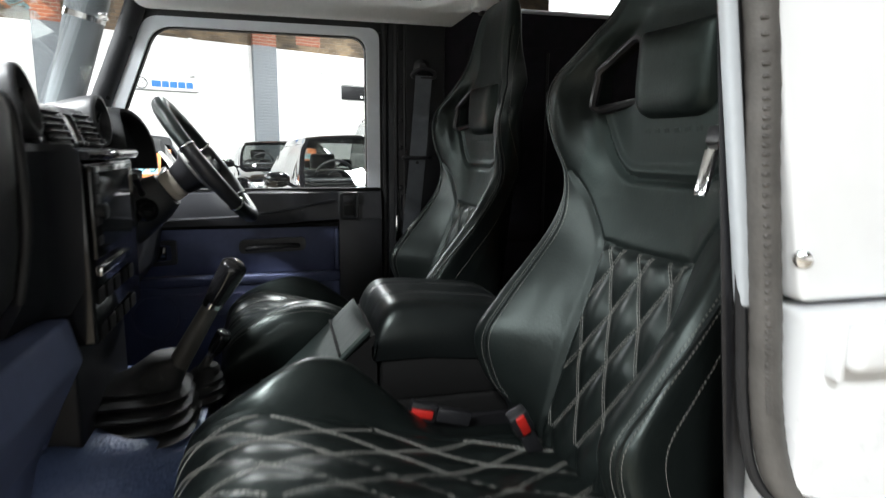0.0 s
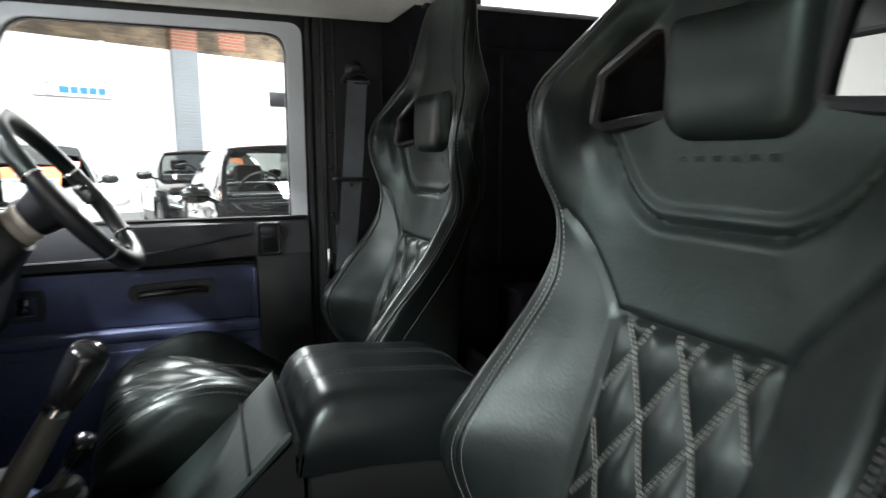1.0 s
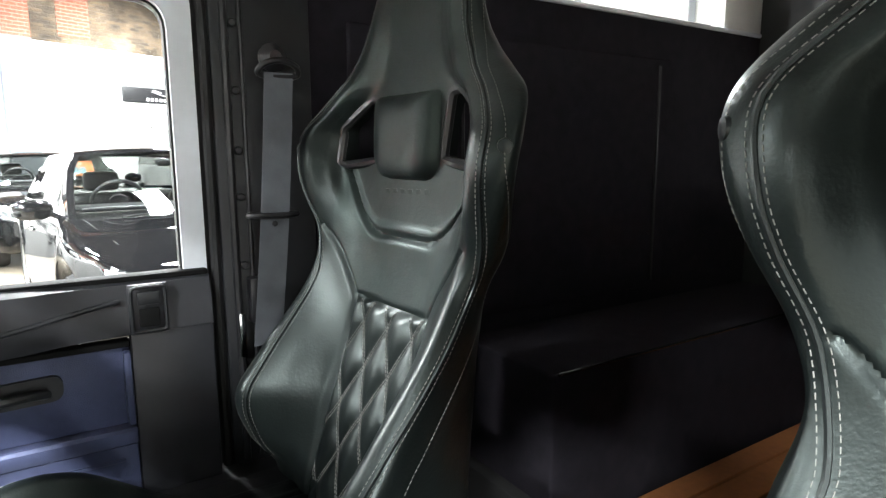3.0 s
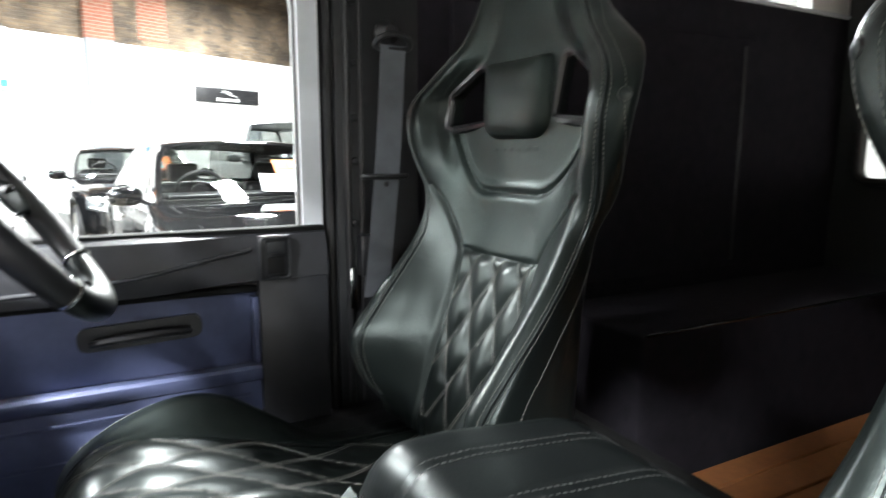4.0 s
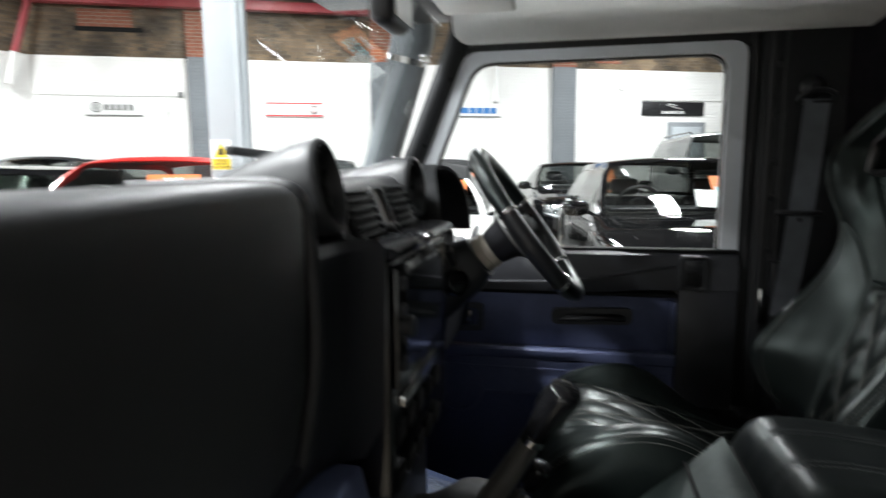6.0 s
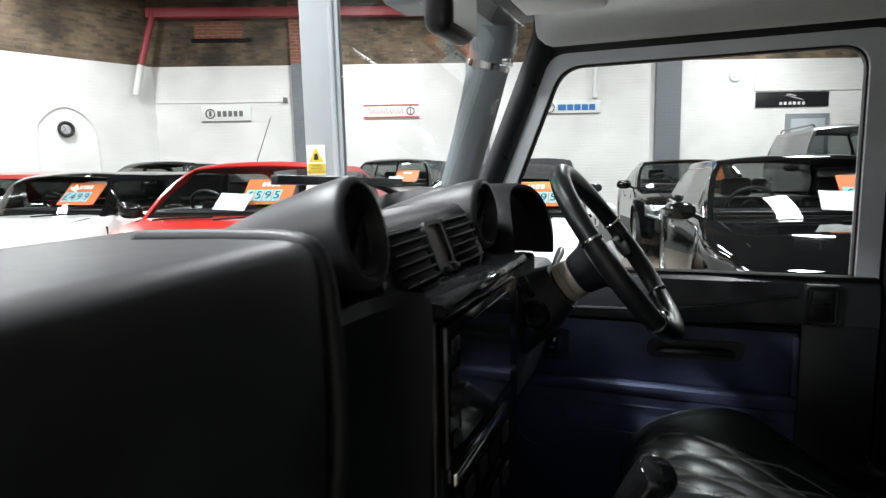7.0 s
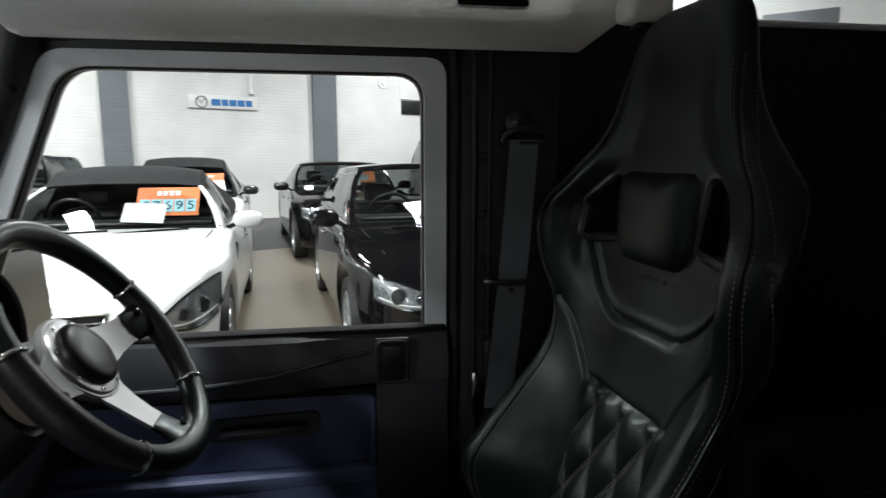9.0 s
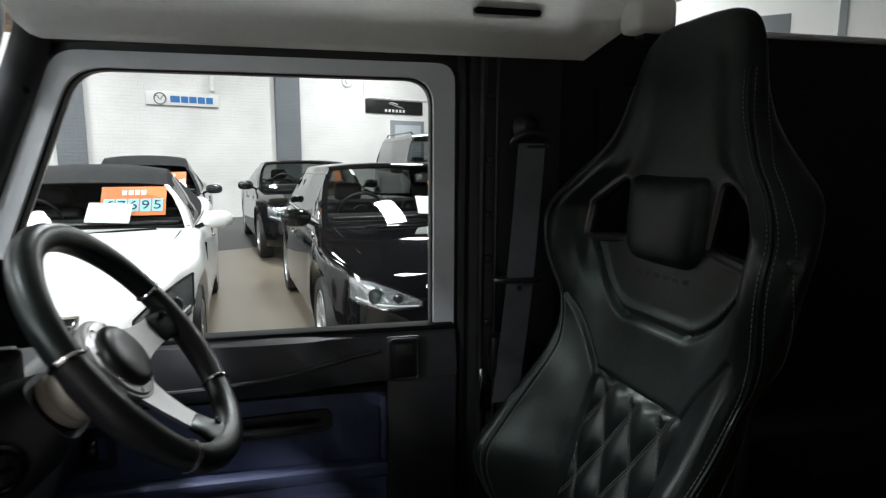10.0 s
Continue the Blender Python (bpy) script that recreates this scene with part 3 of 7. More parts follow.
part("base_plate", box((-0.24, -0.22, 0.0), (0.24, 0.22, 0.02), 0.004), GREY_PAINT).parent = post
sign = empty("notice_sign", pose(-3.26, 3.72, 1.45, 0, 0, 24) @ Matrix.Translation((-0.07, -0.136, 0)), "small white and yellow hand sanitising notice", "sign")
part("sheet", box((-0.075, -0.002, -0.12), (0.075, 0.0, 0.12), 0.0005, 1), PAPER).parent = sign
part("yellow_panel", box((-0.07, -0.004, -0.115), (0.07, -0.0025, -0.03), 0.0005, 1), SIGN_YELLOW).parent = sign
part("triangle", prism([(-0.06, -0.02), (0.06, -0.02), (0, 0.1)], "y", -0.004, -0.0025, 0.0, 1), SIGN_YELLOW).parent = sign
part("palm_symbol", prism([(-0.02, 0.0), (0.02, 0.0), (0.012, 0.05), (-0.012, 0.05)], "y", -0.006, -0.0045, 0.0, 1), SIGN_BLACK).parent = sign
for i, wd in enumerate(("PLEASE", "SANITISE", "YOUR HANDS")):
    lettering("lettering", wd, 0.024, SIGN_BLACK, Matrix.Translation((0, -0.005, -0.045 - i * 0.026)) @ pose(0, 0, 0, 90, 0, 0)).parent = sign
disp = empty("sanitiser_dispenser", pose(-3.26, 3.72, 1.14, 0, 0, 24) @ Matrix.Translation((-0.07, -0.14, 0)), "white plastic hand sanitiser dispenser on the column", "dispenser")
part("body", box((-0.06, -0.1, -0.13), (0.06, 0.0, 0.13), 0.025, 4), SIGN_WHITE).parent = disp
part("push_bar", box((-0.045, -0.115, -0.11), (0.045, -0.1005, -0.05), 0.006, 2), GREY_LIGHT).parent = disp

# ---- the vehicle's shell: x to its rear, y to its driver's side ----
MID = -0.06


def mirrored(y):
    return 2 * MID - y


def setting(name, bm, mat, label, category, sharp=38):
    return tagged(part(name, bm, mat, sharp=sharp), label, category, kind="structure")


# driver's door
door = empty("door_2", (-0.58, 0.62, 0.5), "closed driver's door with silver frame and dark trim", "vehicle door", kind="structure")


def window_outline(x0, x1, x2, z0, z1, r):
    """Slanted front edge, round upper corners, square lower ones."""
    up = rounded_poly([(x0, z0), (x1, z1), (x2, z1), (x2, z0)], r, 6)
    return [(x0, z0)] + up[7:21] + [(x2, z0)]


OUTER = window_outline(-1.016, -0.808, -0.178, 1.110, 1.625, 0.035)
INNER = window_outline(-0.978, -0.787, -0.216, 1.118, 1.600, 0.048)
SIGHT = window_outline(-0.973, -0.784, -0.2195, 1.120, 1.5965, 0.046)
bm = ring_frame(bmesh.new(), OUTER, INNER, "y", 0.64, 0.69)
bmesh.ops.bevel(bm, geom=[e for e in bm.edges if e.is_manifold and e.calc_face_angle() > 0.8], offset=0.006, segments=3, affect="EDGES")
part("window_frame", bm, SILVER, door, "silver-grey painted window frame")
part("window_seal", ring_frame(bmesh.new(), INNER, SIGHT, "y", 0.652, 0.672), RUBBER, door)
pane = part("pane", prism(SIGHT, "y", 0.661, 0.665, 0, 1), SIDE_GLASS, door, "clear door glass")
pane.visible_shadow = False
part("door_seal", tube(smooth_path([(-1.03, 0.637, 1.13), (-0.93, 0.637, 1.38), (-0.835, 0.637, 1.615), (-0.80, 0.637, 1.643), (-0.5, 0.637, 1.647), (-0.2, 0.637, 1.647), (-0.165, 0.637, 1.62), (-0.163, 0.637, 1.3), (-0.163, 0.637, 0.7)], 6), 0.009, 8), RUBBER, door)
part("edge_filler", tube([(-1.035, 0.675, 1.09), (-1.025, 0.675, 1.13), (-0.91, 0.675, 1.42), (-0.82, 0.675, 1.65)], 0.018, 8), RUBBER, door)
part("edge_filler", box((-0.176, 0.66, 0.46), (-0.150, 0.70, 1.70), 0.002, 1), RUBBER, door)
setting("roof_rail_1", box((-0.82, 0.6425, 1.615), (0.02, 0.70, 1.79), 0.004), PLASTIC, "black roof rail above the driver's door", "roof rail")
# trim in relief: upper roll, navy recess, ledge, lower board
bm = bmesh.new()
top = [(-1.02, 0.657, 1.15), (-1.02, 0.64, 1.156), (-1.02, 0.617, 1.148), (-1.02, 0.607, 1.12), (-1.02, 0.603, 1.09), (-1.02, 0.600, 1.058), (-1.02, 0.66, 1.052)]
secs = []
for i in range(41):
    x = -1.02 + i * (0.84 / 40)
    bulge = 0.014 * math.exp(-((x + 0.50) / 0.14) ** 2)
    drop = 0.012 * (1 / (1 + math.exp(-(x + 0.42) * 28)))
    secs.append([(x, p[1] - (bulge if 1 <= k <= 4 else 0) + (0.004 if x > -0.42 and 2 <= k <= 5 else 0), p[2] + (drop if k in (4, 5) else 0)) for k, p in enumerate(top)])
part("upper_trim", loft(secs), TRIM, door, "black moulded trim roll below the window")
part("sill_seal", box((-1.005, 0.626, 1.150), (-0.18, 0.6595, 1.1605), 0.003, 2), BLACK, door)
# Matt black strip added so the groove under the trim roll reads as shaded.
part("groove_strip", box((-1.015, 0.612, 1.0475), (-0.309, 0.640, 1.0575), 0.002, 1), BLACK, door)
part("trim_crease", tube(smooth_path([(-0.80, 0.603, 1.075), (-0.62, 0.592, 1.082), (-0.50, 0.588, 1.094), (-0.40, 0.597, 1.112), (-0.32, 0.604, 1.126)], 6), 0.004, 8), TRIM, door)
part("rear_trim", box((-0.308, 0.6065, 0.46), (-0.18, 0.66, 1.085), 0.003), TRIM, door, "dark grey trim panel by the lock")
bm = box((-1.02, 0.628, 0.913), (-0.3085, 0.66, 1.0515), 0.003)
part("recess_panel", bm, NAVY, door, "dark blue-grey recessed panel")
part("recess_lip", prism([(-0.321, 0.916), (-0.309, 0.916), (-0.309, 1.040), (-0.321, 1.040)], "y", 0.606, 0.628, 0.004, 2), NAVY, door)
secs = []
for x in (-1.02, -0.60, -0.3085):
    secs.append([(x, 0.66, 0.9125), (x, 0.610, 0.9115), (x, 0.605, 0.907), (x, 0.604, 0.893), (x, 0.608, 0.885), (x, 0.66, 0.883)])
part("ledge", loft(secs), NAVY, door, "dark blue-grey moulded ledge")
part("lower_panel", box((-1.02, 0.612, 0.46), (-0.3085, 0.66, 0.8825), 0.004), NAVY, door, "dark blue-grey lower door panel")
part("panel_ridge", box((-1.0, 0.6085, 0.856), (-0.33, 0.6118, 0.862), 0.0012, 1), NAVY, door)
part("panel_ridge", box((-0.755, 0.6085, 0.792), (-0.33, 0.6118, 0.798), 0.0012, 1), NAVY, door)
part("speaker_rim", tube([(-0.826 + 0.062 * math.cos(a), 0.611, 0.80 + 0.062 * math.sin(a)) for a in [2 * math.pi * i / 32 for i in range(32)]], 0.003, 6, True), NAVY, door)
# pull grip
bm = bmesh.new()
ell = rounded_poly([(-0.595, 0.972), (-0.595, 1.012), (-0.405, 1.018), (-0.405, 0.978)], 0.03, 6)
ell2 = rounded_poly([(-0.572, 0.984), (-0.572, 1.003), (-0.425, 1.008), (-0.425, 0.989)], 0.02, 6)
ring_frame(bm, ell, ell2, "y", 0.618, 0.632)
bmesh.ops.bevel(bm, geom=[e for e in bm.edges if e.calc_face_angle(0) > 0.8], offset=0.004, segments=2, affect="EDGES")
grip = part("pull_grip", bm, HARD, door, "black oval pull grip")
part("grip_hollow", prism(ell2, "y", 0.6255, 0.6275, 0, 1), HARD, grip)
part("grip_bar", tube(smooth_path([(-0.575, 0.622, 0.985), (-0.55, 0.61, 0.99), (-0.50, 0.606, 0.993), (-0.45, 0.61, 0.994), (-0.425, 0.622, 0.99)], 5), 0.0075, 8), HARD, grip)
# release
opener = part("release_bezel", ring_frame(bmesh.new(), rounded_poly([(-0.835, 0.945), (-0.835, 1.018), (-0.762, 1.016), (-0.762, 0.948)], 0.008, 3), rounded_poly([(-0.823, 0.957), (-0.823, 1.006), (-0.776, 1.004), (-0.776, 0.96)], 0.006, 3), "y", 0.616, 0.629), HARD, door, "black release bezel")
part("release_lever", box((-0.82, 0.619, 0.962), (-0.79, 0.630, 1.0), 0.004), GLOSS, opener)
# lock slide
lock = part("lock_plate", box((-0.308, 0.600, 1.068), (-0.250, 0.606, 1.150), 0.004), TRIM, door, "dark grey lock slide plate")
part("lock_rim", tube([(x, 0.593, z) for x, z in rounded_poly([(-0.304, 1.074), (-0.304, 1.146), (-0.254, 1.146), (-0.254, 1.074)], 0.008, 4)], 0.003, 6, True), PLASTIC, lock)
part("lock_slot", box((-0.294, 0.589, 1.082), (-0.264, 0.5935, 1.112), 0.002), BLACK, lock)
part("lock_button", box((-0.296, 0.587, 1.118), (-0.262, 0.5935, 1.140), 0.004), PLASTIC, lock)

# pillars on both sides
for s, nm in ((1, "b_pillar_1"), (-1, "b_pillar_2")):
    f = (lambda y: y) if s > 0 else mirrored
    ys = (0.625, 0.70) if s > 0 else (-0.757, -0.70)
    off = 0.0 if s > 0 else 0.136
    pil = setting(nm, box((-0.155 + off, ys[0], 0.45), (0.02, ys[1], 1.70), 0.008), PLASTIC, "black-painted door pillar with bolts", "door pillar")
    yy = 0.622 if s > 0 else -0.697
    part("rib", tube([(-0.132 + off, yy, 0.8), (-0.132 + off, yy, 1.66)], 0.007, 8), HARD, pil)
    part("rib", tube([(-0.105 + off, yy, 0.8), (-0.105 + off, yy, 1.66)], 0.004, 8), HARD, pil)
    for z in (1.16, 1.28, 1.36, 1.46, 1.57):
        part("bolt", lathe([(0.0075, -0.002), (0.0075, 0.003), (0.005, 0.006), (0, 0.0065)], axis_pose((-0.118 + off, yy, z), (0, -s, 0)), 10), HARD, pil)
# windscreen pillars
for s, nm in ((1, "windscreen_pillar_1"), (-1, "windscreen_pillar_2")):
    f = (lambda y: y) if s > 0 else mirrored
    line = [(-1.040, f(0.630), 1.12), (-0.920, f(0.630), 1.40), (-0.824, f(0.626), 1.635), (-0.805, f(0.60), 1.69)]
    pil = setting(nm, tube(smooth_path([(x - 0.006, y, z) for x, y, z in line], 5), 0.027, 14, flat=0.8), PLASTIC, "black windscreen pillar with bolt heads", "windscreen pillar")
    for t in (0.25, 0.55, 0.85):
        p = Vector(line[0]).lerp(Vector(line[2]), t)
        part("bolt", lathe([(0.006, 0), (0.006, 0.003), (0, 0.004)], axis_pose(p + Vector((0.014, -s * 0.010, 0.002)), (0.8, -s * 0.5, 0.1)), 8), BLACK, pil)
slope = 0.393
ws = [(-1.06 + slope * (z - 1.16), y, z) for z, y in ((1.16, mirrored(0.6)), (1.16, 0.6), (1.68, 0.6), (1.68, mirrored(0.6)))]
win = empty("window_1", (-0.98, MID, 1.2), "flat upright windscreen seen from the cabin", "windscreen", kind="structure")
bm = bmesh.new()
a = [bm.verts.new(p) for p in ws]
b = [bm.verts.new((p[0] - 0.005, p[1], p[2])) for p in ws]
bm.faces.new(a), bm.faces.new(b[::-1])
for i in range(4):
    bm.faces.new((a[i], b[i], b[(i + 1) % 4], a[(i + 1) % 4]))
glass = part("pane", bm, SCREEN_GLASS, win, "clear windscreen glass")
glass.visible_shadow = False
part("header_rail", box((-0.93, mirrored(0.62), 1.69), (-0.785, 0.62, 1.75), 0.01), PLASTIC, win)
part("scuttle_rail", box((-1.10, mirrored(0.64), 1.08), (-1.045, 0.64, 1.165), 0.006), SILVER, win)

# roof lining: curved sides and a flat top
bm = bmesh.new()
prof = [(0.63, 1.640), (0.60, 1.634), (0.565, 1.627), (0.535, 1.622), (0.515, 1.630), (0.50, 1.660), (0.46, 1.715), (0.36, 1.745), (0.15, 1.76), (MID, 1.763)]
full = prof + [(mirrored(y), z) for y, z in prof[-2::-1]]
xs = [-0.815, -0.80, -0.785, -0.75, -0.6, -0.4, -0.2, 0.015, 0.045, 0.075, 0.105, 0.13]
secs = []
for i, x in enumerate(xs):
    lift = 0.02 if i == 0 else 0.006 if i == 1 else 0
    rear = max(0.0, (x - 0.015) / 0.115)
    secs.append([(x + 0.05 * rear * max(0, (z - 1.62)) / 0.1, y, z + lift + 0.085 * rear * max(0, 1.72 - z) / 0.1) for y, z in full])
add_loft(bm, secs, ring=False)
bmesh.ops.solidify(bm, geom=bm.faces[:], thickness=0.012)
setting("headlining_1", bm, LINER, "pale grey moulded roof lining over the seats", "headlining", sharp=60)
grab = empty("roof_grab_handle", (-0.12, 0.49, 1.69), "black recessed grip in the pale roof lining", "grab handle")
part("recess", box((-0.19, 0.482, 1.676), (-0.08, 0.499, 1.70), 0.006), BLACK, grab)
clip = empty("lining_clip", (0.05, 0.47, 1.66), "pale plastic corner clip at the lining's rear edge", "trim clip")
part("clip_body", box((0.055, 0.44, 1.655), (0.125, 0.50, 1.705), 0.012, 3), LINER, clip)
part("clip_foot", box((0.075, 0.455, 1.645), (0.11, 0.485, 1.6545), 0.005), HARD, clip)
for s, ya, yb in ((0, 0.06, 0.46), (1, -0.58, -0.18)):
    vis = empty("sun_visor", (-0.80, (ya + yb) / 2, 1.70), "pale grey padded sun visor folded against the roof", "sun visor", "sun visors")
    part("pad", box((-0.825, ya, 1.668), (-0.67, yb, 1.69), 0.01, 3, pose(0, 0, 0)), LINER, vis)
    part("hinge_rod", tube([(-0.83, ya - 0.02, 1.682), (-0.83, yb + 0.03, 1.682)], 0.006, 8), HARD, vis)
mir = empty("rear_view_mirror", (-0.78, -0.07, 1.56), "black interior mirror hanging from the windscreen", "mirror")
part("housing", box((-0.80, -0.118, 1.530), (-0.768, -0.025, 1.606), 0.013, 4), HARD, mir)
part("mirror_glass", box((-0.7678, -0.112, 1.538), (-0.7658, -0.031, 1.598), 0.0008, 1), CHROME, mir)
part("stem", tube([(-0.79, -0.08, 1.60), (-0.84, -0.095, 1.64), (-0.865, -0.095, 1.69)], 0.011, 10), HARD, mir)

setting("kick_panel_1", box((-1.149, 0.642, 0.44), (-1.021, 0.70, 1.12), 0.004), PLASTIC, "black side panel ahead of the driver's door", "side panel")

# cargo space
setting("cargo_side_1", box((0.0205, 0.655, 0.45), (1.50, 0.70, 1.70), 0.004), CARPET, "black-lined cargo side below the window", "side lining")
setting("cargo_side_2", box((0.0205, mirrored(0.70), 0.45), (1.50, mirrored(0.655), 1.70), 0.004), CARPET, "black-lined cargo side below the window", "side lining")
for s in (1, -1):
    f = (lambda y: y) if s > 0 else mirrored
    rail = setting("window_rail_%d" % (1 if s > 0 else 2), tube([(0.03, f(0.652), 1.704), (1.48, f(0.652), 1.704)], 0.0065, 8), SILVER, "thin bright rail along the cargo window", "trim rail")
    ys = sorted((f(0.63), f(0.6545)))
    pn = setting("lining_panel_%d" % (1 if s > 0 else 2), box((0.10, ys[0] + 0.008, 0.98), (1.05, ys[1], 1.60), 0.01, 3), CARPET, "raised black board on the cargo side", "side lining")
    part("board_edge", tube([(1.0, f(0.637), 1.0), (1.0, f(0.637), 1.58)], 0.005, 6), HARD, pn)
    part("board_edge", tube([(0.36, f(0.637), 1.0), (0.36, f(0.637), 1.58)], 0.005, 6), HARD, pn)
    wn = empty("window_%d" % (2 if s > 0 else 3), (0.7, f(0.68), 1.7), "long shallow window above the cargo side", "side window", kind="structure")
    ys = sorted((f(0.674), f(0.678)))
    g = part("pane", box((0.10, ys[0], 1.712), (1.30, ys[1], 1.93), 0, 1), SIDE_GLASS, wn)
    g.visible_shadow = False
    ys = sorted((f(0.655), f(0.70)))
    part("mullion", box((1.30, ys[0], 1.70), (1.50, ys[1], 1.95), 0.004), LINER, wn)
    part("mullion", box((0.0205, ys[0], 1.70), (0.10, ys[1], 1.95), 0.004), PLASTIC, wn)
    ys = sorted((f(0.35), f(0.654)))
    arch = setting("wheel_box_%d" % (1 if s > 0 else 2), box((0.37, ys[0], 0.6), (1.48, ys[1], 0.938), 0.008, 3), CARPET, "black lined wheel box beside the wooden floor", "wheel box")
    # Added tube: its gloss draws the reflection line along the box's upper edge.
    part("edge_strip", tube([(0.385, f(0.352), 0.9365), (1.46, f(0.352), 0.9365)], 0.0035, 8), GLOSS, arch, "glossy black tube added to catch a reflection along the edge")
setting("roof_1", box((-0.95, mirrored(0.72), 1.95), (1.55, 0.72, 2.0), 0.01), BODY_WHITE, "white vehicle roof", "roof")
setting("headlining_2", box((0.12, mirrored(0.654), 1.93), (1.47, 0.654, 1.9495), 0.003), LINER, "pale grey lining over the cargo space", "headlining")
# tail door with its window
tail = empty("door_3", (1.5, MID, 0.6), "tail door with an upright window", "vehicle door", kind="structure")
out_p = [(mirrored(0.654), 0.6), (mirrored(0.654), 1.93), (0.654, 1.93), (0.654, 0.6)]
in_p = rounded_poly([(-0.50, 1.21), (-0.50, 1.68), (0.59, 1.68), (0.59, 1.21)], 0.05, 6)
bm = bmesh.new()
vo = [bm.verts.new((1.485, y, z)) for y, z in out_p]
vi = [bm.verts.new((1.485, y, z)) for y, z in in_p]
eo = [bm.edges.new((vo[i], vo[(i + 1) % 4])) for i in range(4)]
ei = [bm.edges.new((vi[i], vi[(i + 1) % len(vi)])) for i in range(len(vi))]
bmesh.ops.triangle_fill(bm, edges=eo + ei, use_beauty=True)
ext = bmesh.ops.extrude_face_region(bm, geom=bm.faces[:])
for v in [q for q in ext["geom"] if isinstance(q, bmesh.types.BMVert)]:
    v.co.x += 0.05
part("door_panel", bm, GREY_PANEL, tail, "grey inner skin of the tail door", sharp=30)
part("glass_seal", tube([(1.483, y, z) for y, z in in_p], 0.013, 8, True), RUBBER, tail)
g = part("pane", prism(in_p, "x", 1.505, 1.509, 0, 1), SIDE_GLASS, tail)
g.visible_shadow = False
part("latch_strip", box((1.46, 0.05, 1.02), (1.484, 0.18, 1.05), 0.004), CHROME, tail)
# cargo floor of planks over dark strips
cargo_floor = setting("floor_cargo", box((0.16, mirrored(0.654), 0.56), (1.484, 0.654, 0.604), 0.002), BLACK, "black cargo bed under the planks", "cargo floor")
y = -0.46
while y < 0.33:
    part("plank", box((0.2, y, 0.6045), (1.47, min(y + 0.075, 0.335), 0.620), 0.0015, 1), WOOD, cargo_floor)
    y += 0.0815
part("floor_stud", lathe([(0.012, 0), (0.012, 0.006), (0, 0.012)], axis_pose((0.80, 0.338, 0.62), (0, 0, 1)), 12), CHROME, cargo_floor)
setting("bulkhead_1", box((0.13, mirrored(0.654), 0.46), (0.155, 0.654, 0.86), 0.004), BLACK, "low black bulkhead behind the seats", "bulkhead")
# seat base and footwell
setting("seat_base_1", box((-0.60, mirrored(0.654), 0.44), (0.129, 0.654, 0.79), 0.012, 3), HARD, "black steel box under the seats", "seat base")
setting("floor_footwell", box((-1.15, mirrored(0.654), 0.36), (-0.601, 0.654, 0.44), 0.004), CARPET, "dark footwell floor", "footwell floor")
setting("bulkhead_2", box((-1.19, mirrored(0.70), 0.3), (-1.15, 0.70, 1.15), 0.004), HARD, "black bulkhead ahead of the footwells", "bulkhead")

def leaning(bm, slope=-0.15, inward=0.06, z0=1.16):
    """Leans what stands above the waist forwards and inwards."""
    for v in bm.verts:
        d = max(0.0, v.co.z - z0)
        v.co.x += slope * d if v.co.x < 1.0 else 0.0
        v.co.y += inward * d
    return bm


# passenger's side: bare doorway edge and white body flank
flank = empty("body_side_1", (0.5, -0.82, 0.5), "white painted rear body flank behind the open doorway", "body panel", kind="structure")
part("upper_flank", leaning(box((-0.088, -0.844, 1.166), (1.52, -0.796, 1.96), 0.006, 3), -0.18), BODY_WHITE, flank)
part("lower_flank", box((-0.088, -0.858, 0.45), (1.52, -0.796, 1.160), 0.008, 3), BODY_WHITE, flank)
part("waist_moulding", box((-0.072, -0.880, 1.118), (1.52, -0.8585, 1.154), 0.010, 4), BODY_WHITE, flank, "white rounded waist moulding")
part("moulding_end", box((-0.080, -0.872, 1.112), (-0.0725, -0.8585, 1.158), 0.003, 2), BODY_WHITE, flank)
part("catch_stud", lathe([(0.007, 0), (0.007, 0.006), (0, 0.010)], axis_pose((-0.0885, -0.838, 1.200), (-0.7, -0.7, 0)), 12), CHROME, flank)
line = smooth_path([(-0.182, -0.812, 1.66), (-0.139, -0.827, 1.385), (-0.125, -0.829, 1.264), (-0.112, -0.831, 1.157), (-0.104, -0.833, 1.08), (-0.092, -0.840, 1.022), (-0.066, -0.856, 0.992), (-0.03, -0.866, 0.966), (0.06, -0.870, 0.938)], 16)
seal = setting("door_seal_2", tube(line, [0.0145 + 0.0004 * math.sin(i * 2.1) for i in range(len(line))], 14, flat=0.85), SEAL, "ribbed grey rubber seal round the open doorway", "door seal")
part("seal_lip", tube([p + Vector((-0.015, 0.008, -0.004)) for p in line], 0.0045, 8), RUBBER, seal)
ribs = bmesh.new()
for i in range(0, 61, 1):
    p = line[0].lerp(line[64], i / 60) if i * 64 // 60 + 1 > 64 else line[i * 64 // 60].lerp(line[i * 64 // 60 + 1], i * 64 / 60 % 1)
    add_box(ribs, (-0.003, -0.0016, -0.0014), (0.003, 0.0025, 0.0014), 0.0007, 1, Matrix.Translation(p + Vector((-0.007, -0.0118, 0.0))))
tagged(part("seal_ribs", ribs, SEAL, seal, "small raised ribs"), kind="stuff")
setting("doorway_trim_1", leaning(prism([(-0.112, -0.816), (-0.102, -0.816), (-0.004, -0.757), (-0.004, -0.716), (-0.018, -0.716), (-0.040, -0.752)], "z", 0.90, 1.68, 0.004, 2), -0.165, 0.0, 1.14), HARD, "black doorway trim edge", "doorway trim")
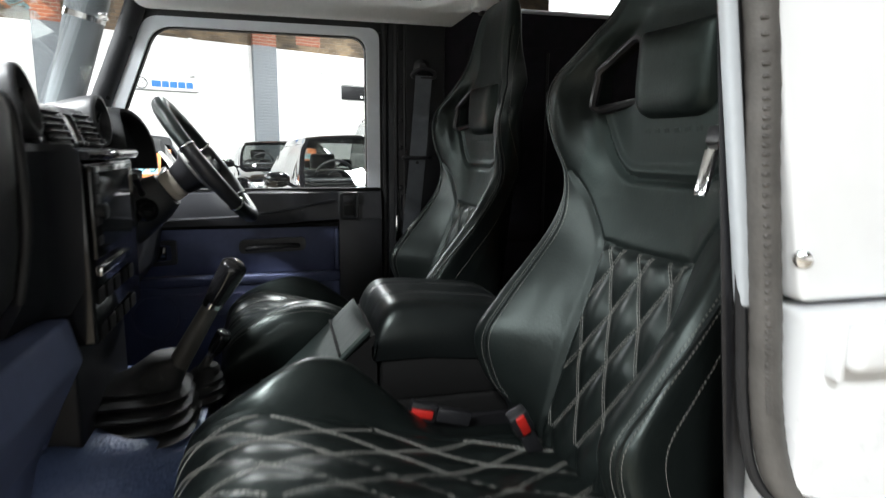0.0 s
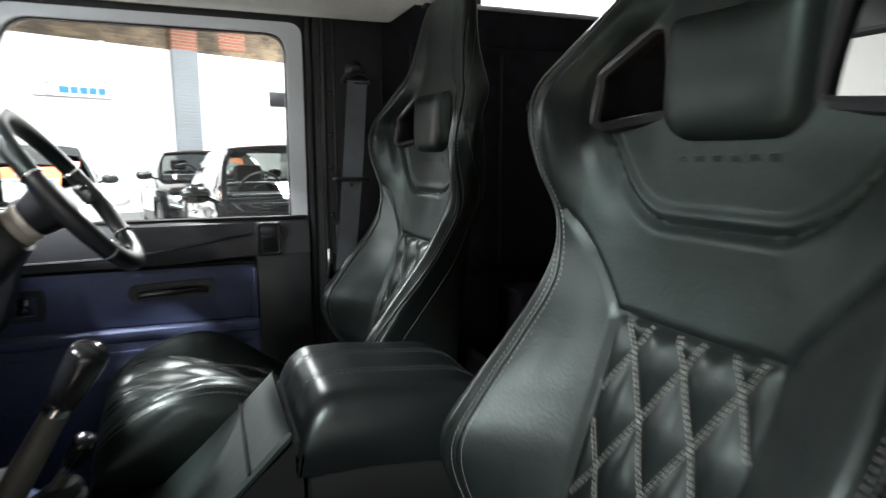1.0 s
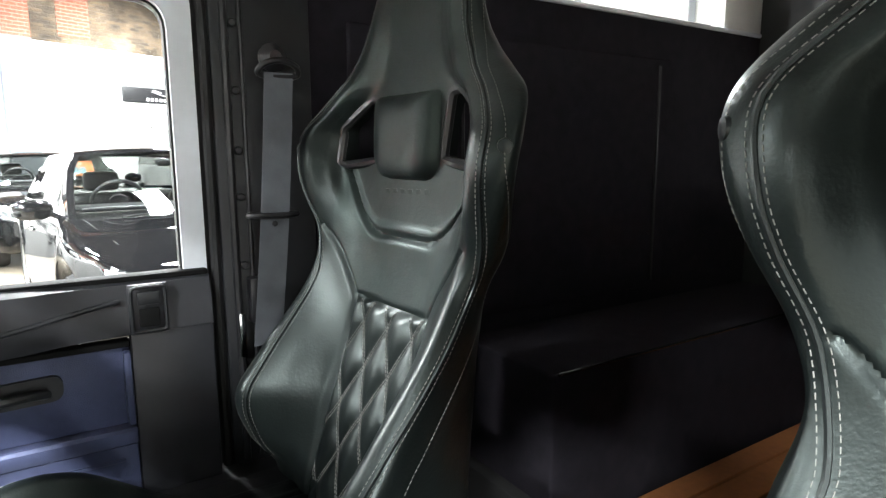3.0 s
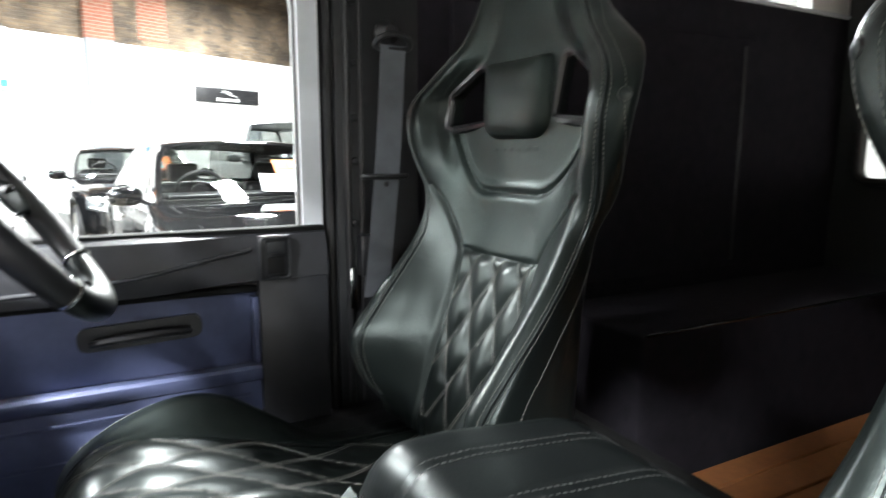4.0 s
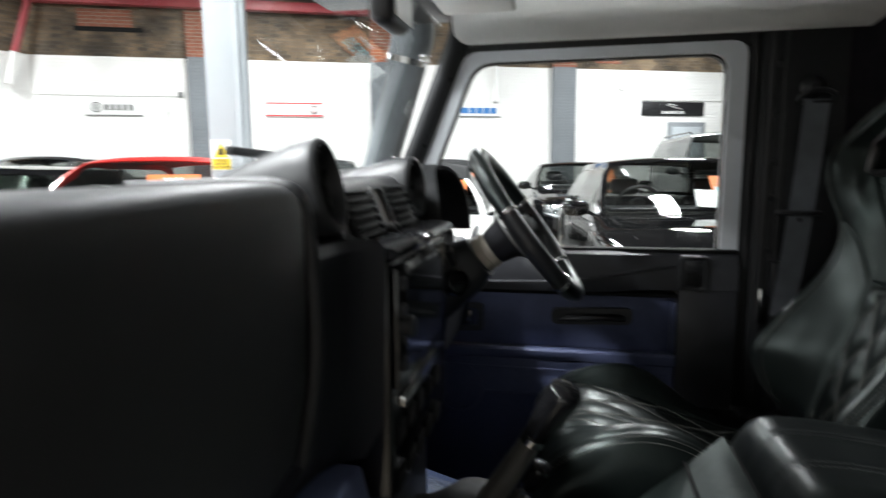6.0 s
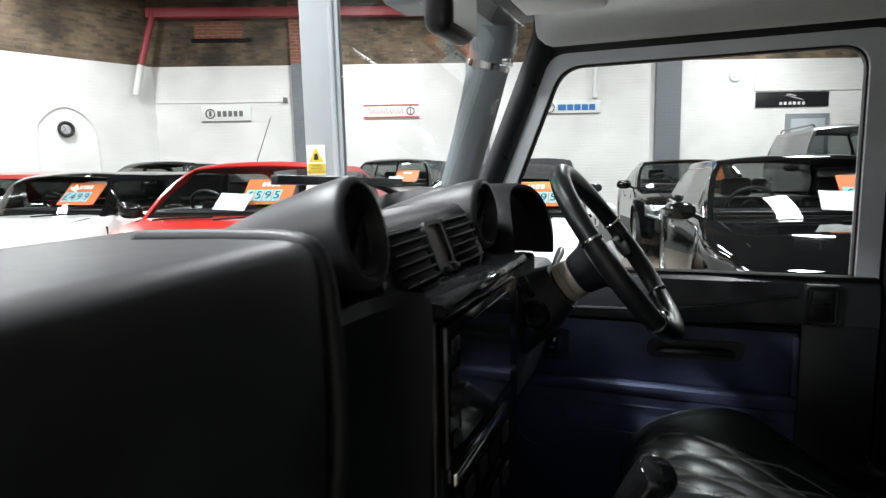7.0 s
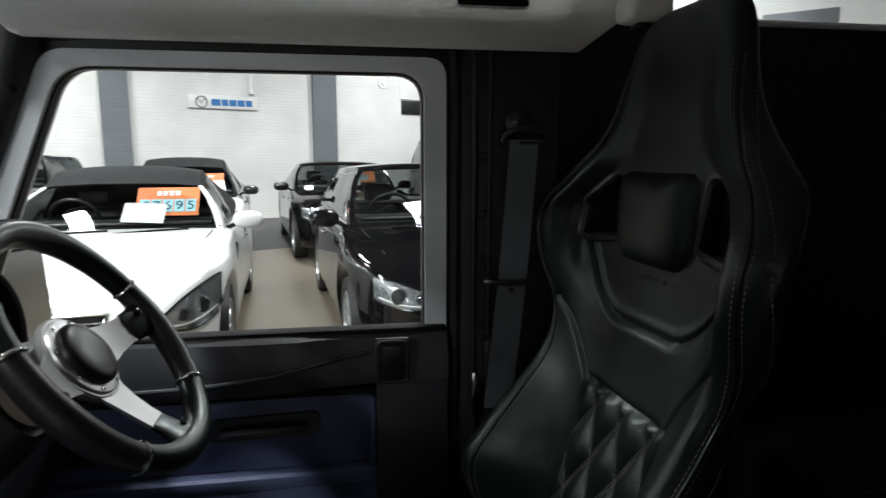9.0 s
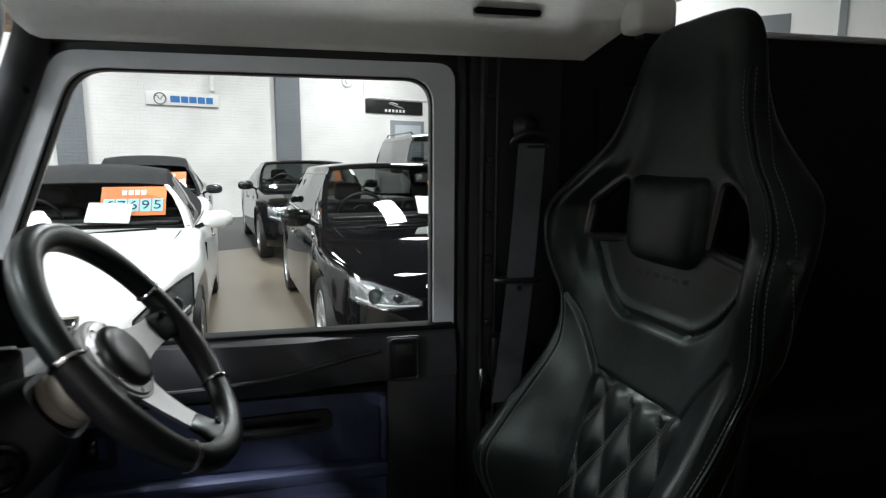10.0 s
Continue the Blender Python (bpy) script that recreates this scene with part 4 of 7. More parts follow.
setting("doorway_trim_2", leaning(box((-0.131, -0.828, 1.160), (-0.119, -0.8165, 1.66), 0.004, 3), -0.165, 0.0, 1.16), GREY_LIGHT, "pale grey metal strip on the doorway edge", "doorway trim")


# seat belts
def seat_belt(yp, side):
    s = side
    belt = empty("seat_belt", (-0.09, yp, 1.5), "grey webbing seat belt hanging from a black pillar loop", "seat belt", "seat belts")
    part("anchor", lathe([(0.022, 0), (0.024, 0.01), (0.016, 0.02), (0.010, 0.028), (0, 0.029)], axis_pose((-0.060, yp + s * 0.035, 1.515), (0, -s, 0)), 18), HARD, belt)
    part("loop", tube(smooth_path([(-0.092, yp, 1.484), (-0.087, yp - s * 0.01, 1.498), (-0.060, yp - s * 0.012, 1.506), (-0.033, yp - s * 0.01, 1.498), (-0.028, yp, 1.484), (-0.060, yp, 1.481)], 5, True), 0.0055, 8, True), HARD, belt)
    secs = []
    for i in range(30):
        t = i / 29
        z = 1.487 - 0.46 * t
        xc = -0.060 - 0.040 * t
        y = yp - s * (0.004 + 0.012 * math.sin(t * 3.1))
        w = 0.0245
        secs.append([(xc - w, y - 0.001, z), (xc + w, y + 0.001, z), (xc + w, y + 0.0022, z), (xc - w, y + 0.0002, z)])
    part("webbing", loft(secs), WEBBING, belt)
    part("guide", tube(smooth_path([(-0.114, yp - s * 0.016, 1.252), (-0.050, yp - s * 0.020, 1.252), (-0.046, yp + s * 0.004, 1.252), (-0.114, yp + s * 0.004, 1.252)], 4, True), 0.005, 8, True), HARD, belt)
    part("stop_button", lathe([(0.005, 0), (0.005, 0.003), (0, 0.004)], axis_pose((-0.082, yp - s * 0.014, 1.238), (0, -s, 0)), 10), HARD, belt)
    part("reel_bracket", box((-0.118, yp + s * 0.022, 1.06), (-0.085, yp + s * 0.05, 1.14), 0.004), HARD, belt)
    # Upright bright piece taken for the door striker, kept as part of the belt.
    part("buckle_tongue", box((-0.137, yp + s * 0.034, 0.998), (-0.126, yp + s * 0.042, 1.078), 0.002), CHROME, belt, "bright metal belt tongue or door striker")
    return belt


seat_belt(0.570, 1)
belt = empty("seat_belt", (-0.07, -0.745, 1.3), "black seat belt with bright tongue by the open doorway", "seat belt", "seat belts")
secs = [[(x - 0.008, y - 0.006, z), (x + 0.008, y + 0.006, z), (x + 0.0092, y + 0.005, z), (x - 0.0068, y - 0.007, z)] for x, y, z in smooth_path([(-0.115, -0.752, 1.60), (-0.093, -0.752, 1.40), (-0.082, -0.752, 1.28), (-0.066, -0.752, 1.12), (-0.05, -0.752, 0.95)], 6)]
part("webbing", loft(secs), HARD, belt)
# here the two bright tongues of the belt
for k in (0, 1):
    part("buckle_tongue", box((-0.0022, -0.005, -0.024), (0.0022, 0.005, 0.020), 0.0012, 2, pose(-0.101 - k * 0.0075, -0.739 - 0.006 * k, 1.266 - k * 0.003, 0, 24, 30)), CHROME, belt, "bright metal belt tongue or door striker")
part("tongue_cap", box((-0.009, -0.008, 0.0), (0.007, 0.008, 0.018), 0.003, 2, pose(-0.093, -0.736, 1.284, 0, 24, 30)), HARD, belt)

# snorkel and wing mirror outside the driver's windscreen pillar
sn = empty("snorkel", (-1.1, 0.74, 1.1), "grey plastic air snorkel outside the windscreen pillar", "snorkel")
low = smooth_path([(-1.15, 0.75, 1.05), (-1.055, 0.745, 1.33), (-1.00, 0.735, 1.50), (-0.97, 0.725, 1.60)], 6)
part("pipe", tube(low, [0.041 + 0.010 * i / (len(low) - 1) for i in range(len(low))], 18), PIPE, sn)
part("clamp", tube([(-0.971, 0.7253, 1.597), (-0.967, 0.724, 1.612)], 0.0525, 20), CHROME, sn, "bright hose clamp")
part("clamp_screw", box((-0.925, 0.685, 1.594), (-0.905, 0.715, 1.612), 0.003), CHROME, sn)
up = smooth_path([(-0.967, 0.724, 1.612), (-0.952, 0.715, 1.67), (-0.965, 0.705, 1.73), (-1.02, 0.69, 1.77)], 6)
part("head_neck", tube(up, [0.0515 + 0.014 * i / (len(up) - 1) for i in range(len(up))], 18), PIPE, sn)
part("intake", box((-1.20, 0.60, 1.74), (-1.00, 0.76, 1.86), 0.03, 4), PIPE, sn)
part("rivet", lathe([(0.006, 0), (0.004, 0.004), (0, 0.005)], axis_pose((-0.915, 0.685, 1.68), (0.5, -0.8, 0.1)), 10), BLACK, sn)
sn.matrix_world = Matrix.Translation((-0.006, 0, 0.022)) @ sn.matrix_world
wiper = empty("wiper", (-1.09, -0.05, 1.33), "black wiper blade parked across the windscreen", "wiper")
part("blade", box((-1.005, -0.11, -0.006), (-0.993, 0.25, 0.006), 0.002, 2, Matrix.Translation((0, 0, 1.376)) @ pose(0, 0, 0, -2.5, 0, 0)), HARD, wiper)
part("arm", tube([(-1.03, 0.42, 1.25), (-1.012, 0.28, 1.34), (-1.008, 0.12, 1.377)], 0.006, 8), HARD, wiper)
bonnet = setting("bonnet_1", box((-2.3, -0.70, 1.05), (-1.19, 0.58, 1.12), 0.02, 3), SILVER, "silver bonnet ahead of the windscreen", "bonnet")
wm = empty("wing_mirror", (-1.0, 0.9, 1.10), "black wing mirror on the driver's door", "mirror")
face = axis_pose((-1.006, 0.925, 1.182), (0.93, -0.36, 0.02), (0, 0, 1))
outline = rounded_poly([(-0.095, -0.062), (-0.095, 0.066), (0.095, 0.058), (0.095, -0.052)], 0.03, 6)
secs = []
for k, h in ((0.60, -0.060), (0.86, -0.048), (0.98, -0.028), (1.0, -0.004), (0.985, 0.003), (0.95, 0.004)):
    secs.append([face @ Vector((x * k, y * k, h)) for x, y in outline])
part("housing", loft(secs), HARD, wm, "black plastic mirror housing")
part("mirror_glass", loft([[face @ Vector((x * 0.93, y * 0.91, h)) for x, y in outline] for h in (0.0035, 0.0055)]), CHROME, wm, "mirror glass", sharp=30)
part("arm", tube([(-1.0, 0.70, 1.11), (-1.01, 0.80, 1.10), (-1.02, 0.88, 1.105)], 0.012, 10), HARD, wm)

# ---- seats ----
# height: centre x, quilt half width, crest y, crest x, outer y, back x
BACK = [
    (0.83, -0.117, 0.084, 0.172, -0.125, 0.22, 0.008),
    (0.9, -0.097, 0.087, 0.188, -0.165, 0.235, 0.018),
    (0.97, -0.072, 0.091, 0.19, -0.181, 0.232, 0.028),
    (1.03, -0.047, 0.095, 0.192, -0.143, 0.224, 0.038),
    (1.09, -0.025, 0.098, 0.192, -0.095, 0.214, 0.048),
    (1.14, -0.01, 0.100, 0.19, -0.058, 0.21, 0.054),
    (1.19, 0, 0.106, 0.188, -0.036, 0.204, 0.058),
    (1.235, 0.004, 0.118, 0.19, -0.03, 0.22, 0.06),
    (1.29, 0.008, 0.146, 0.206, -0.042, 0.248, 0.045),
    (1.34, 0.011, 0.164, 0.214, -0.046, 0.266, 0.044),
    (1.385, 0.016, 0.164, 0.212, -0.036, 0.268, 0.044),
    (1.425, 0.022, 0.134, 0.178, -0.012, 0.246, 0.050),
    (1.455, 0.026, 0.09, 0.146, 0.002, 0.208, 0.066),
    (1.482, 0.029, 0.074, 0.124, 0.014, 0.172, 0.072),
    (1.515, 0.032, 0.062, 0.106, 0.022, 0.142, 0.078),
    (1.56, 0.036, 0.06, 0.096, 0.029, 0.122, 0.082),
    (1.605, 0.042, 0.05, 0.088, 0.038, 0.11, 0.084),
    (1.637, 0.05, 0.035, 0.068, 0.048, 0.09, 0.08),
    (1.651, 0.06, 0.02, 0.04, 0.06, 0.054, 0.074),
    (1.655, 0.07, 0.005, 0.012, 0.07, 0.018, 0.082),
]
SEGN = (12, 16, 16, 12, 8, 4, 10, 4, 6)


def back_half(z):
    xc, yq, yc, xb, yo, xk = soft_table(BACK, z)
    lean = (yo - yc)
    dx = min(0.028, 0.5 * (xk - xb))
    rear = 0.034 * math.exp(-((z - 1.385) / 0.075) ** 2)
    ctl = [(0, xc), (yq * 0.55, xc), (yq, xc - 0.006 * max(0.0, min(1.0, (1.30 - z) / 0.1))), (yq + (yc - yq) * 0.5, xc + (xb - xc) * 0.50), (yc, xb),
           (yc + lean * 0.75, xb + dx * 0.22), (yo, xb + dx), (yo - 0.02 - rear if yo > 0.06 else yo * 0.8, xb + dx + 0.55 * (xk - xb - dx)), (yo - 0.075 - rear if yo > 0.15 else yo * 0.5, xk), (0, xk + 0.008)]
    out = []
    k = len(ctl)
    for i in range(k - 1):
        p0 = Vector(ctl[max(0, i - 1)]) if i > 0 else Vector((-ctl[1][0], ctl[1][1]))
        p1, p2 = Vector(ctl[i]), Vector(ctl[i + 1])
        p3 = Vector(ctl[i + 2]) if i + 2 < k else Vector((-ctl[-2][0], ctl[-2][1]))
        for j in range(SEGN[i]):
            t = j / SEGN[i]
            q = 0.5 * ((2 * p1) + (p2 - p0) * t + (2 * p0 - 5 * p1 + 4 * p2 - p3) * t * t + (3 * p1 - p0 - 3 * p2 + p3) * t ** 3)
            out.append((max(q.x, 0.0), q.y))
    out.append(ctl[-1])
    return out


CELL_Y, CELL_Z = 0.066, 0.122
QUILT_TOP = 1.128


def groove(d, width, depth):
    return depth * math.exp(-(d / width) ** 2)


def arc_z(y):
    """The seam that sags below the shoulder pad."""
    return 1.232 + 9.0 * max(0.0, abs(y) - 0.06) ** 2


def back_relief(y, z):
    """How far the leather is sunk (plus) or puffed (minus)."""
    xc, yq, yc, xb, yo, xk = soft_table(BACK, z)
    d = 0.0
    a = abs(y)
    top = QUILT_TOP + 0.10 * max(0, a - 0.03) * 0.6
    if z < top and a < yq:
        u, v = y / CELL_Y + z / CELL_Z, y / CELL_Y - z / CELL_Z
        puff = (abs(math.sin(math.pi * u)) * abs(math.sin(math.pi * v))) ** 0.6
        edge = min(1.0, (yq - a) / 0.014, (top - z) / 0.014)
        d += 0.003 * edge - 0.0105 * puff * edge
    g = 0.0
    if z < top + 0.004:
        g = max(g, groove(a - yq, 0.005, 0.006))
    if a < yq + 0.006:
        g = max(g, groove(z - top, 0.004, 0.006))
    if 1.125 < z < 1.24 and a >= yq - 0.01:
        g = max(g, groove(a - yq - (z - 1.13) * 0.62, 0.005, 0.006))
    d += g
    if a < 0.168 and z > 1.2:
        az = arc_z(a)
        if z < 1.34:
            d += groove(z - az, 0.0055, 0.010)
            if z > az and a < 0.17:
                d += 0.009 * min(1, (z - az) / 0.02)
        elif z < 1.46 and a < 0.17:
            d += 0.009 * max(0, 1 - (z - 1.34) / 0.1)
    return d


def back_point(y, z):
    """The front of the backrest."""
    half = back_half(z)[:sum(SEGN[:6])]
    a = abs(y)
    x = float(np.interp(a, [p[0] for p in half], [p[1] for p in half]))
    return Vector((x + back_relief(y, z), y, z))


def edge_line(zs, arcs, s):
    """Points and outward normals on the bolster, at distances round it from its crest."""
    out = []
    for z in zs:
        half = back_half(z)
        i0 = sum(SEGN[:4]) - 5
        want = float(np.interp(z, [r[0] for r in arcs], [r[1] for r in arcs]))
        run = -sum((Vector(half[i]) - Vector(half[i + 1])).length for i in range(i0, i0 + 5))
        for i in range(i0, len(half) - 1):
            p, q = Vector(half[i]), Vector(half[i + 1])
            step = (q - p).length
            if run + step >= want or i == len(half) - 2:
                c = p.lerp(q, min(1.0, (want - run) / max(1e-9, step)))
                d = (q - p).normalized()
                out.append((Vector((c.y, s * c.x, z)), Vector((-d.x, s * d.y, 0.0)).normalized()))
                break
            run += step
    return out


def near_normal(rows):
    def pick(p):
        return min(rows, key=lambda r: (r[0] - p).length_squared)[1]
    return pick


FRONT_SEAM = {1: ((0.85, -0.012), (1.16, -0.010), (1.22, 0.004), (1.31, 0.018), (1.38, 0.024), (1.44, 0.026), (1.55, 0.022)),
              -1: ((0.85, 0.030), (1.20, 0.030), (1.31, 0.026), (1.38, 0.026), (1.44, 0.026), (1.55, 0.022))}
SIDE_SEAM = {1: ((0.85, 0.050), (1.235, 0.050), (1.364, 0.050), (1.42, 0.046), (1.55, 0.044)),
             -1: ((0.85, 0.088), (1.10, 0.088), (1.235, 0.075), (1.30, 0.060), (1.364, 0.050), (1.42, 0.046), (1.55, 0.044))}
HOLE = [(0.181, 1.334), (0.178, 1.396), (0.112, 1.440), (0.092, 1.436), (0.076, 1.344)]


def build_back():
    zs = [0.83 + i * 0.0044 for i in range(int((1.56 - 0.83) / 0.0044))]
    zs += [1.562, 1.578, 1.594, 1.61, 1.622, 1.631, 1.639, 1.645, 1.650, 1.653, 1.655]
    secs = []
    nf = sum(SEGN[:6])
    for z in zs:
        half = back_half(z)
        right = []
        for i, (y, x) in enumerate(half):
            d = back_relief(y, z) if i < nf else 0.0
            right.append((x + d, y, z))
        left = [(x, -y, zz) for x, y, zz in right[-2:0:-1]]
        secs.append(right + left)
    bm = loft(secs)
    return bm


def cut(bm, cutters):
    """Takes prisms away from a mesh."""
    me = bpy.data.meshes.new("work")
    bmesh.ops.recalc_face_normals(bm, faces=bm.faces)
    bm.to_mesh(me)
    bm.free()
    ob = new("work", me)
    tools = []
    for c in cutters:
        cm = bpy.data.meshes.new("tool")
        bmesh.ops.recalc_face_normals(c, faces=c.faces)
        c.to_mesh(cm)
        c.free()
        t = new("tool", cm)
        mod = ob.modifiers.new("cut", "BOOLEAN")
        mod.operation, mod.solver, mod.object = "DIFFERENCE", "EXACT", t
        tools.append(t)
    bpy.context.view_layer.update()
    res = bpy.data.meshes.new_from_object(ob.evaluated_get(bpy.context.evaluated_depsgraph_get()))
    for o in (ob, *tools):
        bpy.data.objects.remove(o)
    return res


# lengthways x: centre z, quilt half width, crest y, crest z, outer y, low z
CUSHION = [
    (-0.645, 0.840, 0.09, 0.150, 0.836, 0.212, 0.80),
    (-0.632, 0.890, 0.10, 0.155, 0.882, 0.220, 0.80),
    (-0.605, 0.924, 0.108, 0.160, 0.916, 0.226, 0.80),
    (-0.56, 0.938, 0.112, 0.164, 0.945, 0.229, 0.80),
    (-0.50, 0.932, 0.114, 0.168, 0.980, 0.231, 0.80),
    (-0.45, 0.919, 0.115, 0.170, 0.993, 0.231, 0.80),
    (-0.40, 0.902, 0.116, 0.172, 0.978, 0.231, 0.80),
    (-0.35, 0.884, 0.117, 0.174, 0.934, 0.229, 0.80),
    (-0.30, 0.866, 0.118, 0.176, 0.886, 0.226, 0.80),
    (-0.25, 0.852, 0.12, 0.178, 0.850, 0.218, 0.80),
    (-0.16, 0.845, 0.12, 0.175, 0.842, 0.208, 0.80),
    (-0.08, 0.842, 0.12, 0.172, 0.840, 0.205, 0.80),
]


def cushion_half(x):
    zc, yq, yc, zb, yo, zl = soft_table(CUSHION, x)
    ctl = [(0, zc), (yq * 0.6, zc), (yq, zc + 0.004), ((yq + yc) / 2, zc + (zb - zc) * 0.6), (yc, zb), (yc + (yo - yc) * 0.6, zb - 0.3 * (zb - zl) * 0.3), (yo, zb - 0.45 * (zb - zl)), (yo - 0.01, zl)]
    out = []
    for i in range(len(ctl) - 1):
        p0 = Vector(ctl[i - 1]) if i > 0 else Vector((-ctl[1][0], ctl[1][1]))
        p1, p2 = Vector(ctl[i]), Vector(ctl[i + 1])
        p3 = Vector(ctl[i + 2]) if i + 2 < len(ctl) else p2
        for j in range(9):
            t = j / 9
            q = 0.5 * ((2 * p1) + (p2 - p0) * t + (2 * p0 - 5 * p1 + 4 * p2 - p3) * t * t + (3 * p1 - p0 - 3 * p2 + p3) * t ** 3)
            out.append((max(0, q.x), max(q.y, zl)))
    out.append(ctl[-1])
    return out


CQ_X, CQ_Y = 0.150, 0.074


def cushion_relief(x, y):
    zc, yq, yc, zb, yo, zl = soft_table(CUSHION, x)
    a = abs(y)
    d = 0.0
    if a < yq and x < -0.1:
        u, v = y / CQ_Y + x / CQ_X, y / CQ_Y - x / CQ_X
        puff = (abs(math.sin(math.pi * u)) * abs(math.sin(math.pi * v))) ** 0.6
        e = min(1.0, (yq - a) / 0.015)
        d += 0.0065 * puff * e
    d -= groove(a - yq - 0.004, 0.005, 0.005)
    d -= groove(a - (yc + 0.022), 0.003, 0.003)
    return d


def cushion_point(x, y):
    half = cushion_half(x)
    top = half[:9 * 6]
    z = float(np.interp(abs(y), [p[0] for p in top], [p[1] for p in top]))
    return Vector((x, y, z + cushion_relief(x, y)))


def build_cushion():
    xs = [-0.645, -0.644, -0.642, -0.639, -0.634, -0.628, -0.620, -0.610] + [-0.60 + i * 0.009 for i in range(59)]
    secs = []
    for x in xs:
        half = cushion_half(x)
        r = [(x, y, z + (cushion_relief(x, y) if i < 50 else 0)) for i, (y, z) in enumerate(half)]
        secs.append(r + [(px, -py, pz) for px, py, pz in r[:0:-1]])
    return loft(secs)


def front_normal(p):
    return Vector((-1, 0, 0.12)).normalized()


def up_normal(p):
    return Vector((0, 0, 1))


def flattened(bm, share, dip, worn):
    """Lowers what stands above the middle line of the cushion, and hollows the middle."""
    for v in bm.verts:
        zc = soft_table(CUSHION, v.co.x)[0]
        if v.co.z > zc:
            puff = cushion_relief(v.co.x, v.co.y)
            v.co.z = zc + (v.co.z - zc - puff) * (share if v.co.y > 0 else share * worn) + puff
        if v.co.z > 0.83:
            v.co.z -= dip * math.exp(-(v.co.y / 0.085) ** 2)


def build_seat(x_mid, y_mid, lift, label, drop=0.0, tilt=0.0, share=1.0, dip=0.0, worn=1.0):
    seat = empty("bucket_seat", (0, 0, 0.80), label, "seat", "front seats")
    # backrest with two openings
    cutters = []
    for s in (1, -1):
        poly = rounded_poly([(s * y, z) for y, z in HOLE], 0.012, 4)
        cutters.append(prism(poly, "x", -0.3, 0.4, 0, 1))
    me = cut(build_back(), cutters)
    me.name = "backrest"
    for f in me.polygons:
        c = f.center
        if c.z > 1.13 and f.normal.x < -0.3:
            yq = soft_table(BACK, c.z)[1]
            reach = yq + max(0.0, c.z - 1.13) * 0.62 if c.z < 1.22 else 0.168
            if abs(c.y) < min(reach, 0.168):
                f.material_index = 1
    back = link_mesh("backrest", me, (LEATHER, PANEL_LEATHER), seat, "black leather shell with raised side bolsters", sharp=50)
    for s in (1, -1):
        rim = [(back_point(s * y, z).x + 0.007, s * y, z) for y, z in rounded_poly(HOLE, 0.012, 4)]
        part("opening_rim", tube(rim, 0.0075, 8, True), HARD, back, "black plastic belt opening rim")
    # shoulder pad between the openings
    rings = []
    for k in range(13):
        r = 1 - k / 12
        bulge = 0.030 * (1 - r ** 5) ** 0.5 - 0.006
        ring = []
        for j in range(40):
            ca, sa = math.cos(2 * math.pi * j / 40), math.sin(2 * math.pi * j / 40)
            y = 0.081 * r * (abs(ca) ** 0.24) * (1 if ca > 0 else -1) * (1.0 if sa > 0 else 1.0 - 0.10 * sa * sa)
            z = 1.384 + 0.056 * r * (abs(sa) ** 0.25) * (1 if sa > 0 else -1) - (0.014 * r * (1 - ca * ca) if sa < 0 else 0.0) + (0.006 * r * abs(ca) if sa > 0 else 0.0)
            ring.append((back_point(y, z).x - bulge, y, z))
        rings.append(ring)
    bm = bmesh.new()
    add_loft(bm, rings, caps=True)
    bmesh.ops.remove_doubles(bm, verts=bm.verts, dist=1e-5)
    part("shoulder_pad", bm, PANEL_LEATHER, seat, "smooth raised leather pad between the openings", sharp=70)
    for k in range(6):
        y = 0.052 - k * 0.0205
        c = back_point(y, 1.297)
        part("embossed_mark", box((-0.0002, -0.0055, -0.0045), (0.0006, 0.0055, 0.0045), 0.0003, 1, pose(c.x, y, 1.297 + 0.0006 * k, 0, -4, 0)), PANEL_LEATHER, seat)
    # cushion
    bm = build_cushion()
    flattened(bm, share, dip, worn)
    for v in bm.verts:
        v.co.z += tilt * v.co.y - drop if v.co.z > 0.801 else 0.0
    part("cushion", bm, LEATHER, seat, "black leather seat cushion with diamond quilting", sharp=50)
    part("seat_shell", box((-0.57, -0.25, 0.792), (0.02, 0.25, 0.802), 0.004), HARD, seat)
    # stitching
    bm = bmesh.new()
    for fam in (1, -1):
        for kk in range(-30, 31):
            line = []
            for i in range(220):
                z = 0.86 + i * 0.0013
                y = CELL_Y * (kk - fam * z / CELL_Z) if fam > 0 else CELL_Y * (kk + z / CELL_Z)
                yq = soft_table(BACK, z)[1]
                if abs(y) < yq - 0.004 and z < QUILT_TOP + 0.05 * max(0, abs(y) - 0.03):
                    line.append((y, z))
            if len(line) > 8:
                for off in (-0.0022, 0.0022):
                    dashes(bm, [back_point(y + off, z) for y, z in line], front_normal, 0.0042, 0.0018, 0.00042)
    zs = [0.87 + i * 0.006 for i in range(118)]
    for s in (1, -1):
        for arcs, offs in ((FRONT_SEAM[s], (-0.006, 0.006)), (SIDE_SEAM[s], (0.0,))):
            for off in offs:
                rows = edge_line(zs if offs[0] else [z for z in zs if z < 1.55], [(z, v + off) for z, v in arcs], s)
                dashes(bm, [p for p, nn in rows], near_normal(rows), 0.0040, 0.0024, 0.00036)
    tagged(part("stitching", bm, THREAD, seat, "pale grey contrast stitching", smooth=False), kind="stuff")
    bm = bmesh.new()
    for fam in (1, -1):
        for kk in range(-12, 13):
            line = []
            for i in range(120):
                x = -0.635 + i * 0.0045
                y = CQ_Y * (kk - fam * x / CQ_X)
                if abs(y) < soft_table(CUSHION, x)[1] - 0.004:
                    line.append((x, y))
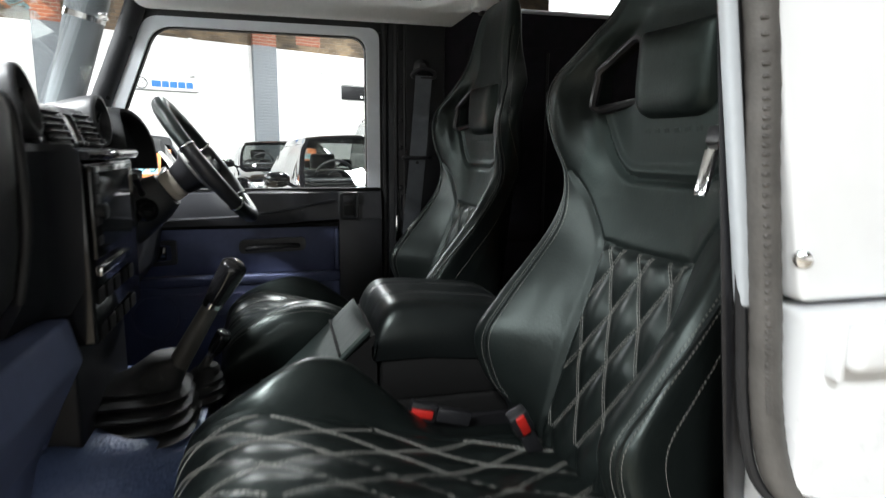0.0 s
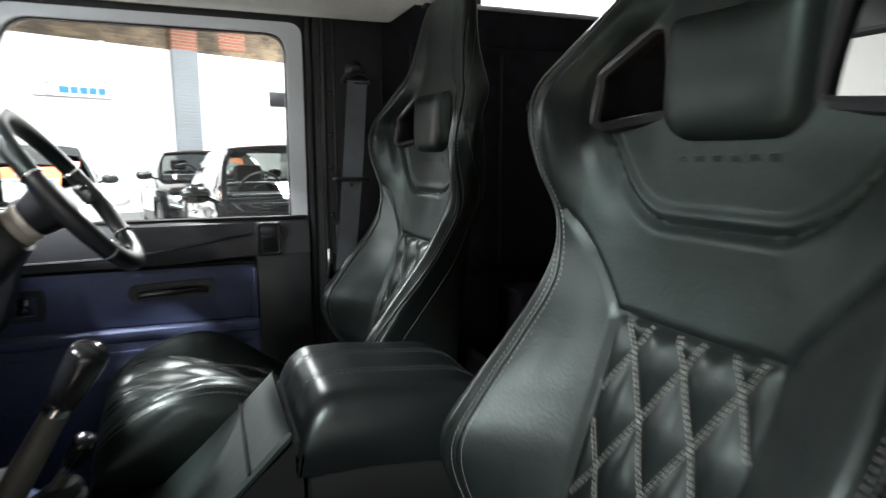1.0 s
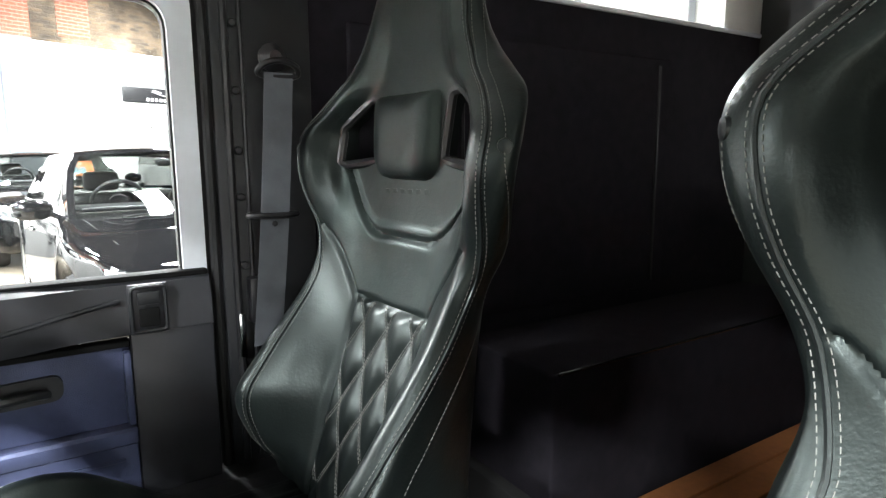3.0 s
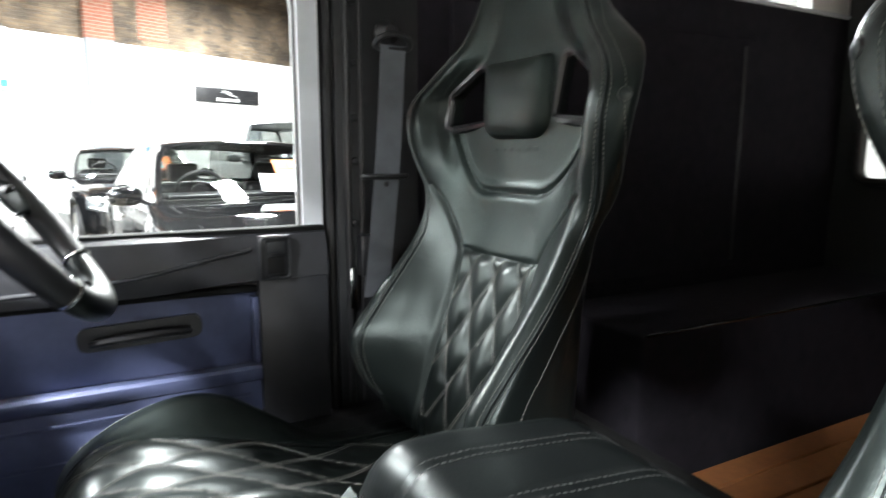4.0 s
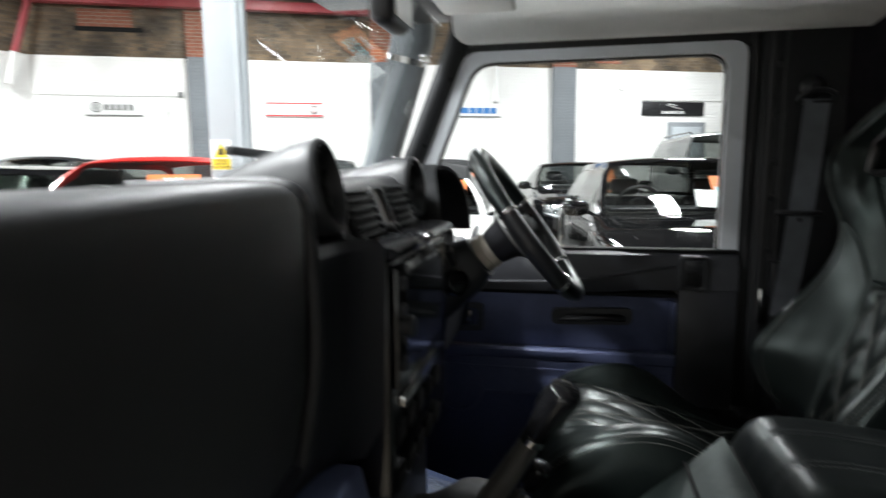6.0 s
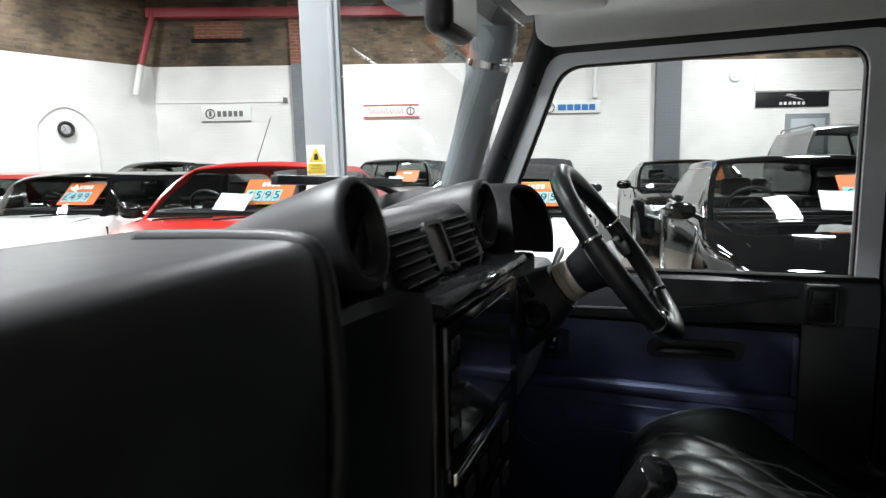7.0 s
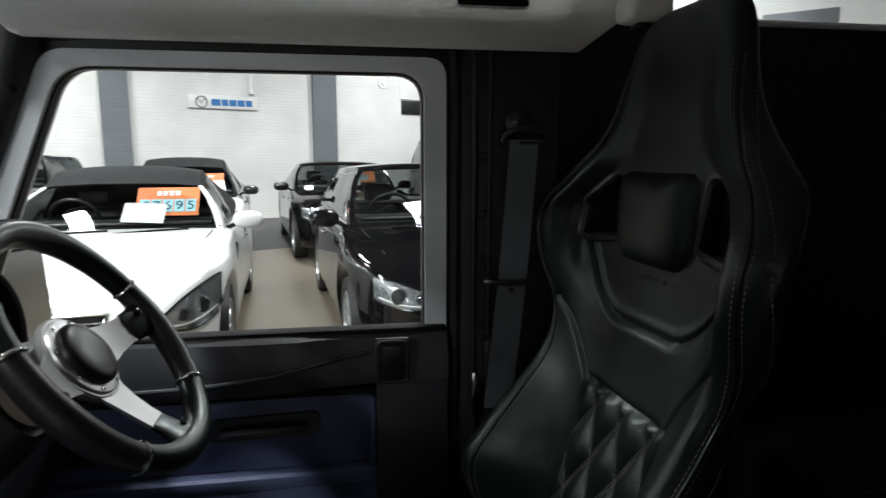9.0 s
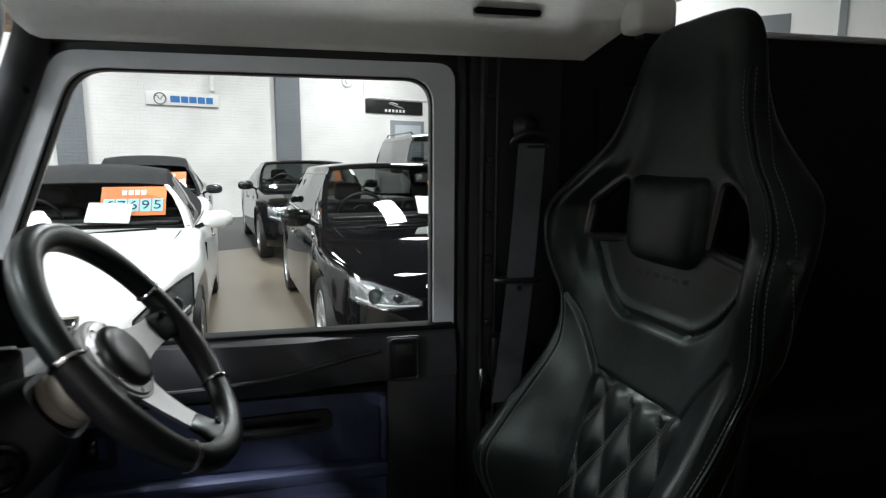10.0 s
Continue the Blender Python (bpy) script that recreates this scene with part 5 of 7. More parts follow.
            if len(line) > 8:
                for off in (-0.0028, 0.0028):
                    dashes(bm, [cushion_point(x, y + off) for x, y in line], up_normal, 0.0058, 0.0016, 0.00062)
    for s in (1, -1):
        for col, off in ((2, 0.034), (2, 0.042)):
            dashes(bm, [cushion_point(x, s * (soft_table(CUSHION, x)[col] + off)) for x in [-0.635 + i * 0.009 for i in range(61)]], lambda p, s=s: Vector((0, 0.5 * s, 0.85)).normalized(), 0.0050, 0.0026, 0.00055)
    flattened(bm, share, dip, worn)
    for v in bm.verts:
        v.co.z += tilt * v.co.y - drop
    tagged(part("cushion_stitching", bm, THREAD, seat, "pale grey contrast stitching", smooth=False), kind="stuff")
    # edge piping
    for s in (1, -1):
        rows = edge_line([0.87 + i * 0.0125 for i in range(57)], FRONT_SEAM[s], s)
        part("piping", tube([p + nn * 0.0004 for p, nn in rows], 0.0024, 6), LEATHER_SMOOTH, seat)
        # Small leather disc that stands in for a highlight on the seam's wrinkle.
        rows = edge_line([1.362, 1.366], SIDE_SEAM[s], s)
        part("seam_stud", lathe([(0.009, -0.003), (0.008, 0.001), (0.004, 0.0022), (0, 0.0026)], axis_pose(rows[0][0], rows[0][1]), 16), LEATHER_SMOOTH, seat)
    for ob in seat.children:
        if not ob.name.startswith(("cushion", "seat_shell")):
            for v in ob.data.vertices:
                side = max(0.0, min(1.0, (-v.co.y - 0.075) / 0.10))
                low = max(0.0, min(1.0, (1.27 - v.co.z) / 0.14))
                v.co.x -= 0.022 * side * side * (3 - 2 * side) * low * low * (3 - 2 * low)
    seat.matrix_world = pose(x_mid, y_mid, 0.80 + lift, 0, 0, 4)
    return seat


build_seat(0.024, 0.318, 0.0, "black quilted leather bucket seat behind the steering wheel", 0.024, -0.05, 0.62, 0.010)
build_seat(0.028, -0.476, 0.008, "black quilted leather bucket seat by the open doorway", 0.018, -0.05, worn=0.3)

# buckles
for x, y, z, a, b_ in ((-0.240, -0.302, 0.853, -75, 0), (-0.138, -0.432, 0.872, -30, 18)):
    b = empty("belt_buckle", (x, y, 0.8), "black belt buckle with a red button", "buckle", "belt buckles")
    bp_ = pose(x, y, z, b_, a, 0)
    part("stalk", box((-0.012, -0.009, -0.06), (0.012, 0.009, 0.0), 0.004, 2, bp_), HARD, b)
    part("head", box((-0.015, -0.010, 0.0005), (0.015, 0.010, 0.046), 0.004, 2, bp_), HARD, b)
    part("button", box((-0.007, -0.0145, 0.008), (0.007, -0.0102, 0.046), 0.002, 2, bp_), RED, b, "red release button")

# ---- centre console ----
cub = empty("centre_console", (-0.15, MID, 0.79), "black leather armrest box with a sloping front", "armrest box")
part("box_body", box((-0.33, -0.185, 0.79), (-0.03, 0.065, 0.835), 0.01, 3), BLACK, cub)
part("box_side", prism([(-0.33, 0.8355), (-0.33, 0.93), (-0.20, 0.93), (-0.035, 0.905), (-0.035, 0.8355)], "y", -0.184, 0.064, 0.006, 2), BLACK, cub)


def lid_height(x):
    e = min(1.0, (x + 0.345) / 0.055, (-0.028 - x) / 0.10)
    return 0.918 + 0.098 * (1 - (1 - e) ** 2.4) ** 0.5, -0.10 * max(0.0, x + 0.25)


secs = []
for i in range(44):
    x = -0.345 + i * 0.315 / 43
    h, low = lid_height(x)
    ring = [(x, -0.19, 0.915 + low), (x, -0.196, 0.94 + low)]
    for j in range(29):
        t = j / 28
        y = -0.196 + 0.262 * t
        edge = min(1, min(t, 1 - t) / 0.16)
        r = (1 - (1 - edge) ** 2.2) ** 0.5
        z = 0.945 + (h - 0.945) * (0.35 + 0.65 * r) if h > 0.945 else h
        for sy in (-0.105, -0.018):
            z -= groove(y - sy, 0.004, 0.004)
        ring.append((x, y, z + low))
    ring += [(x, 0.066, 0.94 + low), (x, 0.060, 0.915 + low)]
    secs.append(ring)
part("lid", loft(secs), LEATHER_SMOOTH, cub, "padded black leather lid with two stitched seams", sharp=50)
bm = bmesh.new()
for sy in (-0.111, -0.099, -0.024, -0.012):
    line = []
    for i in range(48):
        x = -0.335 + i * 0.29 / 47
        h, low = lid_height(x)
        line.append((x, sy, h + low + 0.0002))
    dashes(bm, line, lambda p: Vector((0.1, 0, 1)).normalized(), 0.005, 0.003, 0.0004)
tagged(part("lid_stitching", bm, DARK_THREAD, cub), kind="stuff")
secs = []
for x, z in ((-0.352, 0.972), (-0.40, 0.925), (-0.46, 0.868), (-0.52, 0.815), (-0.60, 0.77)):
    secs.append([(x, -0.172, z), (x, 0.052, z), (x + 0.003, 0.056, z - 0.004), (x + 0.004, 0.056, z - 0.010), (x + 0.004, -0.176, z - 0.010), (x + 0.003, -0.176, z - 0.004)])
part("sloping_front", loft(secs), PANEL_LEATHER, cub, "black leather sloping panel")
secs = []
for x, z in ((-0.342, 0.961), (-0.40, 0.914), (-0.46, 0.857), (-0.52, 0.804), (-0.60, 0.759)):
    secs.append([(x + 0.006, -0.173, z), (x + 0.006, 0.053, z), (x + 0.006, 0.053, 0.70), (x + 0.006, -0.173, 0.70)])
part("front_body", loft(secs), BLACK, cub, "matt black body below the panel")
part("panel_seam", box((-0.405, -0.176, 0.9225), (-0.400, 0.0555, 0.9275), 0.001, 1), BLACK, cub)
cub.matrix_world = Matrix.Translation((0.02, 0, -0.006)) @ cub.matrix_world
# tunnel and gaiters
secs = []
for x, w, z in ((-1.12, 0.29, 0.86), (-0.95, 0.285, 0.845), (-0.80, 0.275, 0.832), (-0.70, 0.25, 0.815), (-0.62, 0.195, 0.79)):
    ring = []
    for j in range(17):
        t = j / 16
        y = MID - w + 2 * w * t
        e = min(1, min(t, 1 - t) / 0.18)
        ring.append((x, y, 0.45 + (z - 0.45) * (1 - (1 - e) ** 2.5) ** 0.5))
    ring += [(x, MID + w, 0.441), (x, MID - w, 0.441)]
    secs.append(ring)
tunnel = setting("gearbox_tunnel", loft(secs), material("blue_black_grained_mat", (0.10, 0.145, 0.29), 0.32, vary=0.2, bump=0.9, bump_scale=160, spec=0.6), "blue-black grained rubber cover over the gearbox", "tunnel cover", sharp=50)

secs = []
for i in range(25):
    f = min(1.0, i / 16)
    up = max(0.0, (i - 16) / 8)
    wave = 0.009 * math.sin(i * math.pi / 2) if i < 16 else 0.0
    rx = (0.125 - 0.055 * f + wave) * (1 - up) + 0.033 * up
    ry = (0.115 - 0.050 * f + wave) * (1 - up) + 0.033 * up
    e = 0.55 + 0.45 * up
    ring = []
    for j in range(40):
        ca, sa = math.cos(2 * math.pi * j / 40), math.sin(2 * math.pi * j / 40)
        ring.append((-0.76 + 0.035 * f + 0.045 * up + rx * abs(ca) ** e * (1 if ca > 0 else -1), -0.11 + 0.045 * f + 0.010 * up + ry * abs(sa) ** e * (1 if sa > 0 else -1), 0.80 + 0.062 * f + 0.045 * up ** 1.4))
    secs.append(ring)
part("lever_boot", loft(secs), RUBBER, tunnel, "ribbed black rubber boot round the gear lever", sharp=80)


LEVER = material("worn_dark_lever", (0.075, 0.072, 0.066), 0.5, vary=0.25, scale=30)


def lever(name, label, base, top, r0, r1, knob_len, knob_r):
    lv = empty(name, base, label, "lever")
    b, t = Vector(base), Vector(top)
    d = (t - b).normalized()
    joint = t - d * knob_len
    shaft = [b.lerp(joint, i / 6) for i in range(7)]
    part("shaft", tube(shaft, [r0 + (r1 - r0) * i / 6 for i in range(7)], 14, flat=0.7), LEVER, lv)
    part("collar", tube([joint - d * 0.006, joint + d * 0.004], r1 * 1.12, 14, flat=0.75), CHROME, lv)
    ks = [0.05, 0.15, 0.35, 0.6, 0.80, 0.90, 0.925, 0.975, 0.985, 1.0]
    part("knob", tube([joint + d * knob_len * f for f in ks], [knob_r * f for f in (0.78, 0.84, 0.92, 1.0, 1.04, 1.0, 0.94, 0.70, 0.58, 0.10)], 18, flat=0.85), GLOSS, lv, "glossy black leather-wrapped knob")
    if name == "gear_lever":
        return lv
    g = []
    for i in range(9):
        rr = (0.078 - 0.007 * i) * (1.0 if i % 2 else 0.9)
        c = b + Vector((0.004 * i, 0, -0.025 + 0.008 * i))
        g.append([(c.x + rr * math.cos(a) * 0.9, c.y + rr * math.sin(a), c.z) for a in [2 * math.pi * j / 20 for j in range(20)]])
    part("gaiter", loft(g), RUBBER, lv, "ribbed black rubber gaiter")
    return lv


lever("gear_lever", "long black gear lever with a glossy knob", (-0.695, -0.056, 0.835), (-0.552, -0.092, 1.080), 0.029, 0.021, 0.088, 0.0265)
lever("transfer_lever", "short black transfer lever beside the gear lever", (-0.655, 0.02, 0.815), (-0.585, 0.0, 0.925), 0.014, 0.011, 0.05, 0.018)

# ---- dashboard ----
dash = empty("dashboard", (-0.95, MID, 0.8), "black and charcoal moulded dashboard under the windscreen", "dashboard")
# passenger block
prof = [(-1.06, 1.335), (-0.98, 1.343), (-0.85, 1.347), (-0.800, 1.347), (-0.786, 1.3445), (-0.777, 1.337), (-0.773, 1.32), (-0.773, 1.24), (-0.777, 1.16), (-0.789, 1.095), (-0.817, 1.055), (-0.88, 1.04), (-1.06, 1.04)]
secs = []
for y, s in ((-0.735, 0.02), (-0.732, 0.008), (-0.722, 0.0), (-0.60, 0.0), (-0.45, 0.0), (-0.40, 0.002), (-0.372, 0.005), (-0.358, 0.010), (-0.350, 0.018)):
    secs.append([(x - s * (1 if 2 <= k <= 10 else 0), y, z - s * (0.4 if 1 <= k <= 5 else 0)) for k, (x, z) in enumerate(prof)])
part("passenger_panel", loft(secs), DASH_TOP, dash, "charcoal padded panel ahead of the passenger", sharp=50)
part("panel_rim", tube(smooth_path([(-0.96, -0.348, 1.340), (-0.86, -0.354, 1.343), (-0.806, -0.356, 1.342), (-0.788, -0.352, 1.330), (-0.783, -0.346, 1.28), (-0.783, -0.344, 1.18), (-0.80, -0.344, 1.08)], 6), 0.0075, 10), DASH_TOP, dash, "rounded rim round the padded panel")
bm = bmesh.new()
for yy, zz, w, hh, rot in ((-0.672, 1.326, 0.0015, 0.012, 0), (-0.680, 1.328, 0.010, 0.0015, 20), (-0.687, 1.326, 0.004, 0.005, 0), (-0.693, 1.326, 0.003, 0.003, 0)):
    add_box(bm, (0, -w / 2, -hh / 2), (0.0015, w / 2, hh / 2), 0.0003, 1, pose(-0.7765, yy, zz, rot, 2, 0))
part("embossed_badge", bm, HARD, dash, "small embossed badge")
# middle section
prof = [(-1.06, 1.305), (-0.88, 1.318), (-0.766, 1.283), (-0.746, 1.282), (-0.737, 1.272), (-0.736, 1.24), (-0.743, 1.075), (-0.766, 1.035), (-1.06, 1.035)]
secs = [[(x - (s if 2 <= k <= 7 else 0), y, z) for k, (x, z) in enumerate(prof)] for y, s in ((-0.346, 0.054), (-0.335, 0.052), (-0.280, 0.046), (-0.262, 0.040), (-0.247, 0.026), (-0.2372, 0.010))]
PAD = material("blue_black_soft_pad", (0.0095, 0.0105, 0.0145), 0.5, vary=0.15, scale=6, bump=0.12, bump_scale=900, spec=0.4)
part("side_pod", loft(secs), PAD, dash, "black side of the centre stack", sharp=30)


part("pod_plateau", box((-1.06, -0.46, 1.28), (-0.83, -0.25, 1.336), 0.012, 3), DASH_TOP, dash, "charcoal top of the dashboard")


def air_pod(y, zc, r):
    """A round vent at the end of a tapering cowl."""
    m = axis_pose((-0.801, y, zc), (0.96, 0.10 if y < 0 else -0.05, 0.20 if y < 0 else 0.10))
    bm = bmesh.new()
    rows = []
    for k, (h, rr, dz) in enumerate(((-0.22, 0.72, -0.030), (-0.14, 0.88, -0.014), (-0.07, 0.99, -0.004), (-0.02, 1.06, 0), (0.004, 1.10, 0), (0.010, 1.05, 0), (0.011, 0.93, 0), (0.004, 0.88, 0), (-0.012, 0.86, 0))):
        rows.append([m @ Vector((rr * r * math.cos(a) + dz, rr * r * math.sin(a), h)) for a in [2 * math.pi * j / 40 for j in range(40)]])
    pod = part("vent_cowl", loft(rows, caps=True), DASH_TOP, dash, "charcoal round vent cowl", sharp=60)
    part("vent_ring", lathe([(0.80 * r, -0.010), (0.86 * r, 0.004), (0.80 * r, 0.006), (0.74 * r, -0.006)], m, 40), PLASTIC, pod)
    part("vent_disc", lathe([(0.76 * r, -0.011), (0.73 * r, -0.004), (0.5 * r, -0.003), (0, -0.0025)], m, 32), BLACK, pod)
    part("vent_vane", box((-0.0015, -0.68 * r, -0.003), (0.0015, 0.68 * r, 0.003), 0.0008, 1, m @ pose(0, 0, 0, 0, 0, 35)), BLACK, pod)
    part("vent_knob", lathe([(0.0035, -0.002), (0.0035, 0.004), (0, 0.005)], m, 12), BLACK, pod)


air_pod(-0.271, 1.338, 0.045)
air_pod(0.082, 1.325, 0.044)
# louvred centre between the cowls
prof = [(-1.06, 1.30), (-0.962, 1.334), (-0.955, 1.332), (-0.952, 1.292), (-0.882, 1.290), (-0.878, 1.338), (-0.870, 1.343), (-0.828, 1.344), (-0.816, 1.340), (-0.808, 1.332), (-0.783, 1.271), (-0.80, 1.25), (-1.06, 1.25)]
secs = [[(x, y, z) for x, z in prof] for y in (-0.246, -0.225, 0.02, 0.045)]
vent_face = part("vent_face", loft(secs), DASH_TOP, dash, "charcoal centre vent housing", sharp=30)
fm = axis_pose((-0.794, -0.102, 1.303), (0.93, 0, 0.36), (0, 1, 0))
for k, c in enumerate((-0.078, 0.078)):
    sl = part("vent_slot", box((c - 0.044, -0.031, -0.004), (c + 0.044, 0.031, 0.0032), 0.004, 2, fm), BLACK, vent_face)
    for j in range(6):
        part("louvre", box((c - 0.042, -0.0275 + j * 0.0105, 0.0015), (c + 0.042, -0.0245 + j * 0.0105, 0.009), 0.0008, 1, fm), PLASTIC, sl)
ck_out = rounded_poly([(-0.0265, -0.033), (-0.0265, 0.031), (0.0265, 0.031), (0.0265, -0.033)], 0.011, 5)
ck_in = rounded_poly([(-0.0205, -0.019), (-0.0205, 0.026), (0.0205, 0.026), (0.0205, -0.019)], 0.009, 5)
bm = ring_frame(bmesh.new(), ck_out, ck_in, "z", 0.0005, 0.0055)
bm.transform(fm)
ck = part("clock_bezel", bm, PLASTIC, vent_face, "black rounded clock bezel")
bm = prism(ck_in, "z", 0.0006, 0.0014, 0, 1)
bm.transform(fm)
part("clock_dial", bm, material("bronze_dial", (0.06, 0.042, 0.03), 0.35, 0.3), ck, "small bronze clock face")
for s in (-1, 1):
    part("clock_button", lathe([(0.0042, 0.003), (0.0042, 0.010), (0.003, 0.012), (0, 0.0122)], fm @ Matrix.Translation((s * 0.012, -0.026, 0.001)), 12), HARD, ck)
part("tray_rim", tube([(-0.955, -0.222, 1.333), (-0.955, 0.02, 1.333)], 0.005, 8), DASH_TOP, dash)
# gloss fascia and centre stack
stack = part("centre_console_face", box((-0.90, -0.2365, 0.985), (-0.743, 0.06, 1.258), 0.006, 3), GLOSS, dash, "gloss black centre stack")
part("stack_base", box((-1.08, -0.2365, 0.80), (-0.776, 0.06, 0.984), 0.006, 3), PAD, dash)
part("fascia_shelf", prism([(-0.812, 1.268), (-0.803, 1.279), (-0.736, 1.273), (-0.731, 1.266), (-0.736, 1.2585), (-0.812, 1.2585)], "y", -0.236, 0.07, 0.0015, 1), GLOSS, dash, "gloss black shelf above the screen")
part("shelf_rib", box((-0.799, -0.21, 1.2792), (-0.779, -0.10, 1.282), 0.001, 1), HARD, dash)
scr = part("screen_frame", box((-0.7428, -0.235, 1.115), (-0.734, 0.018, 1.252), 0.003, 2), GLOSS, stack)
part("screen", box((-0.7338, -0.205, 1.128), (-0.7325, -0.02, 1.242), 0.0005, 1), DIAL, scr, "dark touch screen")
for z in (1.135, 1.165, 1.195, 1.225):
    part("screen_key", box((-0.7338, -0.229, z), (-0.730, -0.211, z + 0.014), 0.002, 2), PLASTIC, scr)
part("volume_knob", lathe([(0.012, 0), (0.012, 0.012), (0.010, 0.014), (0, 0.0145)], axis_pose((-0.7338, -0.22, 1.185), (1, 0, 0)), 18), PLASTIC, scr)
part("disc_slot", box((-0.7428, -0.21, 1.085), (-0.736, -0.02, 1.100), 0.003, 2), CHROME, stack, "bright trim strip")
for r in range(2):
    for c in range(5):
        part("switch", box((-0.7428, -0.225 + c * 0.047, 1.045 - r * 0.055), (-0.7395, -0.190 + c * 0.047, 1.069 - r * 0.055), 0.0015, 1), BLACK, stack)
# under the dash
BOARD = material("blue_grey_board", (0.12, 0.15, 0.28), 0.55, vary=0.2, scale=6)
part("knee_panel", prism([(-1.10, 1.034), (-0.775, 1.034), (-0.760, 0.97), (-0.826, 0.84), (-0.85, 0.60), (-1.12, 0.60)], "y", -0.72, -0.248, 0.006, 2), BOARD, dash, "blue-grey knee panel")
part("driver_panel", prism([(-1.06, 1.20), (-0.80, 1.19), (-0.775, 1.15), (-0.80, 0.98), (-0.90, 0.85), (-1.10, 0.85)], "y", 0.035, 0.58, 0.01, 3), PLASTIC, dash, "black driver's knee panel")
part("dash_core", box((-1.08, -0.72, 1.04), (-0.92, 0.60, 1.295), 0.02, 3), PLASTIC, dash)

# ---- instrument binnacle ----
bin_ = empty("instrument_binnacle", (-0.85, 0.27, 1.2), "black instrument hood behind the steering wheel", "instrument cluster")
secs = []
for x, s in ((-1.02, 0.90), (-0.93, 0.98), (-0.85, 1.0), (-0.80, 1.0), (-0.79, 0.985), (-0.792, 0.94), (-0.83, 0.92)):
    ring = []
    for j in range(29):
        a = math.pi * j / 28
        w, h = 0.152 * s, 0.135 * s
        ring.append((x + 0.03 * math.cos(a) ** 2 * (1 if x > -0.9 else 0), 0.268 + w * (abs(math.cos(a)) ** 0.7) * (1 if math.cos(a) > 0 else -1), 1.225 + h * math.sin(a) ** 0.75))
    secs.append(ring)
bm = bmesh.new()
add_loft(bm, secs, ring=False)
bmesh.ops.solidify(bm, geom=bm.faces[:], thickness=0.006)
part("hood", bm, PLASTIC, bin_, "black hood with a rounded brow", sharp=60)
part("hood_base", box((-1.02, 0.12, 1.18), (-0.795, 0.416, 1.2245), 0.008, 3), BLACK, bin_)
part("dial_face", box((-0.86, 0.13, 1.2255), (-0.855, 0.405, 1.34), 0.002, 1), GLOSS, bin_)
for y, z, r in ((0.205, 1.285, 0.042), (0.325, 1.285, 0.042), (0.265, 1.255, 0.018), (0.385, 1.25, 0.016), (0.15, 1.25, 0.016)):
    d = part("dial", lathe([(r, 0), (r, 0.006), (r * 0.94, 0.008), (r * 0.9, 0.002), (0, 0.0022)], axis_pose((-0.8545, y, z), (1, 0, 0)), 28), HARD, bin_)
    part("needle", box((-0.0008, 0.0, 0.003), (0.0008, r * 0.8, 0.0038), 0, 1, axis_pose((-0.8545, y, z), (1, 0, 0)) @ pose(0, 0, 0, 0, 0, 40)), SIGN_RED, d)
part("dial_lens", box((-0.807, 0.128, 1.226), (-0.805, 0.408, 1.342), 0.0005, 1), SIDE_GLASS, bin_, "clear curved lens")

# ---- steering ----
SPOKE = material("satin_grey_spoke_metal", (0.34, 0.34, 0.335), 0.42, 0.8, vary=0.1, scale=30)
BOSS = material("machined_boss_metal", (0.62, 0.56, 0.48), 0.5, 0.25, vary=0.08, scale=40)
WC = Vector((-0.636, 0.320, 1.246))
WN = Vector((0.811, 0.009, 0.585)).normalized()
WM = axis_pose(WC, WN, (0, 1, 0))
RIM = 0.1576
wheel = empty("steering_wheel", WC, "leather-rimmed three-spoke sports steering wheel", "steering wheel")


def rim_point(a, out=0.0):
    return WM @ Vector(((RIM + out) * math.cos(a), (RIM + out) * math.sin(a), 0))


def rim_arc(a0, a1, n, r0):
    pts = [rim_point(radians(a0 + (a1 - a0) * i / n)) for i in range(n + 1)]
    return tube(pts, [r0 * (1 + 0.10 * math.sin(math.pi * i / n)) for i in range(n + 1)], 14)


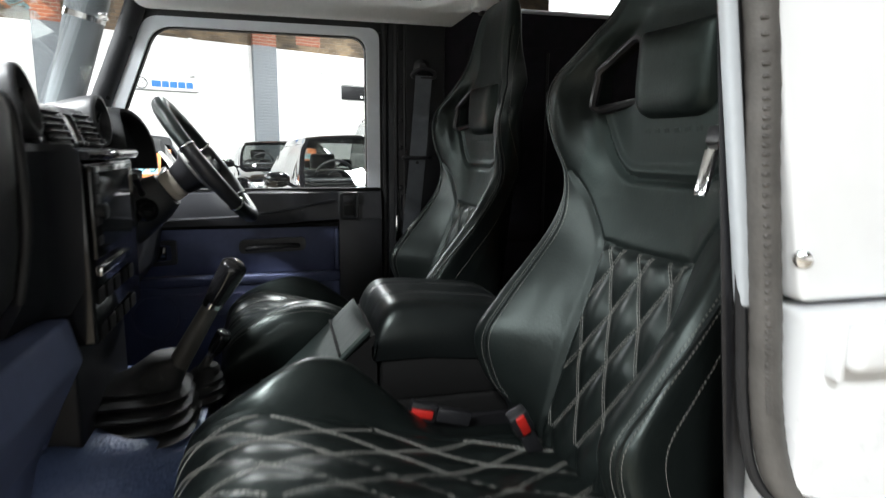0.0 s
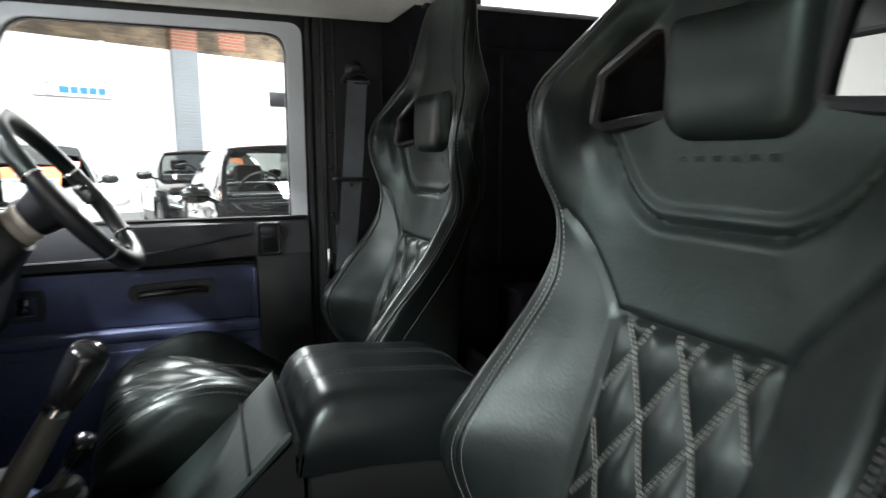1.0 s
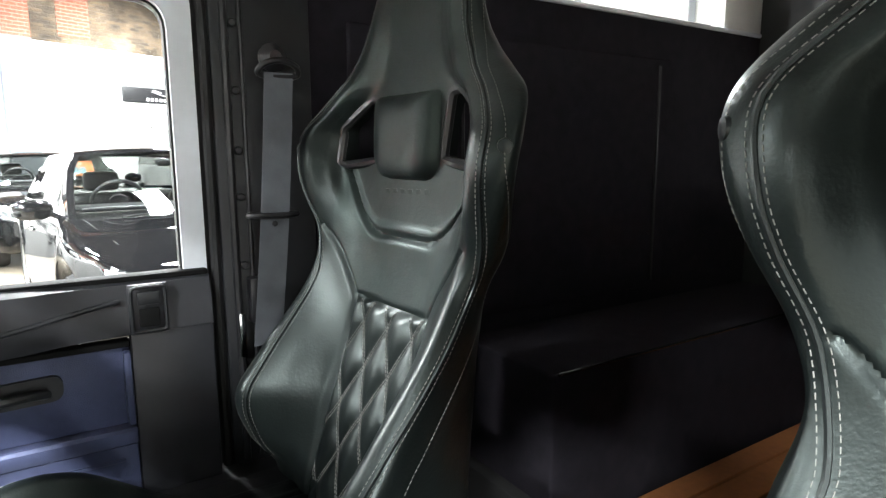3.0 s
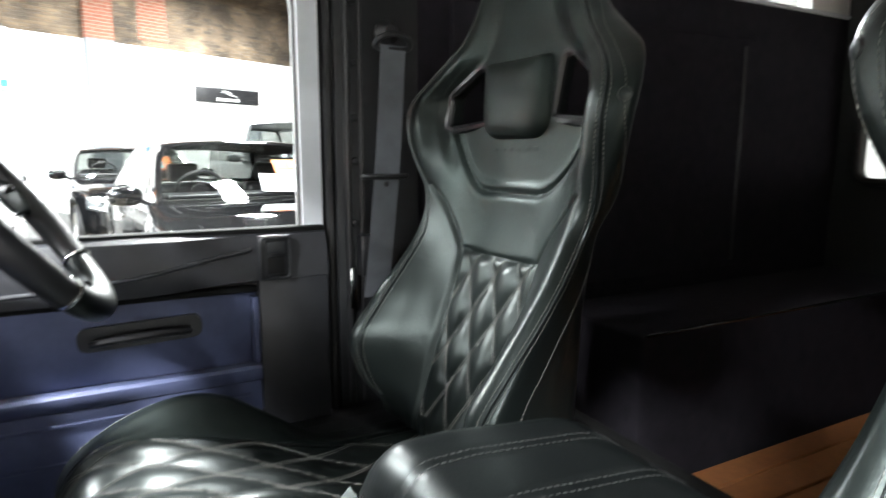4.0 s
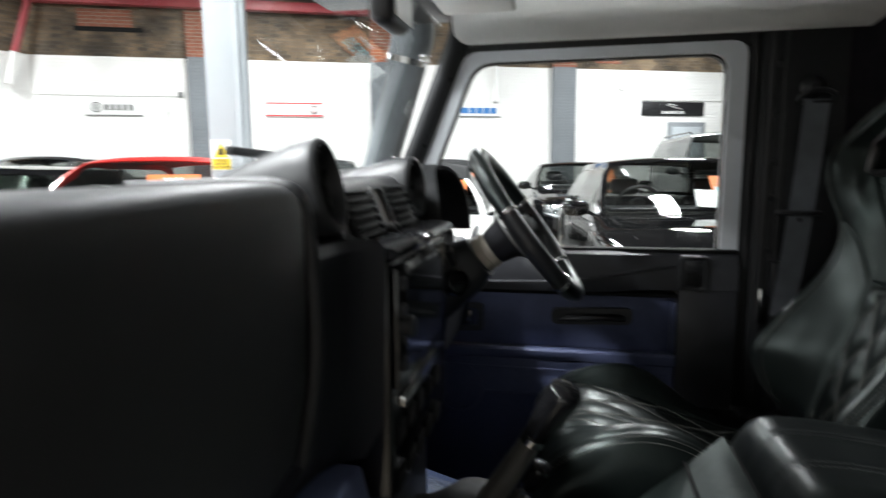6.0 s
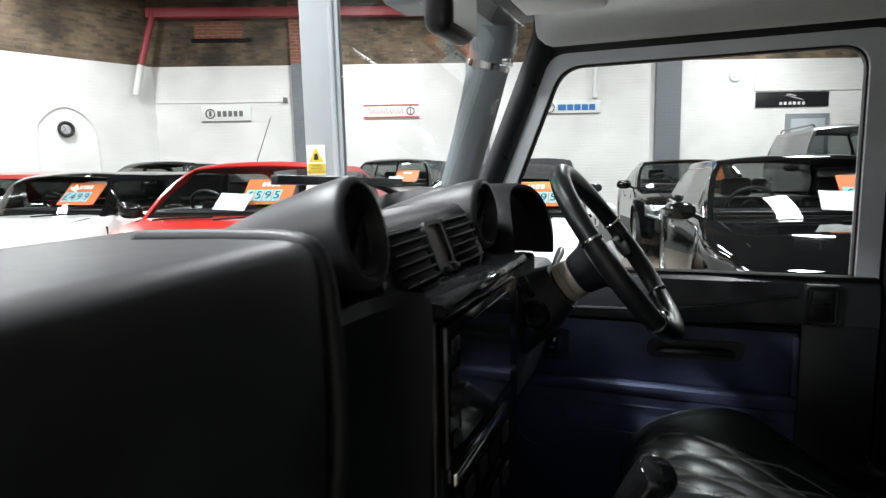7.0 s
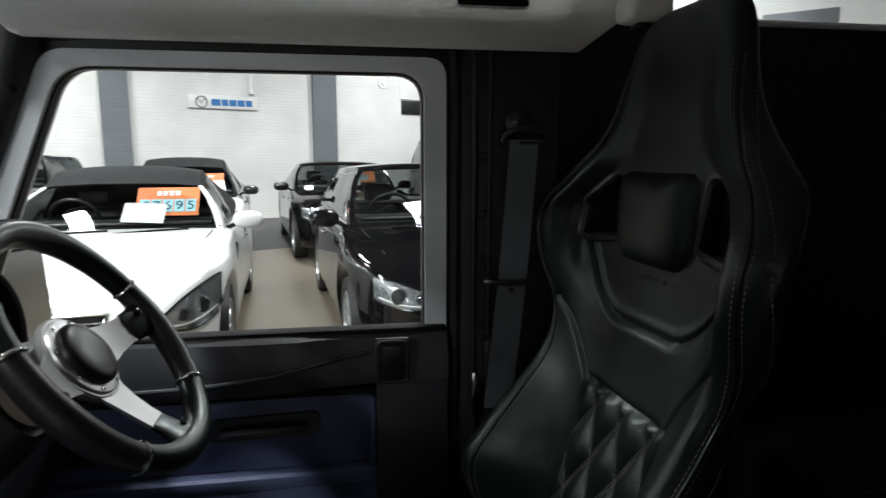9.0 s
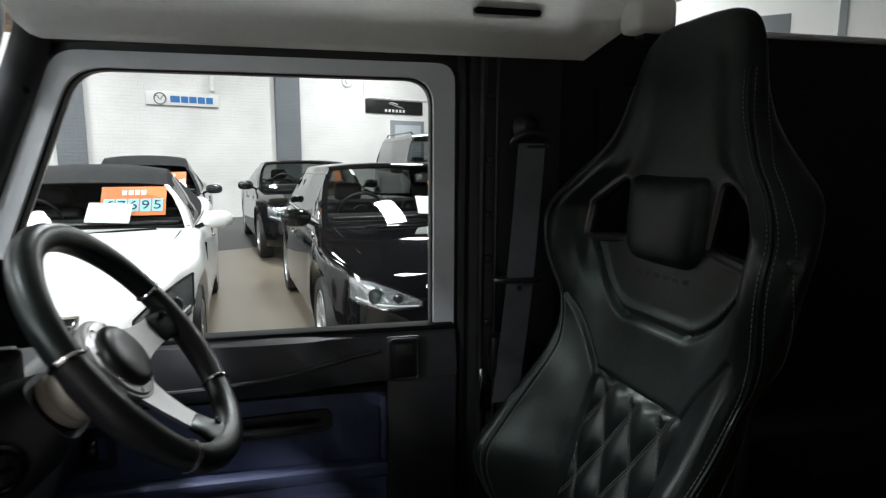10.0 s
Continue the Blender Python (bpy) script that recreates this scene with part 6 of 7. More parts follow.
# angle 0 points to +y; the side grips sit below the middle
arcs = ((-44.5, 13.5, HARD), (15.5, 164.5, LEATHER_SMOOTH), (166.5, 224.5, HARD), (226.5, 313.5, LEATHER_SMOOTH))
for a0, a1, mt in arcs:
    part("rim_grip", rim_arc(a0, a1, 28, 0.0155), mt, wheel, "black leather rim section")
for a in (14.5, 165.5, 225.5, 314.5):
    part("rim_joint", rim_arc(a - 0.98, a + 0.98, 3, 0.0168), CHROME, wheel, "bright rim joint")
for a in (-3, 183, 270):
    d = Vector((math.cos(radians(a)), math.sin(radians(a)), 0))
    n = Vector((-d.y, d.x, 0))
    up = Vector((0, 0, 1))
    secs = []
    for r, w, h in ((0.036, 0.034, -0.031), (0.055, 0.027, -0.029), (0.075, 0.0225, -0.025), (0.098, 0.020, -0.019), (0.118, 0.0195, -0.0125)):
        c = d * r + up * h
        secs.append([WM @ (c + n * w + up * 0.002), WM @ (c - n * w + up * 0.002), WM @ (c - n * w * 0.97 - up * 0.003), WM @ (c + n * w * 0.97 - up * 0.003)])
    spoke = part("spoke", loft(secs), SPOKE, wheel, "satin grey metal spoke")
    secs = []
    for r, w, t, h in ((0.110, 0.0195, 0.0045, -0.0150), (0.114, 0.0220, 0.0065, -0.0138), (0.126, 0.0225, 0.0080, -0.0095), (0.138, 0.0270, 0.0095, -0.0055), (0.148, 0.0370, 0.0110, -0.0020), (0.154, 0.0460, 0.0100, 0.0)):
        c = d * r + up * h
        secs.append([WM @ (c + n * (w * math.cos(q)) + up * (t * math.sin(q))) for q in [2 * math.pi * k / 20 for k in range(20)]])
    part("spoke_sleeve", loft(secs), LEATHER_SMOOTH, wheel, "black leather sleeve over the spoke's end")
    part("sleeve_screw", lathe([(0.005, 0), (0.005, 0.002), (0.003, 0.003), (0, 0.001)], WM @ Matrix.Translation(d * 0.133 + n * 0.011 + up * 0.0022), 12), GLOSS, wheel)
part("hub_plate", lathe([(0.056, -0.037), (0.0575, -0.034), (0.0575, -0.029), (0.055, -0.0265), (0.036, -0.0255)], WM, 40), SPOKE, wheel, "satin grey metal hub plate")
part("hub_ring", lathe([(0.0515, -0.026), (0.0505, -0.0235), (0.046, -0.0225), (0.039, -0.0225)], WM, 40), ALU, wheel, "bright ring with small screws")
for k in range(8):
    a = k * math.pi / 4 + 0.3
    part("hub_screw", lathe([(0.0028, -0.024), (0.0028, -0.0215), (0.0015, -0.021), (0, -0.0214)], WM @ Matrix.Translation((0.0465 * math.cos(a), 0.0465 * math.sin(a), 0)), 10), CHROME, wheel)
part("horn_pad", lathe([(0.041, -0.0235), (0.041, -0.018), (0.0385, -0.0135), (0.032, -0.0105), (0.018, -0.0088), (0, -0.0082)], WM, 36), HARD, wheel, "black domed horn pad")
part("boss", lathe([(0.033, -0.0805), (0.036, -0.077), (0.042, -0.050), (0.052, -0.0375)], WM, 32), HARD, wheel)
part("boss_ring", lathe([(0.033, -0.110), (0.0355, -0.108), (0.0355, -0.097), (0.033, -0.0955), (0.0355, -0.094), (0.0355, -0.083), (0.033, -0.081)], WM, 36), BOSS, wheel, "machined metal boss adaptor")
col = empty("steering_column", (-0.8, 0.36, 1.15), "black steering column cowl with ignition lock", "steering column")
secs = []
for h, w, t in ((-0.111, 0.040, 0.042), (-0.145, 0.056, 0.054), (-0.22, 0.064, 0.064), (-0.30, 0.058, 0.06)):
    secs.append([WM @ Vector((w * (abs(math.cos(a)) ** 0.6) * (1 if math.cos(a) > 0 else -1), t * (abs(math.sin(a)) ** 0.6) * (1 if math.sin(a) > 0 else -1), h)) for a in [2 * math.pi * j / 28 for j in range(28)]])
part("cowl", loft(secs), PLASTIC, col, sharp=50)
igm = axis_pose(WM @ Vector((-0.066, -0.012, -0.165)), WM.to_3x3() @ Vector((-0.85, -0.1, 0.5)))
part("ignition_ring", lathe([(0.026, -0.02), (0.026, 0.006), (0.022, 0.010), (0.017, 0.006)], igm, 24), GLOSS, col)
part("ignition_lock", lathe([(0.016, 0), (0.016, 0.010), (0, 0.011)], igm, 20), GLOSS, col)
part("key_slot", box((-0.002, -0.012, 0.0112), (0.002, 0.012, 0.016), 0.001, 1, igm), BLACK, col)
for s, z in ((1, -0.14), (-1, -0.15)):
    a, b = WM @ Vector((s * 0.055, 0.02, z)), WM @ Vector((s * 0.155, 0.05, z + 0.03))
    part("stalk", tube([a, a.lerp(b, 0.5), a.lerp(b, 0.85), b], [0.007, 0.006, 0.009, 0.007], 10), HARD, col, "black control stalk")

# ---- parked cars ----
from mathutils.bvhtree import BVHTree

def paint(name, c, metal=0.0):
    return material(name, c, 0.04 if sum(c) < 0.1 else 0.3, metal, vary=0.04, scale=3, coat=0.0 if sum(c) < 0.1 else 0.6, spec=0.5, rough_vary=0.1)


P_BLACK = paint("black_car_paint", (0.004, 0.004, 0.0045))
P_WHITE = paint("white_car_paint", (0.80, 0.80, 0.79))
P_RED = paint("red_car_paint", (0.48, 0.018, 0.014))
P_SILVER = paint("silver_car_paint", (0.38, 0.39, 0.39), 0.6)
P_GREY = paint("grey_car_paint", (0.042, 0.044, 0.045), 0.4)
P_DARK = paint("dark_grey_car_paint", (0.03, 0.032, 0.035), 0.3)
SOFT_TOP = material("black_canvas_top", (0.014, 0.014, 0.015), 0.85, vary=0.2, bump=0.4, bump_scale=500, spec=0.2)
LENS = pane_material("clear_lamp_lens", (0.9, 0.92, 0.93), base=0.06)
LAMP_SILVER = material("lamp_reflector", (0.66, 0.67, 0.68), 0.22, 0.8, vary=0.4, scale=14)
TYRE = RUBBER


def build_car(label, colour, at, heading, L, W, H, style):
    """A car that stands on the floor, nose along heading; style gives its lines as shares of length and metres."""
    hd = Vector((heading[0], heading[1], 0)).normalized()
    m = Matrix(((hd.x, -hd.y, 0, at[0]), (hd.y, hd.x, 0, at[1]), (0, 0, 1, 0), (0, 0, 0, 1)))
    car = empty("car", Matrix.Identity(4), label, "car", "parked cars")
    wb, fo = style["wheelbase"], style["front_overhang"]
    xf = L / 2 - fo
    xr = xf - wb
    R = style.get("wheel", 0.32)
    hood0, hood1, belt, deck = style["nose_z"], style["hood_z"], style["belt_z"], style["deck_z"]
    x_ws, x_rt0, x_rt1, x_rb = [L / 2 - s * L for s in style["cabin"]]
    roof_mat = style.get("roof", colour)
    hw = W / 2
    top = [(-L / 2, deck - 0.28), (-L / 2 + 0.05, deck - 0.08), (-L / 2 + 0.18, deck), (x_rb, deck + 0.01), (x_rt1, belt + 0.0), (x_ws - 0.25, belt), (x_ws + 0.05, hood1), (L / 2 - 0.55, (hood0 + hood1) / 2 + 0.014), (L / 2 - 0.16, hood0 + 0.02), (L / 2 - 0.05, hood0 - 0.09), (L / 2, hood0 - 0.22)]
    plan = [(-L / 2, hw * 0.70), (-L / 2 + 0.10, hw * 0.86), (-L / 2 + 0.45, hw * 0.96), (xr, hw), (0, hw), (xf, hw * 0.99), (L / 2 - 0.45, hw * 0.93), (L / 2 - 0.16, hw * 0.82), (L / 2 - 0.04, hw * 0.66), (L / 2, hw * 0.48)]
    n = 150
    secs = []
    for i in range(n + 1):
        f = i / n
        x = -L / 2 + L * (f if f < 0.8 else 0.8 + 0.2 * math.sin((f - 0.8) / 0.2 * math.pi / 2))
        zt, w = soft_table(top, x)[0], soft_table(plan, x)[0]
        zb = 0.20 + 0.10 * max(0, (abs(x) - L / 2 + 0.35) / 0.35)
        for xw in (xf, xr):
            q = (R + 0.05) ** 2 - (x - xw) ** 2
            if q > 0:
                zb = max(zb, R + math.sqrt(q) - 0.02)
        zb = min(zb, zt - 0.12)
        sh = min(zt - 0.03, belt - 0.07)
        sh = max(sh, zb + 0.05)
        front = max(0.0, min(1.0, (x - x_ws) / 0.5))
        crown = 0.015 + 0.025 * front
        flare = 1.0
        for xw in (xf, xr):
            flare += 0.012 * math.exp(-((x - xw) / (R + 0.12)) ** 4)
        half = [(0, zb), (w * 0.90, zb), (w * 0.965 * flare, zb + 0.02), (w * flare, zb + (sh - zb) * 0.35), (w * 0.99 * flare, zb + (sh - zb) * 0.72), (w * 0.965, sh), (w * (0.90 - 0.02 * front), max(sh, zt - 0.008)), (w * 0.68, zt + crown * 0.55), (w * 0.34, zt + crown * 0.92), (0, zt + crown)]
        half = half[:2] + [(max(0.0, q.x), q.y) for q in smooth_path([(y, z, 0) for y, z in half[2:]], 4)]
        secs.append([(x, y, z) for y, z in half] + [(x, -y, z) for y, z in half[-2:0:-1]])
    bm = loft(secs)
    bmesh.ops.recalc_face_normals(bm, faces=bm.faces)
    skin = BVHTree.FromBMesh(bm)
    body = part("body", bm, colour, car, sharp=46)

    def on_nose(y, z, out=0.005):
        """The point of the front skin straight ahead of y and z."""
        hit = skin.ray_cast(Vector((L, y, z)), Vector((-1, 0, 0)))
        if hit[0] is None:
            return Vector((L / 2 - 0.1, y, z))
        return hit[0] + hit[1] * (out if hit[1].x > 0 else -out)

    # cabin: a ribbon of windscreen, roof and rear window, with curved sides below it
    zr = H - 0.03
    zw = zr - style.get("head_drop", 0.0)
    wb_, wr = hw * 0.90, hw * style.get("roof_width", 0.69)
    spine = smooth_path([(x_ws + 0.08, 0, belt - 0.015), (x_ws + (x_rt0 - x_ws) * 0.42 + 0.05, 0, belt + (zw - belt) * 0.50), (x_rt0 + 0.03, 0, zw - 0.004), (x_rt0 + (x_rt1 - x_rt0) * 0.32, 0, zr + 0.006), (x_rt0 + (x_rt1 - x_rt0) * 0.68, 0, zr), (x_rt1 - 0.02, 0, zr - 0.035), (x_rt1 + (x_rb - x_rt1) * 0.55, 0, zr - 0.035 + (deck - zr) * 0.48), (x_rb - 0.03, 0, deck + 0.0)], 8)
    k_ws, k_rf = 16, 40
    widths = [(0, wb_ * 0.97), (10, (wb_ + wr) / 2 + 0.01), (k_ws, wr + 0.35 * (zr - zw) + 0.01), (28, wr + 0.02), (k_rf, wr - 0.01), (48, (wb_ + wr) / 2 - 0.02), (56, wb_ * 0.92)]
    bow = [(0, 0.17), (k_ws, 0.07), (24, 0.0), (34, 0.0), (k_rf, -0.02), (56, -0.08)]
    drop = [(0, 0.0), (k_ws, 0.03), (28, 0.045), (k_rf, 0.04), (56, 0.0)]
    us = [-1.0, -0.945, -0.8, -0.6, -0.4, -0.2, 0.0, 0.2, 0.4, 0.6, 0.8, 0.945, 1.0]
    ribbon, edge = [], []
    for k, p in enumerate(spine):
        w, bw, dr = soft_table(widths, k)[0], soft_table(bow, k)[0], soft_table(drop, k)[0]
        ribbon.append([(p.x - bw * u * u, u * w, p.z - dr * abs(u) ** 2.6) for u in us])
        edge.append((p.x - bw, w, p.z - dr))

    def patches(grid, kind_of, solid):
        """Splits a sheet of points into one mesh for each kind of face."""
        kinds = {}
        for i in range(len(grid) - 1):
            for j in range(len(grid[0]) - 1):
                kinds.setdefault(kind_of(i, j), []).append((i, j))
        for kind, cells in kinds.items():
            if kind is None:
                continue
            name, mat = kind
            bm = bmesh.new()
            seen = {}
            for i, j in cells:
                vs = []
                for q in ((i, j), (i + 1, j), (i + 1, j + 1), (i, j + 1)):
                    if q not in seen:
                        seen[q] = bm.verts.new(grid[q[0]][q[1]])
                    vs.append(seen[q])
                bm.faces.new(vs)
            bmesh.ops.remove_doubles(bm, verts=bm.verts, dist=1e-5)
            bmesh.ops.recalc_face_normals(bm, faces=bm.faces)
            if mat not in (CAR_GLASS, CAR_SCREEN):
                bmesh.ops.solidify(bm, geom=bm.faces[:], thickness=solid)
            part(name, bm, mat, car, sharp=60)

    pillar_mat = style.get("pillar", colour)

    def top_kind(i, j):
        rim = j in (0, len(us) - 2)
        if i < k_ws - 1:
            return ("front_pillar", pillar_mat) if rim else ("windscreen", CAR_SCREEN)
        if i < k_rf + 1:
            return ("roof", roof_mat)
        if style.get("soft"):
            return ("roof", roof_mat)
        return ("rear_pillar", colour) if rim or i > 53 else ("rear_window", CAR_GLASS)

    patches(ribbon, top_kind, 0.012)
    mid = x_rt0 + (x_rt1 - x_rt0) * style.get("b_post", 0.42)
    back = x_rt1 + (x_rb - x_rt1) * style.get("quarter", 0.25)
    for s in (1, -1):
        grid = []
        for x, y, z in edge:
            h = max(0.0, z - belt + 0.012)
            lo = min(0.058 if x < x_rt0 + 0.05 else 0.10, h)
            row = [(x, s * y, z)]
            yb = wb_ * (0.975 if x > x_rb + 0.3 else 0.96)
            for t in range(7):
                d = lo + (h - lo) * t / 6
                f = d / h if h > 1e-4 else 1.0
                row.append((x, s * (y + (yb - y) * f + 0.018 * math.sin(math.pi * f) * min(1, h / 0.3)), z - d))
            grid.append(row)

        def side_kind(i, j):
            x = (edge[i][0] + edge[i + 1][0]) / 2
            if j == 0:
                return ("roof_rail", pillar_mat if x > x_rt0 - 0.02 else roof_mat)
            if abs(x - mid) < 0.05:
                return ("door_post", GLOSS)
            if x < back:
                return ("rear_pillar", roof_mat if style.get("soft") else colour)
            if style.get("soft") and x < mid:
                return ("roof_side", roof_mat)
            return ("side_window", CAR_GLASS)
        patches(grid, side_kind, 0.010)
        line = [(x, s * (wb_ * 0.985), belt + 0.004) for x in (edge[2][0], (edge[2][0] + mid) / 2, mid, (mid + back) / 2, back)]
        part("window_trim", tube(line, 0.009, 6), CHROME if style.get("chrome") else GLOSS, car)
        if style.get("chrome") and not style.get("soft"):
            part("window_trim", tube([grid[i][1] for i in range(3, len(edge)) if edge[i][0] > back], 0.006, 6), CHROME, car)
        # mirrors
        mp = Vector((x_ws - 0.20, s * (hw + 0.07), belt + 0.055))
        bm = bmesh.new()
        bmesh.ops.create_uvsphere(bm, u_segments=16, v_segments=10, radius=1)
        for v in bm.verts:
            c = v.co
            v.co = Vector((mp.x + 0.055 * c.x, mp.y + 0.115 * (abs(c.y) ** 0.7) * (1 if c.y > 0 else -1), mp.z + 0.068 * (abs(c.z) ** 0.8) * (1 if c.z > 0 else -1)))
        mr = part("door_mirror", bm, style.get("mirror", colour), car)
        part("mirror_foot", tube([(mp.x - 0.01, s * wb_ * 0.97, belt - 0.02), (mp.x, s * (hw - 0.01), belt + 0.03)], 0.02, 6), GLOSS, mr)
        # doors: shut lines and handles
        for x in (x_ws - 0.02, mid - 0.06):
            part("shut_line", box((x - 0.004, s * hw * 0.955 - 0.003, 0.32), (x + 0.004, s * hw * 0.955 + 0.03 * s + 0.003, belt - 0.1), 0, 1), BLACK, car)
        part("door_handle", tube([(mid + 0.20, s * hw * 0.985, belt - 0.17), (mid + 0.10, s * (hw * 0.985 + 0.025), belt - 0.165), (mid + 0.02, s * hw * 0.985, belt - 0.165)], 0.012, 6), CHROME if style.get("chrome") else colour, car)
        # wheels
        for xw in (xf, xr):
            wm_ = axis_pose((xw, s * (hw - 0.10), R), (0, s, 0))
            wl = part("wheel", lathe([(R * 0.66, -0.10), (R * 0.95, -0.105), (R, -0.07), (R, 0.05), (R * 0.95, 0.085), (R * 0.72, 0.082), (R * 0.68, 0.06)], wm_, 40), TYRE, car)
            part("rim", lathe([(R * 0.67, -0.06), (R * 0.70, 0.075), (R * 0.66, 0.083), (R * 0.62, 0.05), (R * 0.58, -0.03), (0, -0.03)], wm_, 36), P_SILVER, wl)
            for k in range(style.get("spokes", 5)):
                a = 2 * math.pi * k / style.get("spokes", 5)
                part("rim_spoke", box((-0.028, 0.03, 0.03), (0.028, R * 0.66, 0.070), 0.012, 2, wm_ @ pose(0, 0, 0, 0, 0, math.degrees(a))), P_SILVER, wl)
            part("wheel_cap", lathe([(0.05, 0.03), (0.045, 0.078), (0, 0.082)], wm_, 16), ALU, wl)
        # head lamps
        lz = hood0 - 0.10 - style.get("lamp_drop", 0.0)
        ly = hw * style.get("lamp_y", 0.66)
        lx = L / 2 - style.get("lamp_back", 0.20)
        if style.get("round_lamp"):
            lm = axis_pose((lx - 0.01, s * ly, lz + 0.03), (0.86, 0.18 * s, 0.40))
            lamp = part("headlight", lathe([(0.115, -0.05), (0.118, 0.04), (0.108, 0.052), (0.10, 0.045)], lm, 28), CHROME, car)
            part("reflector", lathe([(0.10, 0.02), (0.07, 0.0), (0.03, -0.005), (0.0, 0.0)], lm, 24), CHROME, lamp)
            part("lens", lathe([(0.101, 0.044), (0.07, 0.062), (0, 0.07)], lm, 24), LENS, lamp)
        else:
            lw, lh = style.get("lamp_size", (0.22, 0.075))
            grid, glass = [], []
            for k in range(17):
                t = k / 16
                y = ly - lw + 2 * lw * t
                hh = lh * (0.18 + 0.98 * math.sin(math.pi * (0.03 + 0.60 * t)))
                zc = lz - 0.01 + 0.07 * t
                grid.append([on_nose(s * y, zc - hh + 2 * hh * j / 8, 0.003) for j in range(9)])
                glass.append([on_nose(s * y, zc - hh + 2 * hh * j / 8, 0.016) for j in range(9)])
            bm = bmesh.new()
            add_loft(bm, grid, ring=False)
            lamp = part("headlight", bm, LAMP_SILVER, car, "clear headlight with bright reflector", sharp=60)
            bm = bmesh.new()
            add_loft(bm, glass, ring=False)
            part("lens", bm, LENS, lamp, sharp=60)
            rim = [r[0] for r in grid] + [q for q in grid[-1][1:-1]] + [r[-1] for r in grid[::-1]] + [q for q in grid[0][-2:0:-1]]
            part("lamp_rim", tube(rim, 0.007, 6, True), GLOSS, lamp)
            for t, r in ((0.42, 0.034), (0.72, 0.046)):
                k = int(t * 16)
                c = grid[k][4]
                lm = axis_pose(c, (0.9, 0.35 * s, 0.2))
                part("projector", lathe([(r * 0.8, -0.02), (r * 0.8, 0.004), (r * 0.55, 0.008), (0, 0.012)], lm, 20), DIAL, lamp)
                part("lamp_surround", lathe([(r * 0.80, 0.0), (r * 0.86, 0.010), (r, 0.010), (r * 1.1, 0.0)], lm, 24), CHROME, lamp)
            part("light_strip", tube([Vector(r[1]).lerp(Vector(r[2]), 0.5) + Vector((0.006, 0, 0)) for r in grid[1:-1]], 0.006, 6), SIGN_WHITE, lamp)
    # grille and lower bumper
    gx = L / 2 - 0.055
    gw, gz0, gz1 = style.get("grille", (0.36, 0.36, 0.62))
    def nose_patch(y0, y1, taper, z0, z1, out):
        rows = []
        for k in range(13):
            t = k / 12
            z = z0 + (z1 - z0) * t
            q = taper + (1 - taper) * t
            rows.append([on_nose((y0 + (y1 - y0) * j / 14) * q, z, out) for j in range(15)])
        return rows

    rows = nose_patch(-gw, gw, 0.72, gz0, gz1, 0.004)
    bm = bmesh.new()
    add_loft(bm, rows, ring=False)
    g = part("grille", bm, BLACK, car, sharp=60)
    part("grille_frame", tube(rows[0] + [r[-1] for r in rows[1:-1]] + rows[-1][::-1] + [r[0] for r in rows[-2:0:-1]], 0.010, 8, True), CHROME, g)
    for k in (2, 4, 6, 8, 10):
        part("grille_bar", tube([p + Vector((0.004, 0, 0)) for p in rows[k]], 0.006, 6), CHROME if style.get("chrome") else GLOSS, g)
    bx = on_nose(0, (gz0 + gz1) / 2 + 0.1, 0.0).x + 0.014
    if style.get("rings"):
        for k in range(4):
            part("emblem", tube([(bx, (k - 1.5) * 0.062 + 0.042 * math.cos(a), (gz0 + gz1) / 2 + 0.10 + 0.042 * math.sin(a)) for a in [2 * math.pi * j / 20 for j in range(20)]], 0.006, 6, True), CHROME, g)
    else:
        part("emblem", lathe([(0.045, -0.004), (0.045, 0.006), (0, 0.010)], axis_pose((bx - 0.01, 0, gz1 - 0.02), (1, 0, 0.1)), 20), CHROME, g)
    bm = bmesh.new()
    add_loft(bm, nose_patch(-hw * 0.72, hw * 0.72, 0.94, 0.235, 0.31, 0.003), ring=False)
    part("lower_intake", bm, BLACK, car, sharp=60)
    px_ = on_nose(0, 0.42, 0.0).x
    part("plate_blank", box((px_ - 0.02, -0.26, 0.365), (px_ + 0.014, 0.26, 0.475), 0.004, 1), SIGN_BLACK, car)
    # cabin inside
    # Black plate at belt height stands in for the shade inside the cabin.
    part("cabin_floor", box((x_rb + 0.14, -wb_ * 0.955, belt - 0.03), (x_ws - 0.12, wb_ * 0.955, belt + 0.024), 0.01), BLACK, car)
    part("inner_dash", box((x_ws - 0.48, -wb_ * 0.86, belt + 0.0245), (x_ws - 0.16, wb_ * 0.86, belt + 0.055), 0.012, 3), HARD, car)
    for s in (1, -1):
        part("front_seat", box((x_ws - 1.25, s * 0.38 - 0.24, belt - 0.5), (x_ws - 1.08, s * 0.38 + 0.24, belt + 0.10), 0.06, 3), HARD, car)
        part("headrest", box((x_ws - 1.24, s * 0.38 - 0.13, belt + 0.11), (x_ws - 1.14, s * 0.38 + 0.13, belt + 0.27), 0.04, 3), HARD, car)
    sm = axis_pose((x_ws - 0.60, -0.38, belt + 0.06), (-0.85, 0, 0.5))
    sw_ = part("inner_wheel", tube([sm @ Vector((0.18 * math.cos(a), 0.18 * math.sin(a), 0)) for a in [2 * math.pi * j / 28 for j in range(28)]], 0.014, 8, True), HARD, car)
    part("wheel_boss", lathe([(0.07, -0.02), (0.06, 0.01), (0, 0.015)], sm, 16), HARD, sw_)
